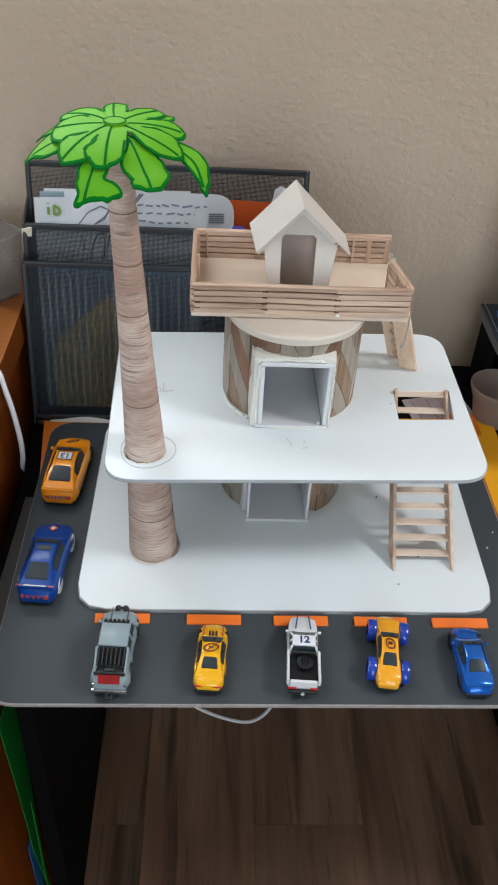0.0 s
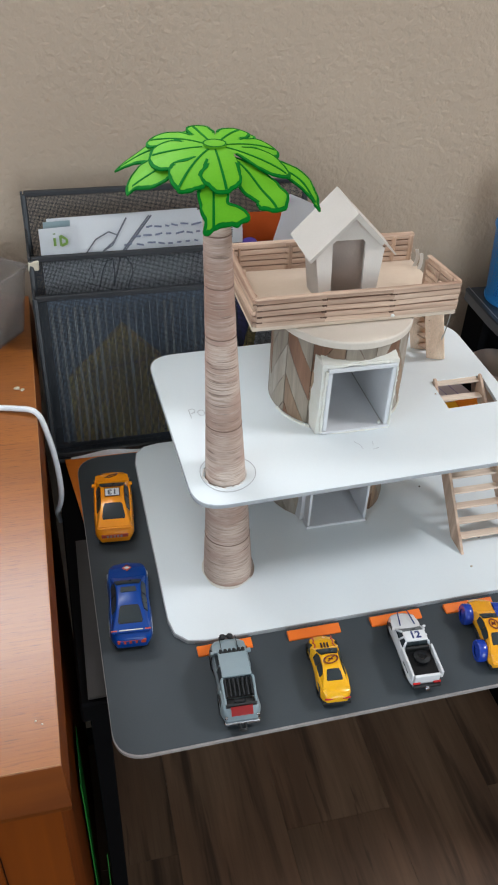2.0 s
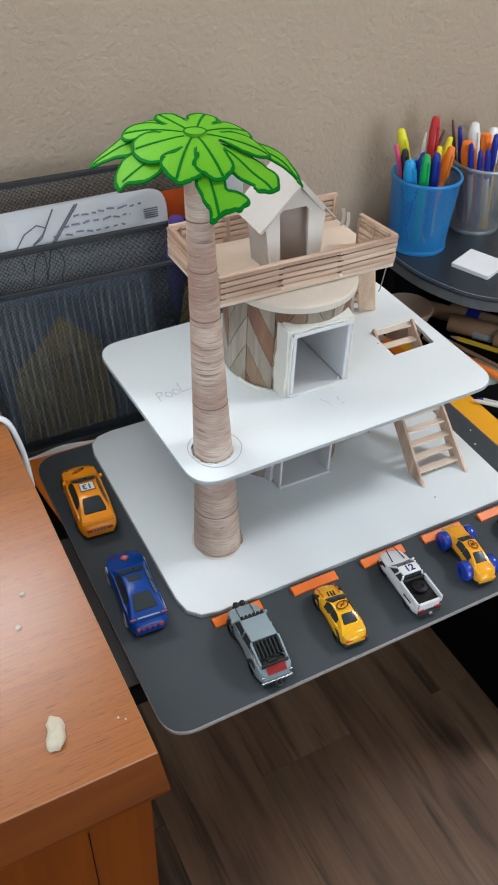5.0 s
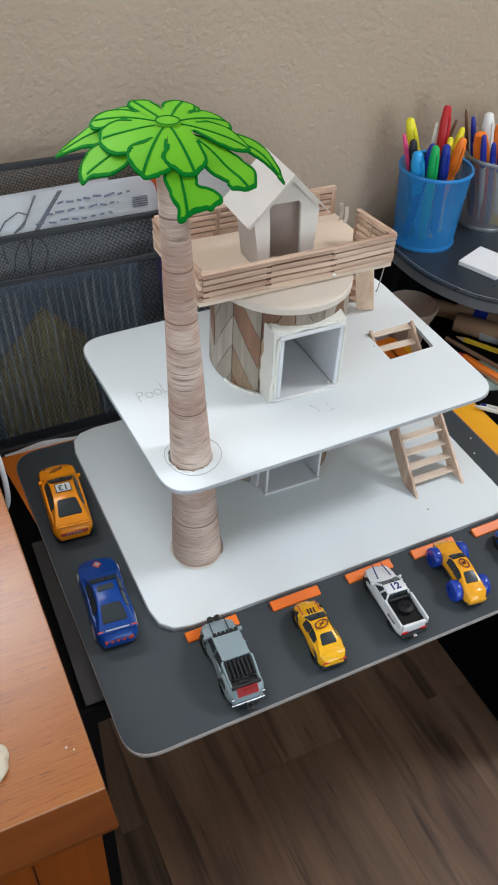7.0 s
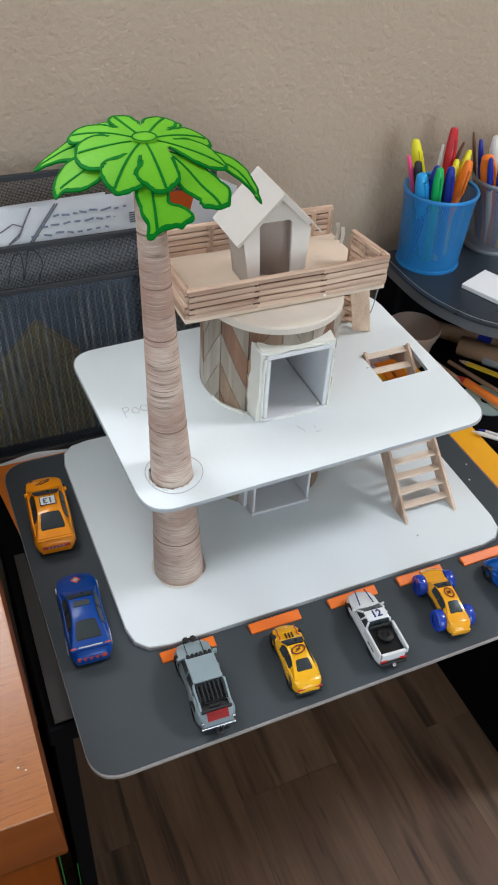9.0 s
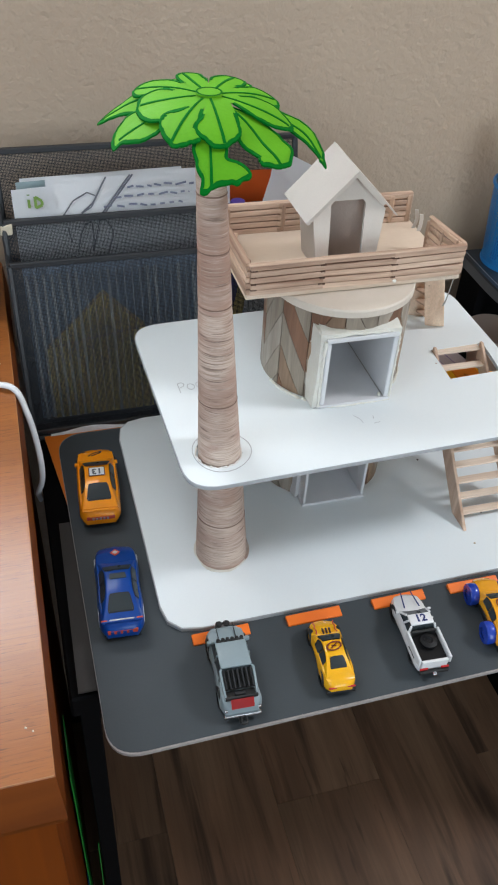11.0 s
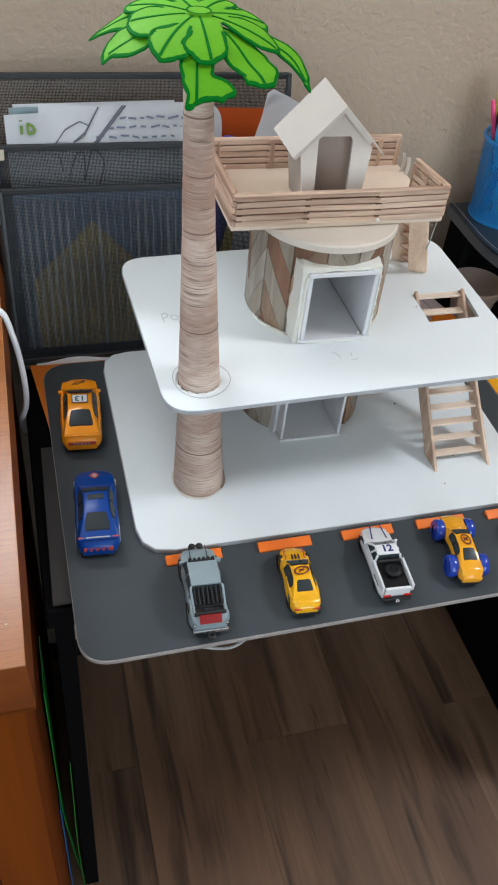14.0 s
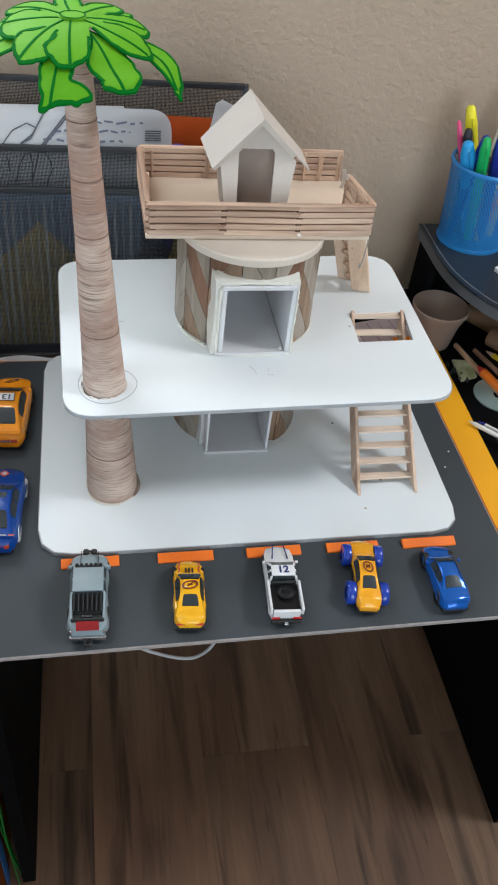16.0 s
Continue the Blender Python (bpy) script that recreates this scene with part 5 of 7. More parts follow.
WHITE_PLASTIC = material("white_plastic", (0.72, 0.72, 0.72), 0.4, scale=80, amount=0.3, bump=0)

# grey off-road truck
t1, b1 = build_car(-1.087, -0.455, -2.5, 0.75, 0.33, [(0, 0.17), (0.06, 0.20), (0.48, 0.205), (0.62, 0.215), (0.9, 0.20), (1, 0.15)], [(0, 0.9), (0.06, 1.0), (0.3, 0.97), (0.5, 0.90), (0.75, 0.98), (0.92, 0.94), (1, 0.78)],
                   (0.140, -0.145, 0.20), (0.124, -0.118, 0.135), 0.20, 0.305, GREY_BLUE, "grey-blue toy off-road truck with black bed cover and red tailgate", (0.092, 0.06), (0.29, 0.30), wheel_out=-0.012, zb=0.06)
part("bed_cover", quad_slab([(-0.122, -0.122, 0.285), (0.122, -0.122, 0.285), (0.118, -0.265, 0.236), (-0.118, -0.265, 0.236)], 0.02), TYRE, t1, "sloping ribbed black bed cover")
for i in range(7):
    xx = -0.105 + i * 0.035
    bm = bmesh.new()
    beam(bm, (xx, -0.13, 0.302), (xx, -0.262, 0.256), 0.014, 0.016, bevel=0.003)
    part("cover_rib", bm, METAL_BLACK, t1)
for sx in (-1, 1):
    bm = bmesh.new()
    beam(bm, (sx * 0.130, -0.118, 0.29), (sx * 0.124, -0.33, 0.215), 0.02, 0.03, bevel=0.004)
    part("cover_frame", bm, GREY_BLUE, t1)
bar(t1, -0.128, 0.128, -0.335, -0.318, 0.20, 0.240, TYRE, "roll_bar")
bar(t1, -0.115, 0.115, -0.32, -0.255, 0.195, 0.214, TYRE, "bed_floor", "black bed floor")
bar(t1, -0.05, 0.04, -0.305, -0.275, 0.212, 0.228, METAL_BLACK, "bed_box")
part("tailgate", quad_slab([(-0.088, -0.342, 0.228), (0.088, -0.342, 0.228), (0.088, -0.388, 0.168), (-0.088, -0.388, 0.168)], 0.015), RED, t1, "red tailgate")
bar(t1, -0.145, 0.145, -0.403, -0.375, 0.055, 0.095, CHROME, "rear_bumper")
bar(t1, -0.11, 0.11, 0.115, 0.14, 0.30, 0.32, TYRE, "light_bar", "black roof light bar")
for i in range(6):
    xx = -0.092 + i * 0.037
    bar(t1, xx - 0.014, xx + 0.014, 0.122, 0.150, 0.308, 0.336, TYRE, "roof_light", bev=0.008)
for sx in (-1, 1):
    bar(t1, sx * 0.155 - 0.018, sx * 0.155 + 0.018, 0.17, 0.20, 0.205, 0.245, GREY_BLUE, "mirror")
    bar(t1, sx * 0.13 - 0.014, sx * 0.13 + 0.014, -0.39, -0.375, 0.13, 0.16, CHROME, "tail_light")
bm = tube(curve([(-0.06, 0.35, 0.08), (-0.055, 0.395, 0.13), (-0.03, 0.40, 0.165), (0.03, 0.40, 0.165), (0.055, 0.395, 0.13), (0.06, 0.35, 0.08)], 4), 0.010, 6)
part("bull_bar", bm, TYRE, t1, "black bull bar")
for sx in (-1, 1):
    part("fog_lamp", shifted(loft([ring(0.026, 0, 14), ring(0.028, 0.02, 14), ring(0.014, 0.03, 14)]), -sx * 0.032, -0.395, -0.158), TYRE, t1)
part("tow_hook", tube(curve([(-0.02, -0.40, 0.06), (-0.02, -0.445, 0.06), (0.02, -0.445, 0.06), (0.02, -0.40, 0.06)], 4), 0.014, 6), TYRE, t1)
for sx in (-1, 1):
    part("hood_line", box(sx * 0.07 - 0.003, sx * 0.07 + 0.003, 0.21, 0.36, 0.214, 0.223), GLASS_DARK, t1)

# yellow coupe
t2, b2 = build_car(-0.275, -0.497, -4.3, 0.655, 0.275, [(0, 0.14), (0.03, 0.165), (0.2, 0.178), (0.6, 0.175), (0.85, 0.15), (0.96, 0.115), (1, 0.085)], [(0, 0.78), (0.08, 0.93), (0.25, 1.0), (0.55, 0.92), (0.78, 0.98), (0.94, 0.82), (1, 0.62)],
                   (0.124, -0.26, 0.155, 0.40, 0.70), 0.080, 0.172, 0.245, YELLOW, "yellow toy sports coupe with black roof print", (0.076, 0.05), wheel_out=-0.012, rear=(0.36, 0.82), front=(0.04, 0.62), rear_u=0.38)
def roof_badge(car, y, z, sx, sy, seed):
    """An oval printed badge with a few strokes inside."""
    bm = flat_ring(0.030, 0.040, 0, 0, 0, 20)
    rr = random.Random(seed)
    for k in range(3):
        a = rr.uniform(0, 3.1)
        beam(bm, (-0.025 * math.cos(a), -0.012 + 0.012 * k, 0.001), (0.028 * math.cos(a), 0.006 - 0.012 * (k - 1), 0.001), 0.008, 0.002)
    bmesh.ops.scale(bm, vec=(sx, sy, 1), verts=bm.verts)
    bmesh.ops.rotate(bm, cent=(0, 0, 0), matrix=Matrix.Rotation(math.radians(15), 3, "Z"), verts=bm.verts)
    bmesh.ops.translate(bm, vec=(0, y, z), verts=bm.verts)
    part("roof_print", bm, BADGE, car, "dark red oval print")


BADGE = material("dark_red_print", (0.16, 0.028, 0.012), 0.4, scale=80, amount=0.4, bump=0)
roof_badge(t2, -0.035, 0.2545, 1.75, 1.05, 3)
bar(t2, -0.118, 0.118, -0.337, -0.315, 0.045, 0.085, TYRE, "rear_bumper", "black rear bumper")
for sx in (-1, 0, 1):
    part("hood_vent", box(sx * 0.028 - 0.008, sx * 0.028 + 0.008, 0.13, 0.195, 0.176, 0.186, 0.003), DECAL_BLACK, t2)
for sx in (-1, 1):
    bm = bmesh.new()
    for k in range(5):
        beam(bm, (sx * (0.078 + 0.010 * (k % 2)), 0.12 + k * 0.032, 0.180 - k * 0.005), (sx * (0.088 - 0.010 * (k % 2)), 0.152 + k * 0.032, 0.174 - k * 0.005), 0.010, 0.003)
    part("flame_print", bm, DECAL_RED, t2)
    bar(t2, sx * 0.075 - 0.035, sx * 0.075 + 0.035, -0.337, -0.325, 0.115, 0.135, RED, "tail_light")

NUMBER_BLUE = material("dark_blue_print", (0.012, 0.028, 0.13), 0.45, scale=80, amount=0.3, bump=0)
BED_BLACK = material("black_plastic_bed", (0.006, 0.006, 0.007), 0.45, spec=0.3, scale=80, amount=0.4)
# white pickup
t3, b3 = build_car(0.508, -0.455, -3.5, 0.72, 0.275, [(0, 0.15), (0.05, 0.155), (0.46, 0.16), (0.52, 0.185), (0.64, 0.19), (0.92, 0.165), (1, 0.12)], [(0, 0.93), (0.08, 1.0), (0.5, 0.97), (0.8, 1.0), (0.95, 0.85), (1, 0.68)],
                   (0.122, -0.075, 0.16), (0.102, -0.06, 0.055), 0.18, 0.265, CAR_WHITE, "white toy pickup numbered 12 with an open black bed", (0.08, 0.05), wheel_out=-0.012)
bar(t3, -0.118, 0.118, -0.342, -0.08, 0.158, 0.1795, BED_BLACK, "bed_floor", "black pickup bed")
for sx in (-1, 1):
    bar(t3, sx * 0.130 - 0.011, sx * 0.130 + 0.011, -0.37, -0.07, 0.15, 0.226, CAR_WHITE, "bed_wall")
bar(t3, -0.112, 0.112, -0.377, -0.350, 0.125, 0.205, CAR_WHITE, "tailgate")
bar(t3, -0.105, 0.105, -0.105, -0.082, 0.16, 0.235, TYRE, "bed_rail")
part("spare_wheel", shifted(loft([ring(0.062, 0, 20), ring(0.07, 0.012, 20), ring(0.07, 0.035, 20), ring(0.035, 0.045, 20), ring(0.02, 0.03, 20)]), -0.01, 0.185, -0.181), BED_BLACK, t3)
bar(t3, -0.125, 0.125, -0.40, -0.372, 0.07, 0.105, TYRE, "rear_bumper")
for sx in (-1, 1):
    bar(t3, sx * 0.09 - 0.035, sx * 0.09 + 0.035, -0.386, -0.374, 0.11, 0.135, RED, "tail_light")
    bar(t3, sx * 0.14 - 0.014, sx * 0.14 + 0.014, 0.125, 0.145, 0.19, 0.215, CAR_WHITE, "mirror")
    decal(t3, [(sx * 0.060, 0.17), (sx * 0.072, 0.17), (sx * 0.050, 0.33), (sx * 0.040, 0.33)], 0.203, NUMBER_BLUE, "hood_stripe", "blue stripe")
bar(t3, -0.018, 0.018, -0.425, -0.395, 0.07, 0.10, CHROME, "tow_hitch")
lettering("12", 0.098, NUMBER_BLUE, t3, at(0, -0.002, 0.2765), "number_print", "dark blue number 12", 0.00035)

# amber car with big blue wheels
t4, b4 = build_car(1.25, -0.438, -8, 0.715, 0.235, [(0, 0.14), (0.05, 0.19), (0.22, 0.205), (0.6, 0.19), (0.9, 0.175), (1, 0.12)], [(0, 0.8), (0.06, 0.92), (0.25, 0.86), (0.5, 0.78), (0.75, 0.9), (0.93, 0.95), (1, 0.75)],
                   (0.098, -0.27, 0.17, 0.38, 0.68), 0.072, 0.190, 0.258, AMBER, "amber toy car with oversized blue wheels", (0.105, 0.075), (0.27, 0.30), BLUE_WHEEL, BLUE_WHEEL, 0.05, (0.098, 0.098), zb=0.07, rear=(0.30, 0.84), front=(0.08, 0.52), rear_u=0.40)
roof_badge(t4, -0.04, 0.2665, 1.05, 1.5, 5)
bar(t4, -0.085, 0.085, -0.372, -0.35, 0.10, 0.14, AMBER, "rear_bumper")

# metallic blue coupe
t5, b5 = build_car(1.965, -0.505, -0.5, 0.67, 0.28, [(0, 0.12), (0.05, 0.165), (0.22, 0.18), (0.6, 0.165), (0.85, 0.145), (0.96, 0.115), (1, 0.085)], [(0, 0.82), (0.08, 0.96), (0.3, 1.0), (0.6, 0.97), (0.85, 0.96), (0.95, 0.82), (1, 0.62)],
                   (0.126, -0.24, 0.17, 0.40, 0.70), 0.079, 0.162, 0.235, METAL_BLUE, "metallic blue toy coupe with tinted windows", (0.076, 0.05), wheel_out=-0.012, rear=(0.30, 0.84), front=(0.10, 0.52), rear_u=0.42)
bar(t5, -0.112, 0.112, -0.322, -0.296, 0.158, 0.174, METAL_BLUE, "spoiler")
bar(t5, -0.115, 0.115, -0.343, -0.327, 0.055, 0.085, TYRE, "rear_bumper")
for sx in (-1, 1):
    bar(t5, sx * 0.148 - 0.012, sx * 0.148 + 0.012, 0.09, 0.12, 0.165, 0.19, METAL_BLUE, "mirror")

# larger orange saloon
t6, b6 = build_car(-1.83, 1.875, -4, 0.955, 0.40, [(0, 0.165), (0.04, 0.205), (0.18, 0.235), (0.6, 0.235), (0.85, 0.215), (0.96, 0.16), (1, 0.11)], [(0, 0.84), (0.06, 0.96), (0.3, 1.0), (0.7, 1.0), (0.88, 0.93), (0.96, 0.78), (1, 0.46)],
                   (0.176, -0.445, 0.23, 0.42, 0.72), 0.116, 0.226, 0.322, ORANGE_P, "orange toy racing saloon numbered 13", (0.09, 0.06), wheel_out=-0.014, rear=(0.30, 0.84), front=(0.10, 0.46), rear_u=0.44)
decal(t6, [(-0.076, -0.118), (0.076, -0.118), (0.076, 0.0), (-0.076, 0.0)], 0.333, DECAL_BLACK, "number_panel_edge")
decal(t6, [(-0.068, -0.110), (0.068, -0.110), (0.068, -0.008), (-0.068, -0.008)], 0.3365, DECAL_WHITE, "number_panel", "white number panel")
lettering("13", 0.10, INK, t6, at(0, -0.059, 0.3385, 0, 0, 180), "number_print", "black number 13", 0.0003)
decal(t6, [(-0.10, 0.025), (0.10, 0.025), (0.09, 0.045), (-0.09, 0.045)], 0.333, DECAL_BLACK, "roof_print")
bar(t6, -0.165, 0.165, -0.472, -0.446, 0.208, 0.226, ORANGE_P, "spoiler")
bar(t6, -0.13, 0.13, -0.489, -0.474, 0.11, 0.155, DECAL_RED, "tail_panel", "dark red tail lights")
for i in range(5):
    bar(t6, -0.08 + i * 0.033, -0.06 + i * 0.033, -0.494, -0.487, 0.12, 0.145, CUP_SILVER, "tail_print", bev=0.002)
bm = bmesh.new()
def hood(y):
    return interp([(0.6, 0.24), (0.85, 0.215), (0.96, 0.16), (1, 0.11)], (y + 0.4775) / 0.955) + 0.0125


for p, q in (((-0.07, 0.285), (-0.02, 0.325)), ((-0.02, 0.325), (0.06, 0.35)), ((-0.04, 0.285), (0.05, 0.325)), ((0.06, 0.35), (0.05, 0.325)), ((-0.13, 0.36), (-0.10, 0.365))):
    beam(bm, (*p, hood(p[1])), (*q, hood(q[1])), 0.012, 0.003)
part("hood_print", bm, DECAL_BLACK, t6)
for sx in (-1, 1):
    bar(t6, sx * 0.19 - 0.016, sx * 0.19 + 0.016, 0.13, 0.165, 0.235, 0.265, ORANGE_P, "mirror")

# larger royal blue coupe
t7, b7 = build_car(-1.832, 0.56, -4, 0.94, 0.375, [(0, 0.155), (0.04, 0.195), (0.2, 0.23), (0.6, 0.235), (0.82, 0.21), (0.93, 0.165), (1, 0.10)], [(0, 0.84), (0.06, 0.97), (0.25, 1.02), (0.5, 0.97), (0.75, 1.02), (0.88, 0.94), (0.96, 0.76), (1, 0.42)],
                   (0.170, -0.43, 0.19, 0.43, 0.73), 0.108, 0.226, 0.308, ROYAL, "royal blue toy coupe with sunroof and pale wheels", (0.088, 0.05), (0.29, 0.27), WHITE_PLASTIC, WHITE_PLASTIC, -0.008, rear=(0.26, 0.80), front=(0.10, 0.44), rear_u=0.43)
decal(t7, [(-0.07, -0.07), (0.07, -0.07), (0.065, -0.01), (-0.065, -0.01)], 0.315, GLASS_DARK, "sunroof", "tinted sunroof")
bar(t7, -0.165, 0.165, -0.445, -0.415, 0.212, 0.228, ROYAL, "spoiler")
for x0, x1, mt in ((-0.17, -0.12, DECAL_RED), (-0.10, 0.10, CUP_SILVER), (0.12, 0.17, DECAL_RED)):
    bar(t7, x0, x1, -0.436, -0.422, 0.2285, 0.232, mt, "spoiler_print", bev=0.001)
for sx in (-1, 1):
    bar(t7, sx * 0.15 - 0.012, sx * 0.15 + 0.012, -0.438, -0.422, 0.19, 0.214, ROYAL, "spoiler_post")
bar(t7, -0.125, 0.125, -0.478, -0.463, 0.10, 0.15, DECAL_RED, "tail_panel", "orange-red tail lights")
for i in range(4):
    bar(t7, -0.10 + i * 0.05, -0.07 + i * 0.05, -0.483, -0.476, 0.11, 0.14, ROYAL, "tail_print", bev=0.002)
decal(t7, [(0, 0.255), (0.045, 0.295), (0, 0.335), (-0.045, 0.295)], 0.232, DECAL_RED, "hood_badge", "red and grey diamond print")
decal(t7, [(0, 0.275), (0.025, 0.295), (0, 0.315), (-0.025, 0.295)], 0.2345, CUP_SILVER, "hood_badge_inner")

# ---- mesh file organizer ----
PLEAT = material("slate_pleat", (0.50, 0.54, 0.58), 0.35, scale=15, amount=0.5, alpha=0.22)
PLEAT_PALE = material("pale_pleat", (0.62, 0.63, 0.63), 0.35, scale=15, amount=0.5, alpha=0.4)
org = thing("file_organizer", spot(-0.85, 3.4, -0.11), "black wire mesh file organizer holding papers", "file organizer")


def lean(y0, x, z):
    return (x, y0 + 0.205 * z, z)


def op(name, bm, mat, label="", parent=None):
    return part(name, shifted(bm, -0.85, 3.4, -0.11), mat, parent or org, label)


def mesh_panel(y0, x0, x1, z0, z1, name, label):
    fr = None
    for a, b, up in (((x0, z1), (x1, z1), (0, 0, 1)), ((x0, z0), (x1, z0), (0, 0, 1)), ((x0, z0), (x0, z1), (0, 1, 0)), ((x1, z0), (x1, z1), (0, 1, 0))):
        bm = bmesh.new()
        beam(bm, lean(y0, *a), lean(y0, *b), 0.05, 0.06, up=up, bevel=0.01)
        if fr:
            op("frame_bar", bm, METAL_BLACK, "", fr)
        else:
            fr = op(name, bm, METAL_BLACK, label)
    vs, fs = [], []
    pitch, wd = 0.0135, 0.0052
    nrm = Vector((0, -1, 0.205)).normalized() * 0.003

    def strip(p, q, side):
        i = len(vs)
        vs.extend([p - side, p + side, q + side, q - side])
        fs.append((i, i + 1, i + 2, i + 3))
    nx, nz = int((x1 - x0) / pitch), int((z1 - z0) / pitch)
    for i in range(1, nx):
        x = x0 + i * (x1 - x0) / nx
        strip(Vector(lean(y0, x, z0)), Vector(lean(y0, x, z1)), Vector((wd / 2, 0, 0)))
    for i in range(1, nz):
        z = z0 + i * (z1 - z0) / nz
        strip(Vector(lean(y0, x0, z)) + nrm, Vector(lean(y0, x1, z)) + nrm, Vector((0, 0.1, 0.49)) * wd)
    me = bpy.data.meshes.new("wire_mesh")
    me.from_pydata([((v - Vector((-0.85, 3.4, -0.11))) * U)[:] for v in vs], [], fs)
    me.materials.append(WIRE)
    w = part("wire_mesh", me, WIRE, fr)
    tagged(w, kind="stuff")
    return fr


OX0, OX1 = -2.36, 0.66
mesh_panel(2.925, OX0, OX1, 0.0, 1.765, "front_panel", "black mesh front panel")
mesh_panel(3.105, OX0, OX1, 0.0, 2.085, "middle_panel", "black mesh middle panel")
mesh_panel(3.485, OX0, OX1, 0.0, 2.585, "back_panel", "tall black mesh back panel")
for x in (OX0 - 0.02, OX1 + 0.02):
    bm = bmesh.new()
    prof = [(2.90, -0.11), (3.28, 1.77), (3.49, 1.81), (3.54, 2.10), (3.93, 2.25), (4.02, 2.60), (4.06, 2.60), (3.53, -0.11)]
    lo, hi = ([bm.verts.new((x + dx, y, z)) for y, z in prof] for dx in (-0.012, 0.012))
    bm.faces.new(lo)
    bm.faces.new(hi)
    for i in range(len(prof)):
        j = (i + 1) % len(prof)
        bm.faces.new((lo[i], lo[j], hi[j], hi[i]))
    op("side_plate", bm, METAL_BLACK)
op("base", box(OX0, OX1, 2.89, 3.52, -0.11, -0.05, 0.02), METAL_BLACK)
op("tape", wobble(shifted(box(-2.40, -2.28, -0.03, 0.0, -0.05, 0.06, 0.01), 0, -3.52, -2.02), 0.02, 12, 2), PUTTY, "crumpled white tape")


def sheet(name, y0, outline, mat, label, category="paper", t=0.012):
    """A leaning sheet in the organizer, its outline in (x, z)."""
    cx = sum(p[0] for p in outline) / len(outline)
    bm = bmesh.new()
    bm.faces.new([bm.verts.new((x - cx, 0.205 * z, z + 0.04)) for x, z in outline])
    bmesh.ops.solidify(bm, geom=bm.faces[:], thickness=t)
    return solo(name, bm, mat, spot(cx, y0, -0.04), label, category), cx


doc, dcx = sheet("document", 3.15, [(p[0], p[1]) for p in rounded([(-1.93, 0.03), (-0.13, 0.03), (-0.13, 2.46), (-1.93, 2.46)], [0.02, 0.02, 0.22, 0.02])], PAPER, "white sheet with handwriting and a barcode", t=0.01)


PENCIL_BLUE = material("faint_blue_ink", (0.15, 0.16, 0.23), 0.6, scale=400, amount=0.8, bump=0)


def ink(doc, cx, strokes, w=0.014, name="pen_stroke", label="", mat=None):
    bm = bmesh.new()
    for a, b in strokes:
        pa, pb = ((x - cx, 0.205 * z - 0.012, z + 0.04) for x, z in (a, b))
        beam(bm, pa, pb, w, 0.003, up=(0, -1, 0.2))
    return part(name, bm, mat or INK, doc, label)


rng = random.Random(7)
for z, x0, x1 in ((2.33, -1.16, -0.42), (2.245, -1.30, -0.55), (2.155, -1.40, -0.62)):
    x = x0
    while x < x1:
        w = rng.uniform(0.04, 0.11)
        ink(doc, dcx, [((x, z + rng.uniform(-0.012, 0.012)), (min(x + w, x1), z + rng.uniform(-0.012, 0.012)))], 0.018, "writing_bar", "unreadable handwritten word", PENCIL_BLUE)
        x += w + rng.uniform(0.02, 0.05)
ink(doc, dcx, [((-1.36, 2.43), (-1.50, 2.20)), ((-1.50, 2.20), (-1.62, 2.11)), ((-1.10, 2.44), (-1.41, 2.08)), ((-1.125, 2.44), (-1.43, 2.085))], 0.016, "pen_stroke", "long diagonal pen strokes")
ink(doc, dcx, [((-1.81, 2.08), (-1.69, 2.23)), ((-1.69, 2.23), (-1.55, 2.30)), ((-1.55, 2.30), (-1.46, 2.26)), ((-1.46, 2.26), (-1.52, 2.16)), ((-1.52, 2.16), (-1.62, 2.11))], 0.012)
ink(doc, dcx, [((-0.40, 2.26 - 0.022 * k), (-0.24, 2.262 - 0.022 * k)) for k in range(5)], 0.012, "barcode", "barcode block")
scrawl = [(-1.69, 1.74), (-1.64, 1.92), (-1.59, 2.01), (-1.53, 2.02), (-1.52, 1.90), (-1.54, 1.74), (-1.49, 1.90), (-1.45, 2.04), (-1.39, 2.03), (-1.34, 1.95), (-1.33, 1.87), (-1.37, 1.78), (-1.39, 1.71)]
ink(doc, dcx, list(zip(scrawl, scrawl[1:])) + [((-1.76, 1.98), (-1.74, 1.84))], 0.012, "scribble", "looped pen scribble")
OLIVE_INK = material("olive_green_ink", (0.13, 0.22, 0.03), 0.6, scale=60, amount=0.4, bump=0)
idc, icx = sheet("card", 3.128, [(-2.25, 0.6), (-1.86, 0.6), (-1.86, 2.385), (-2.25, 2.37)], PAPER, "white card with a green mark", "card", 0.008)
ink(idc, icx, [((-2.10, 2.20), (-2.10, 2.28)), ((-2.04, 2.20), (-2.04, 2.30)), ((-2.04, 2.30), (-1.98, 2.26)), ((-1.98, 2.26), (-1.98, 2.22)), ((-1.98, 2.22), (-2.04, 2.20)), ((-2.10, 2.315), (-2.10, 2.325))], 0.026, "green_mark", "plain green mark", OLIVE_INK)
sheet("paper_sheet", 3.235, [(-2.16, 0.1), (-0.6, 0.1), (-0.6, 2.45), (-2.16, 2.425)], PAPER, "white paper sheet standing behind the handwritten one")
sheet("paper_pad", 3.215, [(-2.2, 0.1), (-1.75, 0.1), (-1.75, 2.41), (-2.2, 2.40)], PALE_TEAL, "pale blue-grey paper pad")
sheet("orange_folder", 3.19, [(-0.45, 0.1), (0.48, 0.1), (0.48, 2.38), (-0.45, 2.40)], ORANGE_DEEP, "red-orange folder standing in the organizer", "folder")
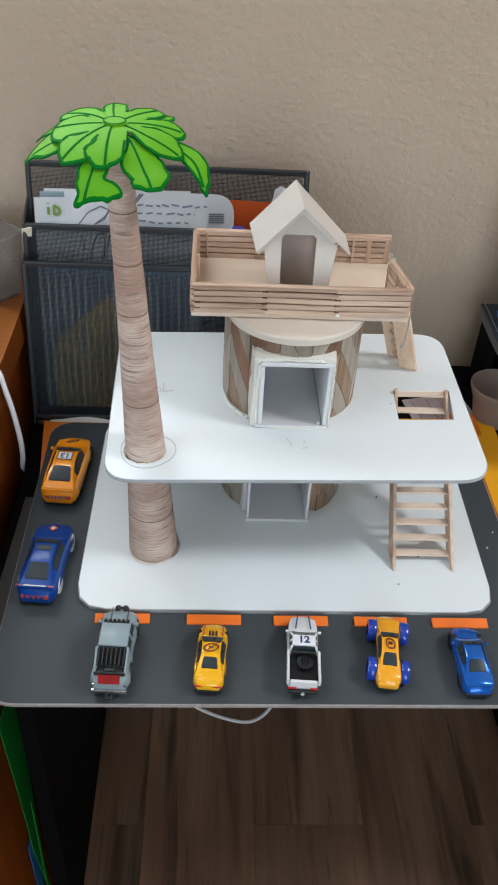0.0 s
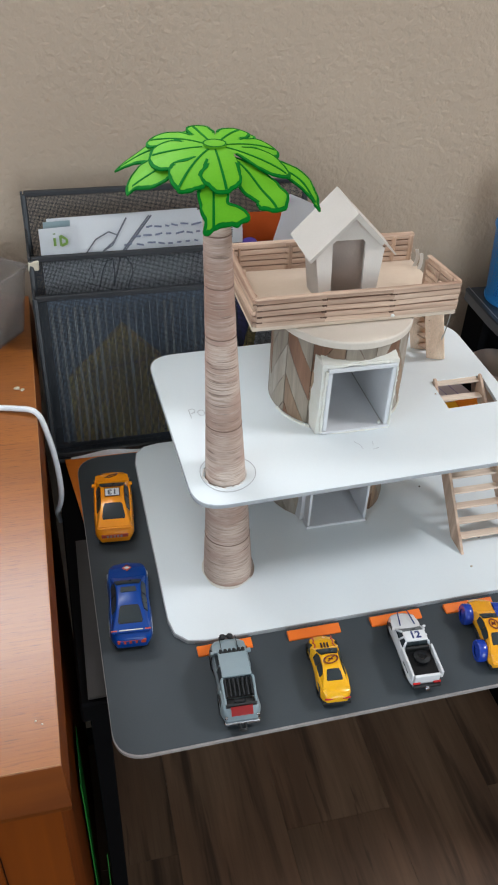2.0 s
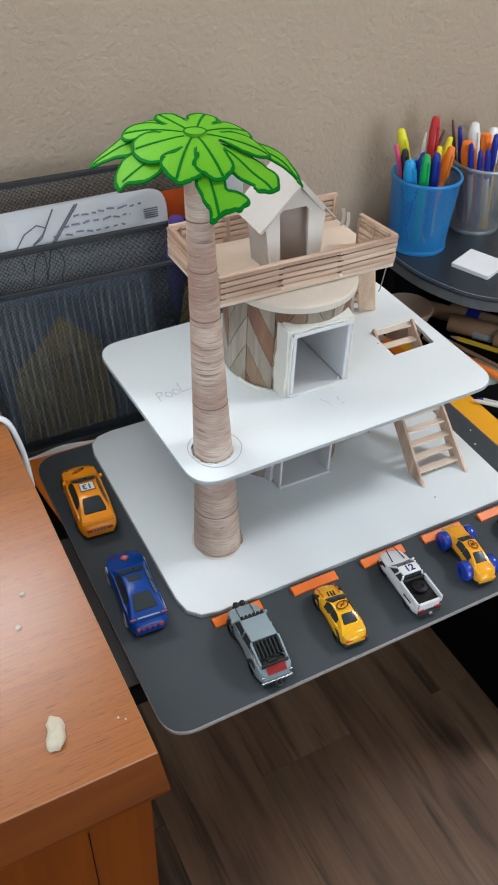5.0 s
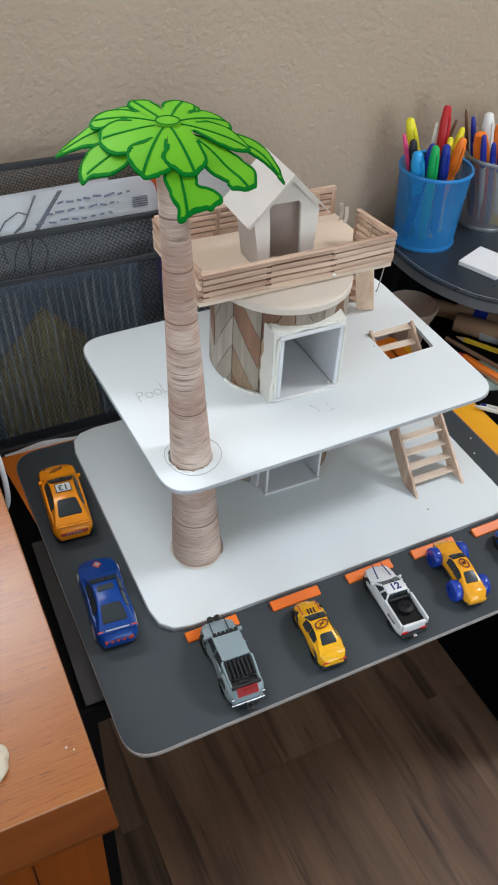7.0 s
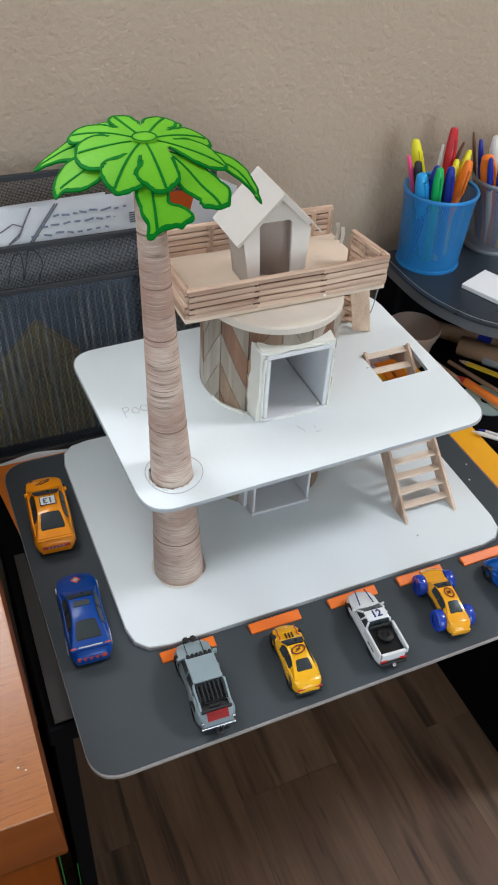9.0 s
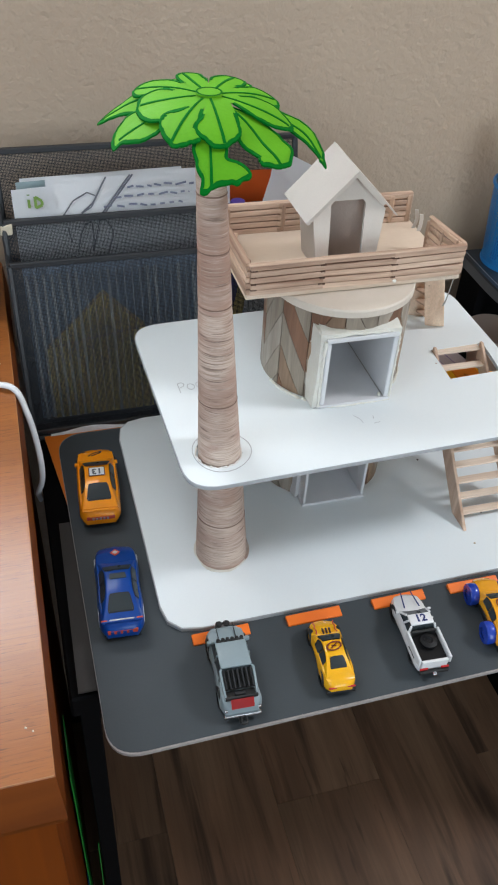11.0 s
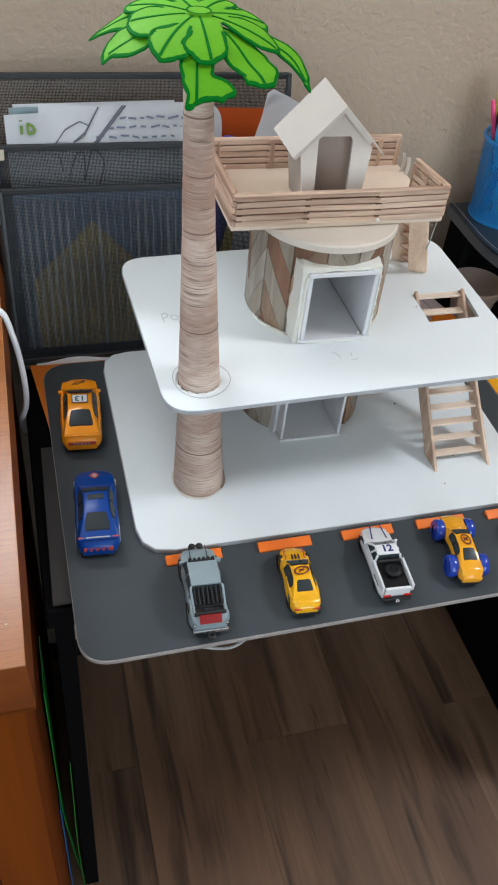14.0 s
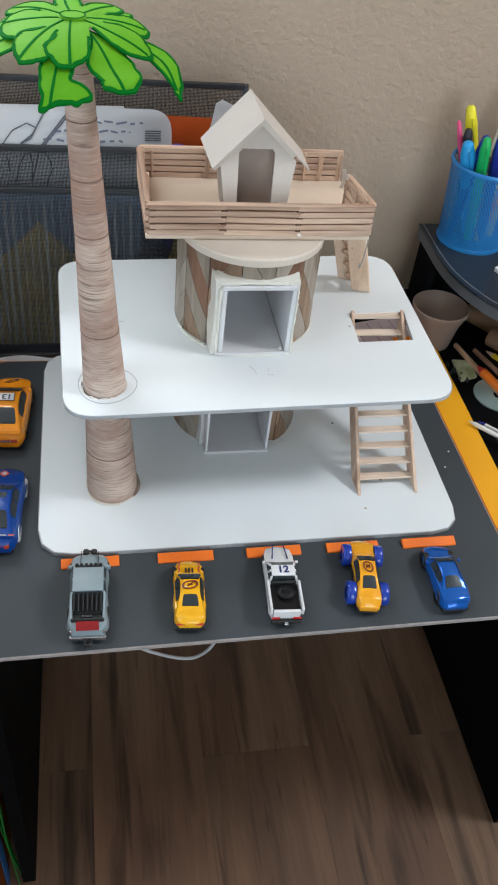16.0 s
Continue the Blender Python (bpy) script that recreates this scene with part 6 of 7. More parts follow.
sheet("white_sheet", 2.97, [(-0.25, 0.1), (0.55, 0.1), (0.72, 2.46), (0.50, 2.57), (0.345, 2.635), (0.285, 2.60), (0.24, 2.40), (0.165, 2.19)], PAPER, "white paper sheet leaning in the organizer")
accordion, acx = sheet("accordion_folder", 3.075, [(-2.25, 0.05), (-0.45, 0.05), (-0.45, 1.7), (-2.25, 1.72)], NAVY, "slate-blue accordion folder with pale pleats behind the mesh", "folder")
rng = random.Random(21)
for k in range(22):
    x = -2.20 + k * 0.079
    bright = k < 6 or rng.random() < 0.25
    bm = bmesh.new()
    beam(bm, (x - acx, 0.205 * 0.06 - 0.042, 0.10), (x - acx - 0.02, 0.205 * 1.6 - 0.042, 1.64), 0.030 if bright else 0.018, 0.012, up=(0, -1, 0.2))
    part("pleat", bm, PLEAT_PALE if bright else PLEAT, accordion)
env, ecx = sheet("manila_envelope", 3.055, [(-2.12, 0.05), (-1.05, 0.05), (-1.10, 1.0), (-1.50, 1.39), (-2.12, 0.82)], YELLOW_PAPER, "manila envelope with a pointed flap", "envelope")
ink(env, ecx, [((-2.10, 0.86), (-1.50, 1.37)), ((-1.50, 1.37), (-1.12, 0.99)), ((-2.11, 0.84), (-1.11, 0.97))], 0.012, "flap_seam", "darker folded flap seam", KRAFT)
sheet("manila_envelope", 3.055, [(-0.42, 0.05), (0.25, 0.05), (0.25, 1.25), (-0.05, 1.40)], YELLOW_PAPER, "manila envelope behind the mesh", "envelope")
for px, py, pz, lx in ((-0.08, 3.47, 2.17, 0.03), (-0.14, 3.40, 1.92, -0.02)):
    mk = thing("marker_pen", spot(px, py, pz - 1.6), "purple marker pen standing in the organizer", "pen")
    part("barrel", loft([ring(0.075, 0, 16), ring(0.075, 1.1, 16)]), PURPLE, mk, smooth=True)
    part("cap", loft([ring(0.085, 1.1, 16), ring(0.09, 1.15, 16), ring(0.09, 1.55, 16), ring(0.07, 1.6, 16)]), PURPLE, mk, smooth=True)

# ---- wooden cabinet ----
cab = thing("wooden_cabinet", spot(-5.5, 1.2, -7.63), "orange-brown wooden cabinet with an overhanging worn top", "cabinet")
CT = 1.21


def cp(name, bm, mat, label="", parent=None):
    return part(name, shifted(bm, -5.5, 1.2, -7.63), mat, parent or cab, label)


bm = bmesh.new()
prof = [(0, CT, 0), (0.006, CT - 0.012, 0.006), (0.035, CT - 0.30, 0.115), (0.025, CT - 0.35, 0.11), (-0.02, CT - 0.38, 0.06)]
rows = [[bm.verts.new(p) for p in ((-2.465 + o, 4.42, z), (-2.465 + o, -1.60 - f, z), (-9.0, -1.60 - f, z), (-9.0, 4.42, z))] for o, z, f in prof]
band = bmesh.new()
lower = [[band.verts.new(v.co) for v in r] for r in rows[1:]]
for target, rr in ((bm, rows[:2]), (band, lower)):
    for a, b in zip(rr, rr[1:]):
        for i in range(4):
            j = (i + 1) % 4
            target.faces.new((a[i], a[j], b[j], b[i]))
bm.faces.new(rows[0])
bm.faces.new(rows[1])
for r in rows[2:]:
    for v in r:
        bm.verts.remove(v)
band.faces.new(lower[-1])
board = cp("top_board", bm, DESK_WOOD, "orange-brown veneered top with worn edge")
cp("edge_band", band, DESK_EDGE, "reddish-brown sloping edge band with shade put into its colour", board)
cp("carcass", box(-8.9, -2.52, -1.56, 4.40, -7.63, CT - 0.381), DESK_SIDE, "reddish-brown side with shade put into its colour")
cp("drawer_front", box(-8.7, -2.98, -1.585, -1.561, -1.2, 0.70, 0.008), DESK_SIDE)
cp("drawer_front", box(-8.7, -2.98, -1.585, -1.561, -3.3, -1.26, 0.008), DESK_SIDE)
cp("panel_gap", box(-2.975, -2.969, -1.566, -1.559, -7.6, 0.50), BLACK, "dark gap beside the drawers")
cp("edge_wear", tube([(-2.465, 3.0, CT - 0.003), (-2.462, 1.0, CT - 0.003), (-2.465, -1.59, CT - 0.003)], 0.0035, 5), WORN, "pale worn edge line")
cp("edge_wear", tube([(-2.468, -1.60, CT - 0.003), (-4.0, -1.60, CT - 0.003), (-6.0, -1.60, CT - 0.003)], 0.0035, 5), WORN, "pale worn edge line")

# things on the cabinet
bm = bmesh.new()
bmesh.ops.create_icosphere(bm, subdivisions=3, radius=1.0)
for v in bm.verts:
    v.co = Vector((v.co.x * 0.070 * (1 - 0.3 * math.exp(-(v.co.y * 3) ** 2)), v.co.y * 0.13, max(v.co.z, -0.3) * 0.036 * (0.55 + 0.9 * abs(v.co.x))))
wobble(wobble(bm, 0.026, 14.0, 4), 0.009, 40.0, 6)
solo("putty_lump", bm, PUTTY, spot(-3.00, -1.20, CT + 0.012, -14), "small cream lump of dried putty on the wood", "putty", smooth=True)
for i, (x, y, r) in enumerate(((-2.984, -0.288, 0.026), (-2.875, 0.0, 0.021), (-2.63, 2.52, 0.03), (-2.58, 2.49, 0.022), (-2.60, -1.27, 0.008), (-2.56, -1.30, 0.007))):
    bm = bmesh.new()
    bmesh.ops.create_icosphere(bm, subdivisions=2, radius=r)
    for v in bm.verts:
        v.co.z *= 0.4
    wobble(bm, r * 0.4, 30, i)
    solo("crumb", bm, PUTTY, spot(x, y, CT + r * 0.3), "small pale crumb on the wooden top", "crumb", "crumbs on the cabinet", smooth=True)
cable = tube(curve([(-4.2, 2.0, CT + 0.03), (-3.5, 2.12, CT + 0.03), (-2.98, 2.19, CT + 0.035), (-2.65, 2.13, CT + 0.045), (-2.46, 2.04, CT + 0.03), (-2.385, 1.98, CT - 0.2), (-2.345, 1.99, 0.7), (-2.33, 2.02, 0.35), (-2.345, 2.06, 0.10), (-2.40, 2.20, -0.18), (-2.415, 2.6, -0.6), (-2.42, 3.3, -1.35)], 7), 0.028, 10)
solo("power_cable", shifted(cable, -2.6, 2, CT), CABLE, spot(-2.6, 2, CT), "white cable hanging over the cabinet edge", "cable", smooth=True)

# clear storage bin with a tin in it
bin_ = thing("storage_bin", spot(-3.15, 3.35, CT), "clear plastic storage bin with odds and ends", "storage bin")
ax = Vector((0.61, 0.79, 0))
ay = Vector((-0.79, 0.61, 0))


def bin_pt(u, v, z):
    return ax * u + ay * v + Vector((0, 0, z))


bm = bmesh.new()
loops = []
for z, e in ((0.0, 0.0), (0.72, 0.07), (0.74, 0.10), (0.74, 0.055), (0.02, -0.02)):
    loops.append([bm.verts.new(bin_pt(su * (0.55 + e) + 0.05, sv * (0.42 + e) + 0.10, z)) for su, sv in ((-1, -1), (1, -1), (1, 1), (-1, 1))])
for a, b in zip(loops, loops[1:]):
    for i in range(4):
        bm.faces.new((a[i], a[(i + 1) % 4], b[(i + 1) % 4], b[i]))
bm.faces.new(loops[0])
bm.faces.new(loops[-1])
part("bin_shell", bm, CLEAR_GREY, bin_, "clear greyish plastic shell")
rim = [bin_pt(su * 0.645 + 0.05, sv * 0.515 + 0.10, 0.745) for su, sv in ((-1, -1), (1, -1), (1, 1), (-1, 1), (-1, -1))]
part("bin_rim", tube(rim, 0.028, 8), CLEAR_GREY, bin_, "rolled plastic rim")
tin = thing("tin_can", spot(-3.27, 3.42, CT + 0.03, 0, 60, 20), "ribbed silver tin can lying in the bin", "tin")
part("can_body", loft([ring(0.26, 0, 28), ring(0.275, 0.02, 28), ring(0.26, 0.04, 28), ring(0.26, 0.5, 28), ring(0.275, 0.53, 28), ring(0.24, 0.54, 28), ring(0.24, 0.51, 28)]), CHROME, tin, smooth=True)
for r in (0.20, 0.15, 0.10):
    part("lid_ring", shifted(flat_ring(r - 0.018, r, 0.0, 0, 0, 28), 0, 0, -0.515), CAR_WHITE, tin)
for i, (u, v, sx, sy, sz, mt, lb) in enumerate(((-0.2, -0.15, 0.14, 0.10, 0.12, STRIP, "small orange plastic piece"), (0.12, -0.18, 0.12, 0.07, 0.16, PAPER, "crumpled white paper piece"), (0.35, 0.0, 0.10, 0.10, 0.1, GREY_BLUE, "grey-blue plastic piece"), (-0.36, 0.05, 0.09, 0.09, 0.12, PAPER, "crumpled white paper piece"))):
    p = bin_pt(u + 0.05, v + 0.10, 0)
    solo("plastic_scrap" if mt is not PAPER else "paper_scrap", wobble(box(-sx, sx, -sy, sy, 0, sz, 0.02), 0.03, 7, i), mt, spot(-3.15 + p.x, 3.35 + p.y, CT + 0.03, 40 * i), lb + " in the bin", "scrap")

# ---- cups, pens and clutter at the desk's right end ----
def wire_cup(x, y, z, r0, r1, h, mat, label, w=0.0068):
    cup = thing("pen_cup", spot(x, y, z), label, "pen cup", "pen cups on the shelf")
    part("rim", loft([ring(r1 - 0.012, h - 0.02, 40), ring(r1 + 0.018, h - 0.012, 40), ring(r1 + 0.022, h + 0.01, 40), ring(r1 + 0.01, h + 0.03, 40), ring(r1 - 0.012, h + 0.02, 40), ring(r1 - 0.016, h, 40)], False), mat, cup, smooth=True)
    part("base", loft([ring(r0 + 0.012, 0.0, 40), ring(r0 + 0.018, 0.02, 40), ring(r0 + 0.012, 0.05, 40)]), mat, cup, smooth=True)
    vs, fs = [], []
    n = 84

    def P(a, t, dr=0.0):
        r = r0 + (r1 - r0) * t + dr
        return Vector((r * math.cos(a), r * math.sin(a), 0.03 + (h - 0.04) * t))
    for sgn in (-1, 1):
        for k in range(n):
            a0 = 2 * math.pi * k / n
            turn = sgn * 1.05
            prev = None
            for i in range(13):
                t = i / 12
                a = a0 + turn * t
                tan = Vector((-math.sin(a), math.cos(a), 0)) * w
                p = P(a, t, 0.001 * sgn)
                vs.extend([p - tan, p + tan])
                if i:
                    j = len(vs)
                    fs.append((j - 4, j - 3, j - 1, j - 2))
    me = bpy.data.meshes.new("cup_mesh")
    me.from_pydata([(v * U)[:] for v in vs], [], fs)
    me.materials.append(mat)
    tagged(part("cup_mesh", me, mat, cup), kind="stuff")
    return cup


CX, CY = 3.46, 3.69
wire_cup(CX, CY, SH, 0.378, 0.435, 0.94, CUP_BLUE, "blue wire mesh cup full of markers")
CX2, CY2 = 4.52, 3.82
wire_cup(CX2, CY2, SH, 0.34, 0.42, 0.90, CUP_SILVER, "silver wire mesh cup full of pens", 0.0052)


def plastic(name, c):
    return material(name, c, 0.35, dark=tuple(v * 0.8 for v in c), scale=60, amount=0.4, bump=0.02)


DOWEL_WOOD = grain("tan_dowel_wood", (0.46, 0.29, 0.18), (0.30, 0.18, 0.11), "Y", 90, 4, 0.6, 0, 0.14)
KRAFT_WOOD = grain("brown_stick_wood", (0.34, 0.20, 0.12), (0.20, 0.11, 0.06), "Y", 90, 4, 0.6, 0, 0.14)
PEN = {k: plastic(k + "_pen_plastic", c) for k, c in {
    "yellow": (0.78, 0.70, 0.02), "pink": (0.75, 0.08, 0.22), "black": (0.02, 0.02, 0.025), "sky": (0.03, 0.32, 0.68), "navy": (0.015, 0.03, 0.30),
    "green": (0.02, 0.42, 0.10), "red": (0.48, 0.015, 0.02), "orange": (0.85, 0.20, 0.015), "white": (0.74, 0.72, 0.68), "brown": (0.16, 0.07, 0.04), "gold": (0.75, 0.50, 0.03)}.items()}


def pen(cx, cy, foot, tip, r, colour, tipcolour=None, kind="marker_pen", cap=0.35, taper=0.7, rest=SH):
    """A pen from its foot to its tip, standing in a cup."""
    a, b = Vector((foot[0], foot[1], rest + 0.05)), Vector(tip)
    m = thing(kind, spot(a.x, a.y, a.z), f"{colour} {kind.replace('_', ' ')} standing in the cup", "pen", "pens in the cups")
    d = b - a
    r *= 0.86
    part("barrel", tube([d * 0.0, d * 0.02, d * (0.98 - cap), d * (1 - cap)], [r * 0.8, r * 0.92, r * 0.92, r * 0.8], 12), PEN[tipcolour or colour], m, smooth=True)
    part("cap", tube([d * (1 - cap), d * (1.02 - cap), d * (1 - cap * 0.35), d * 0.985, d], [r, r * 1.05, r * 0.98, r * taper, r * taper * 0.6], 12), PEN[colour], m, smooth=True)
    if kind == "marker_pen":
        side = d.cross(Vector((0, 1, 0))).normalized() * r * 1.05
        bm = bmesh.new()
        beam(bm, d * (1.03 - cap) - side * 0.2 + Vector((0, -r * 1.1, 0)), d * (1 - cap * 0.2) + Vector((0, -r * 1.1, 0)), r * 0.5, r * 0.25, up=(0, -1, 0), bevel=0.004)
        part("clip", bm, PEN[colour], m)
    return m


for foot, tip, r, c, tc, kd in (
        ((3.55, 3.80), (3.16, 3.97, 2.50), 0.080, "yellow", None, "marker_pen"), ((3.42, 3.72), (3.00, 3.82, 2.39), 0.036, "pink", "sky", "pen"),
        ((3.32, 3.76), (3.12, 3.78, 2.32), 0.068, "black", None, "marker_pen"), ((3.44, 3.76), (3.05, 3.57, 2.26), 0.098, "sky", None, "marker_pen"),
        ((3.20, 3.72), (3.24, 3.55, 2.34), 0.070, "navy", None, "marker_pen"), ((3.40, 3.62), (3.20, 3.45, 2.36), 0.070, "green", None, "marker_pen"),
        ((3.55, 3.60), (3.36, 3.46, 2.35), 0.072, "navy", None, "marker_pen"), ((3.58, 3.75), (3.70, 3.99, 2.58), 0.078, "red", None, "marker_pen"),
        ((3.62, 3.78), (3.76, 3.66, 2.30), 0.080, "orange", None, "marker_pen"), ((3.70, 3.70), (3.68, 3.80, 2.27), 0.055, "yellow", "gold", "marker_pen"),
        ((3.70, 3.92), (3.92, 3.90, 2.32), 0.058, "yellow", "brown", "marker_pen"), ((3.50, 3.95), (3.61, 4.02, 2.38), 0.024, "white", "brown", "pencil"),
        ((3.45, 3.98), (3.93, 4.05, 2.36), 0.028, "brown", None, "pencil"), ((3.50, 3.58), (3.60, 3.72, 2.25), 0.045, "gold", None, "pen")):
    pen(CX, CY, foot, tip, r, c, tc, kd)
for foot, tip, r, c, tc, kd in (
        ((4.48, 3.75), (4.12, 3.80, 2.27), 0.115, "orange", "red", "marker_pen"), ((4.40, 3.98), (4.08, 4.10, 2.45), 0.026, "brown", None, "pencil"),
        ((4.40, 3.90), (4.13, 4.00, 2.39), 0.040, "navy", None, "pen"), ((4.45, 3.85), (4.37, 4.00, 2.41), 0.095, "white", "orange", "marker_pen"),
        ((4.60, 3.85), (4.57, 3.96, 2.26), 0.110, "orange", None, "marker_pen"), ((4.42, 3.76), (4.06, 3.66, 2.30), 0.045, "navy", "white", "pen"),
        ((4.45, 3.65), (4.15, 3.56, 2.23), 0.045, "navy", None, "pen"), ((4.55, 3.62), (4.23, 3.52, 2.25), 0.045, "navy", "white", "pen"),
        ((4.62, 3.75), (4.50, 3.70, 2.34), 0.055, "navy", None, "pen"), ((4.50, 3.6), (4.72, 4.0, 2.3), 0.10, "white", "gold", "marker_pen")):
    pen(CX2, CY2, foot, tip, r, c, tc, kd)

note = thing("note_pad", spot(3.83, 2.82, SH), "white square note pad lying on the black shelf", "note pad")
part("pad", box(-0.26, 0.26, -0.26, 0.26, 0.0, 0.05, 0.006), PAPER, note, m=at(0, 0, 0, 0, 0, 22))
part("top_sheet", box(-0.262, 0.258, -0.258, 0.262, 0.051, 0.056), PAPER, note, m=at(0, 0, 0, 0, 0, 22.6))

cupc = thing("plastic_cup", spot(3.12, 3.22, -0.11), "frosted clear plastic cup on the desk", "cup")
part("cup_wall", loft([ring(0.215, 0, 40), ring(0.22, 0.02, 40), ring(0.285, 0.37, 40), ring(0.305, 0.39, 40), ring(0.315, 0.45, 40), ring(0.335, 0.47, 40), ring(0.342, 0.52, 40), ring(0.33, 0.53, 40), ring(0.312, 0.47, 40), ring(0.272, 0.37, 40), ring(0.205, 0.025, 40)]), CLEAR, cupc, smooth=True)
part("residue", wobble(loft([ring(0.198, 0.03, 36), ring(0.225, 0.14, 36), ring(0.14, 0.16, 36), ring(0.05, 0.15, 36)]), 0.008, 9, 3), RESIDUE, cupc, "dark brown residue inside")

DT = -0.11


def lying(name, a, b, r, mat, label, category, tip=None, n=8, z=None):
    a, b = Vector((*a, 0)), Vector((*b, 0))
    zz = DT + r if z is None else z
    m = thing(name, spot(a.x, a.y, zz), label, category)
    d = b - a
    part("shaft", tube([d * 0, d * 0.01, d * 0.9, d * (1.0 if tip is None else 0.9)], [r * 0.9, r, r, r * 0.95], n), mat, m, smooth=n > 8)
    if tip is not None:
        part("point", tube([d * 0.9, d * 1.0], [r * 0.95, r * 0.25], n), tip, m)
    return m


lying("craft_stick", (3.74, 1.45), (3.39, 3.09), 0.033, DOWEL_WOOD, "bare wooden craft dowel on the desk", "stick")
lying("craft_stick", (3.98, 1.70), (3.60, 2.98), 0.030, KRAFT_WOOD, "dark-stained wooden craft stick on the desk", "stick")
lying("marker_pen", (3.80, 1.45), (3.50, 2.62), 0.055, PEN["orange"], "orange marker pen lying on the desk", "pen", PEN["red"], 12)
lying("pencil", (4.35, 2.0), (3.74, 2.95), 0.035, PEN["gold"], "yellow hexagonal pencil lying on the desk", "pencil", PALE_WOOD, 6)
lying("pen", (3.55, 1.02), (3.00, 1.61), 0.025, PEN["white"], "white pen lying across the amber card", "pen", PEN["white"], 10, -0.044 + 0.04)
lying("pen", (3.72, 1.10), (3.17, 1.69), 0.020, PEN["white"], "slim white pen lying on the desk", "pen", PEN["navy"], 10)
lying("pen", (3.62, 0.90), (3.20, 1.33), 0.024, PEN["sky"], "light blue pen lying across the amber card", "pen", PEN["black"], 10, -0.044 + 0.04)
gl = thing("glue_bottle", spot(3.98, 3.35, DT + 0.11), "brown bottle with a blue cap lying on the desk", "bottle")
part("bottle", tube([(-0.30, 0.42, 0), (-0.24, 0.34, 0), (0.10, -0.12, 0), (0.14, -0.18, 0)], [0.05, 0.11, 0.11, 0.07], 14), KRAFT, gl, "brown barrel", smooth=True)
part("cap", tube([(0.14, -0.18, 0), (0.16, -0.20, 0), (0.30, -0.38, 0), (0.31, -0.40, 0)], [0.09, 0.105, 0.10, 0.07], 14), PEN["navy"], gl, "blue cap", smooth=True)
for i, (x, y, w, h, rz, mt, lb) in enumerate(((4.15, 2.75, 0.5, 0.13, -52, KRAFT, "brown kraft paper roll"), (4.35, 2.45, 0.5, 0.10, -50, FOAM_EDGE, "grey rolled paper"), (4.25, 3.05, 0.4, 0.12, -55, KRAFT, "brown kraft paper roll"), (4.5, 2.2, 0.5, 0.12, -48, KRAFT, "brown kraft paper roll"))):
    d = Vector((math.cos(math.radians(rz)), math.sin(math.radians(rz)), 0)) * w
    rl = thing("paper_roll", spot(x, y, DT + h, 0), lb + " lying on the desk", "paper roll")
    part("roll", tube([d * -1, d * -0.97, d * 0.97, d], [h * 0.9, h, h, h * 0.9], 14), mt, rl, smooth=True)
    if i == 2:
        part("tape_band", tube([d * -0.35, d * 0.1], [h * 1.02, h * 1.02], 14), PEN["navy"], rl, "blue tape band", smooth=True)
    part("roll_core", tube([d * 0.999, d * 1.004], [h * 0.55, h * 0.5], 12), BLACK, rl)
disc_ = thing("compact_disc", spot(3.60, 2.14, DT), "shiny disc lying among small parts on the desk", "disc")
part("disc_plate", loft([ring(0.30, 0.0, 40), ring(0.30, 0.014, 40), ring(0.07, 0.014, 40), ring(0.07, 0.0, 40)], False), DISC_SHINE, disc_, smooth=False)
part("disc_hub", loft([ring(0.07, 0.002, 24), ring(0.07, 0.018, 24), ring(0.03, 0.018, 24)]), BLACK, disc_)
bag = wobble(slab([(3.25, 2.80), (3.47, 2.79), (3.44, 2.47), (3.22, 2.40)], 0, 0.03), 0.01, 5, 1)
solo("parts_bag", shifted(bag, 3.35, 2.68), OLIVE_PRINT, spot(3.35, 2.68, DT), "small printed packet with a green label", "packet")
for i, (x, y, s, mt) in enumerate(((3.20, 2.60, 0.035, METAL_BLACK), (3.26, 2.52, 0.03, CHROME), (3.16, 2.72, 0.03, METAL_BLACK), (3.30, 2.42, 0.03, METAL_BLACK), (3.22, 2.44, 0.025, CHROME), (3.14, 2.56, 0.025, METAL_BLACK))):
    bm = loft([ring(s, 0, 6), ring(s, s * 0.8, 6), ring(s * 0.5, s * 0.8, 6), ring(s * 0.5, s * 1.6, 6)])
    solo("small_screw", bm, mt, spot(x, y, DT, 20 * i), "tiny metal screw lying on the desk", "screw", "screws on the desk")
PURPLE_PRINT = material("faint_purple_print", (0.33, 0.22, 0.36), 0.6, scale=80, amount=0.4, bump=0)
scr = thing("paper_note", spot(2.52, 3.42, -0.11, 12), "pinkish printed paper slip lying on the desk", "paper")
part("slip", slab([(-0.42, -0.26), (0.40, -0.24), (0.38, 0.26), (-0.40, 0.24)], 0.0, 0.01), PINK_PAPER, scr)
for k, (x, w) in enumerate(((-0.30, 0.008), (-0.10, 0.012), (0.06, 0.008), (0.21, 0.012))):
    part("printed_line", box(x, x + w, -0.2, 0.2, 0.0105, 0.013), PURPLE_PRINT, scr)

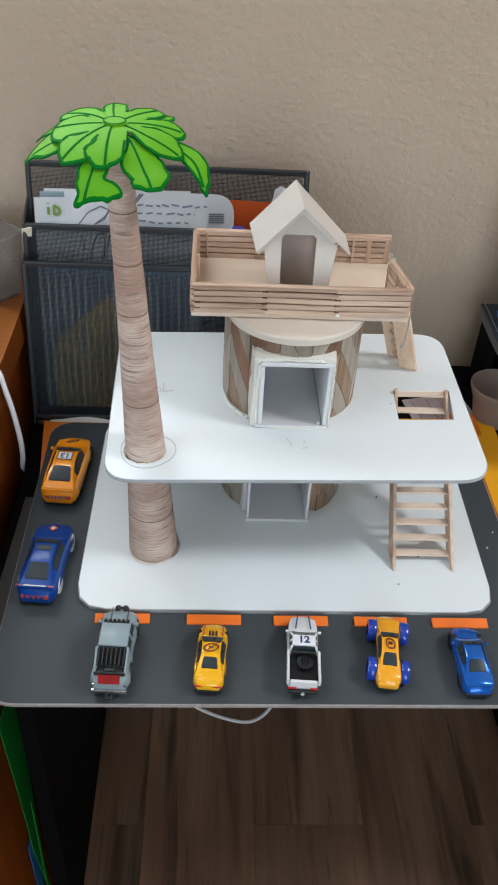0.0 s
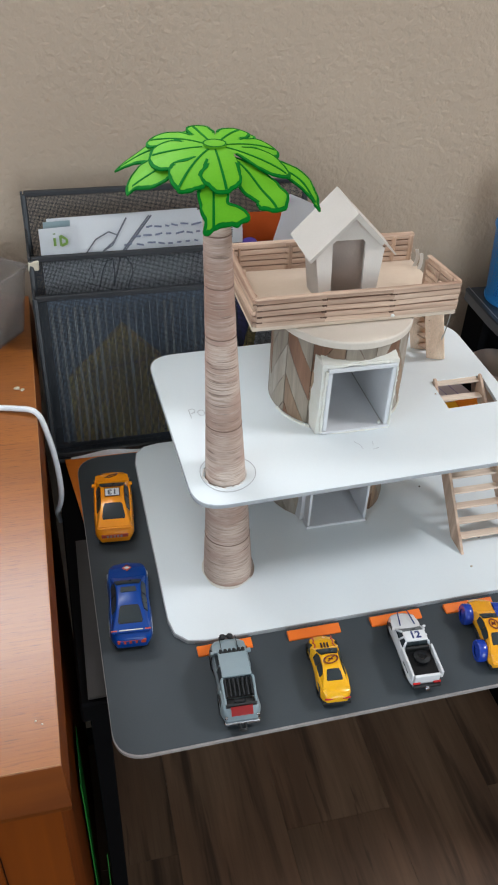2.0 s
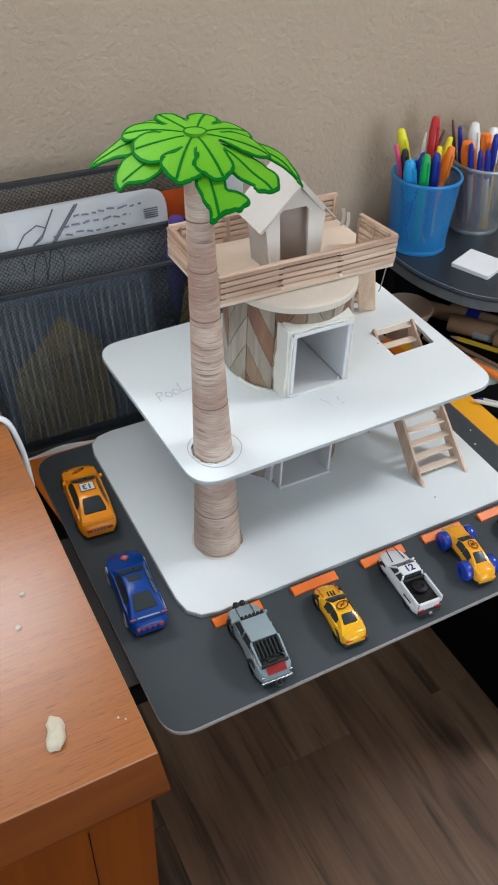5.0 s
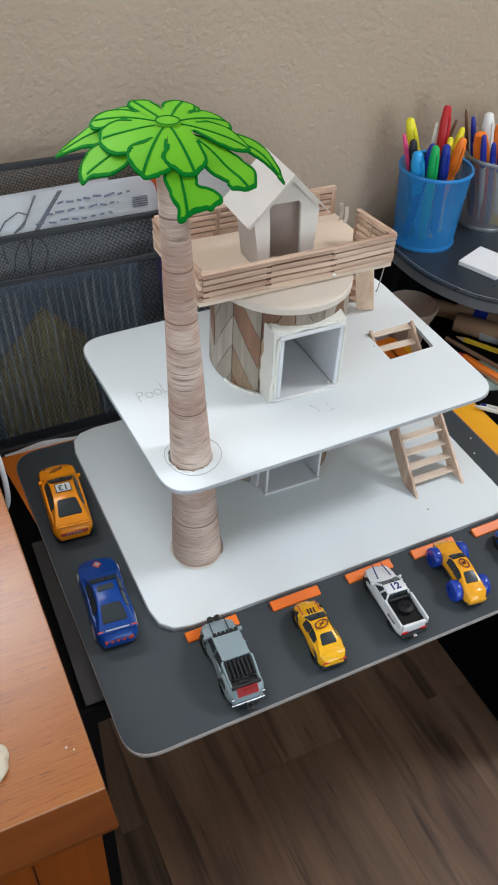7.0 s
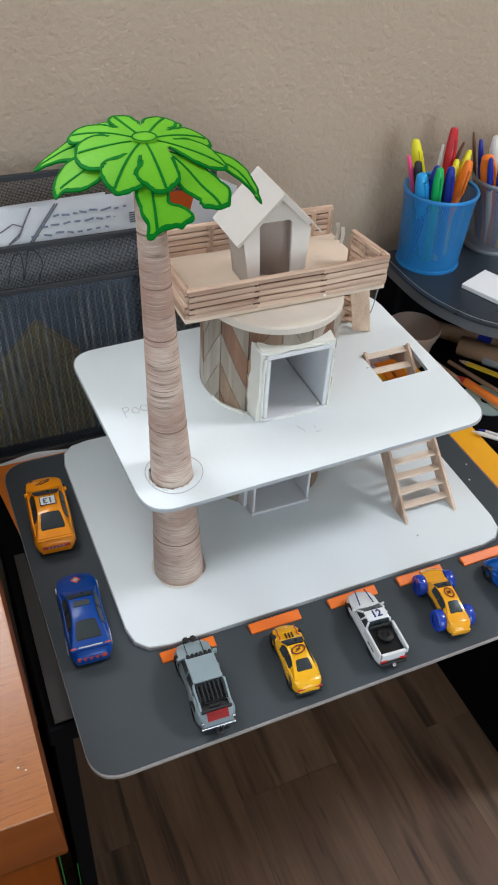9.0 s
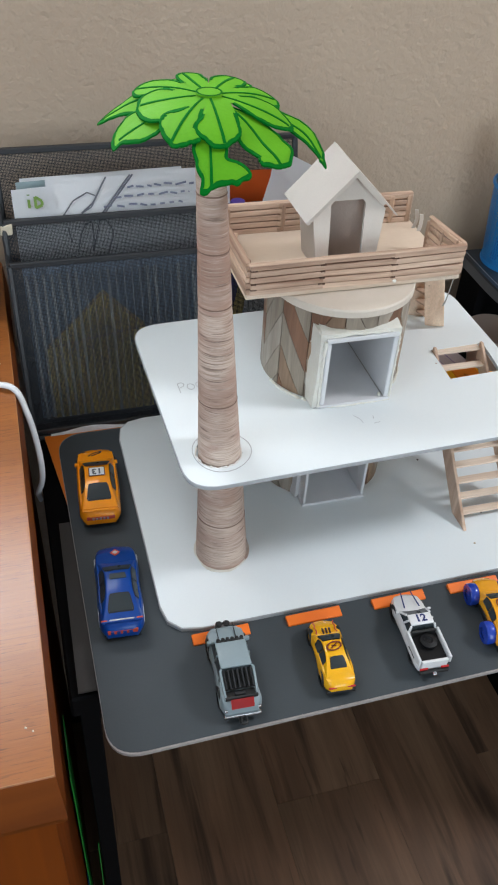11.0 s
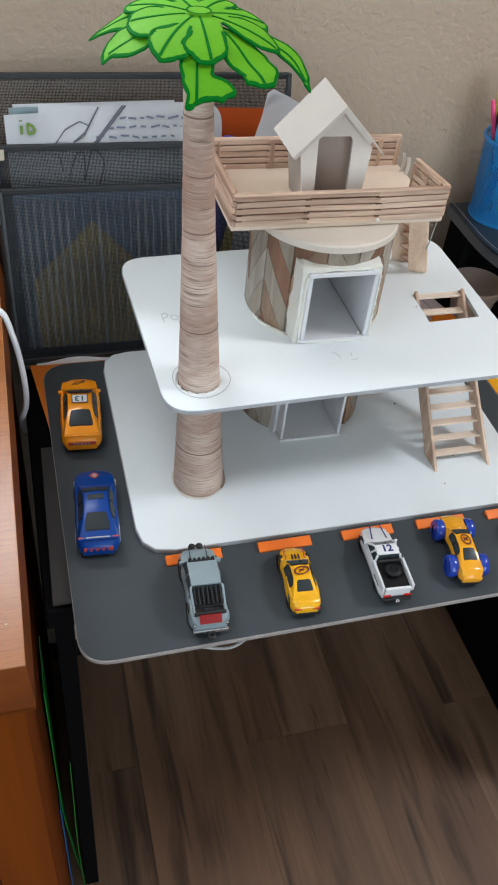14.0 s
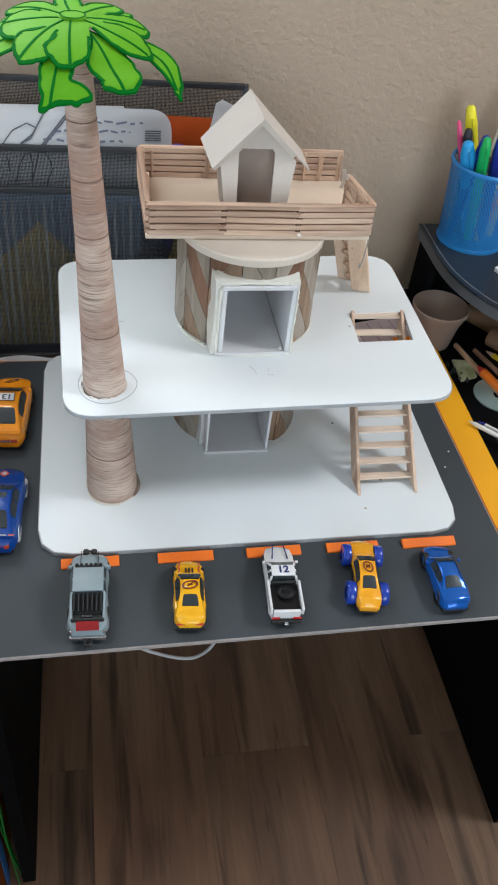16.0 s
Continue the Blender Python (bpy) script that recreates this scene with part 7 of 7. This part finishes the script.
# ---- cables and strap below ----
solo("hanging_cable", shifted(tube(curve([(-2.0, 2.8, -0.37), (-1.95, 2.8, -2.2), (-1.55, 2.8, -4.3), (-0.62, 2.8, -5.5), (-0.22, 2.8, -5.88), (0.30, 2.8, -6.12), (0.60, 2.8, -5.98), (0.80, 2.8, -5.5), (0.93, 2.8, -4.6), (1.05, 2.8, -2.5), (1.08, 2.8, -0.37)], 7), 0.028, 8), -0.5, 2.8, -0.37), CABLE, spot(-0.5, 2.8, -0.37), "thin white cable looping under the desk", "cable", smooth=True)
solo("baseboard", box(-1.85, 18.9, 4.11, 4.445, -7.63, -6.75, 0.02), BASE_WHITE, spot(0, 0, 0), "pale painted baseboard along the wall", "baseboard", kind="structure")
bm = bmesh.new()
rows = []
for x, y0, y1, z in ((-2.489, 0.10, 0.78, -2.0), (-2.488, 0.13, 0.75, -2.6), (-2.492, 0.18, 0.70, -3.4), (-2.495, 0.22, 0.60, -4.3), (-2.49, 0.21, 0.52, -5.0), (-2.475, 0.25, 0.42, -5.5), (-2.445, 0.28, 0.36, -6.1), (-2.415, 0.26, 0.38, -6.6), (-2.375, 0.27, 0.36, -7.1), (-2.33, 0.29, 0.33, -7.6)):
    rows.append([bm.verts.new((x + dx, y, z)) for dx, y in ((0, y0), (0.012, y0), (0.012, y1), (0, y1))])
for p, q in zip(rows, rows[1:]):
    for k in range(4):
        bm.faces.new((p[k], p[(k + 1) % 4], q[(k + 1) % 4], q[k]))
bm.faces.new(rows[0])
bm.faces.new(rows[-1])
solo("green_strap", shifted(bm, -2.44, 0.3, -7.62), GREEN_RIBBON, spot(-2.44, 0.3, -7.62), "bright green strap hanging between desk and cabinet", "strap")
bm = bmesh.new()
rows = []
for x, y0, y1, z in ((-2.325, 0.075, 0.09, -3.5), (-2.335, 0.06, 0.12, -4.4), (-2.35, 0.05, 0.12, -5.2), (-2.355, 0.06, 0.09, -5.9), (-2.345, 0.08, 0.11, -6.8), (-2.33, 0.09, 0.11, -7.62)):
    rows.append([bm.verts.new((x + dx, y, z)) for dx, y in ((0, y0), (0.010, y0), (0.010, y1), (0, y1))])
for p, q in zip(rows, rows[1:]):
    for k in range(4):
        bm.faces.new((p[k], p[(k + 1) % 4], q[(k + 1) % 4], q[k]))
bm.faces.new(rows[0])
bm.faces.new(rows[-1])
solo("green_strap", shifted(bm, -2.34, 0.09, -7.62), GREEN_RIBBON, spot(-2.34, 0.09, -7.62), "narrow green strap standing by the desk panel", "strap")
BLUE_TAPE = material("blue_plastic_strip", (0.03, 0.12, 0.32), 0.4, scale=40, amount=0.4)
solo("blue_strip", shifted(box(-2.51, -2.497, 0.12, 0.34, -7.62, -4.75, 0.003), -2.5, 0.2, -7.62), BLUE_TAPE, spot(-2.5, 0.2, -7.62), "narrow blue plastic strip standing against the cabinet", "strip")

# ---- floor planks ----
rng = random.Random(9)
PW, PL = 1.83, 12.2
x = 0.56 - PW * 10
row = 0
while x < 18.5:
    y = 1.84 - PL * 3 + (0 if row % 2 == 0 else PL / 2 + rng.uniform(-1, 1))
    while y < 4.5:
        y0, y1 = max(y, -27.9), min(y + PL, 4.10)
        if y1 - y0 > 0.3:
            bm = box(-PW / 2 + 0.002, PW / 2 - 0.002, -(y1 - y0) / 2 + 0.002, (y1 - y0) / 2 - 0.002, -0.058, rng.uniform(-0.004, 0.0))
            p = part("plank", bm, PLANK, floor_ob)
            p.matrix_basis = pose((x + PW / 2) * U, (y0 + y1) / 2 * U, 0.0)
        y += PL
    x += PW
    row += 1
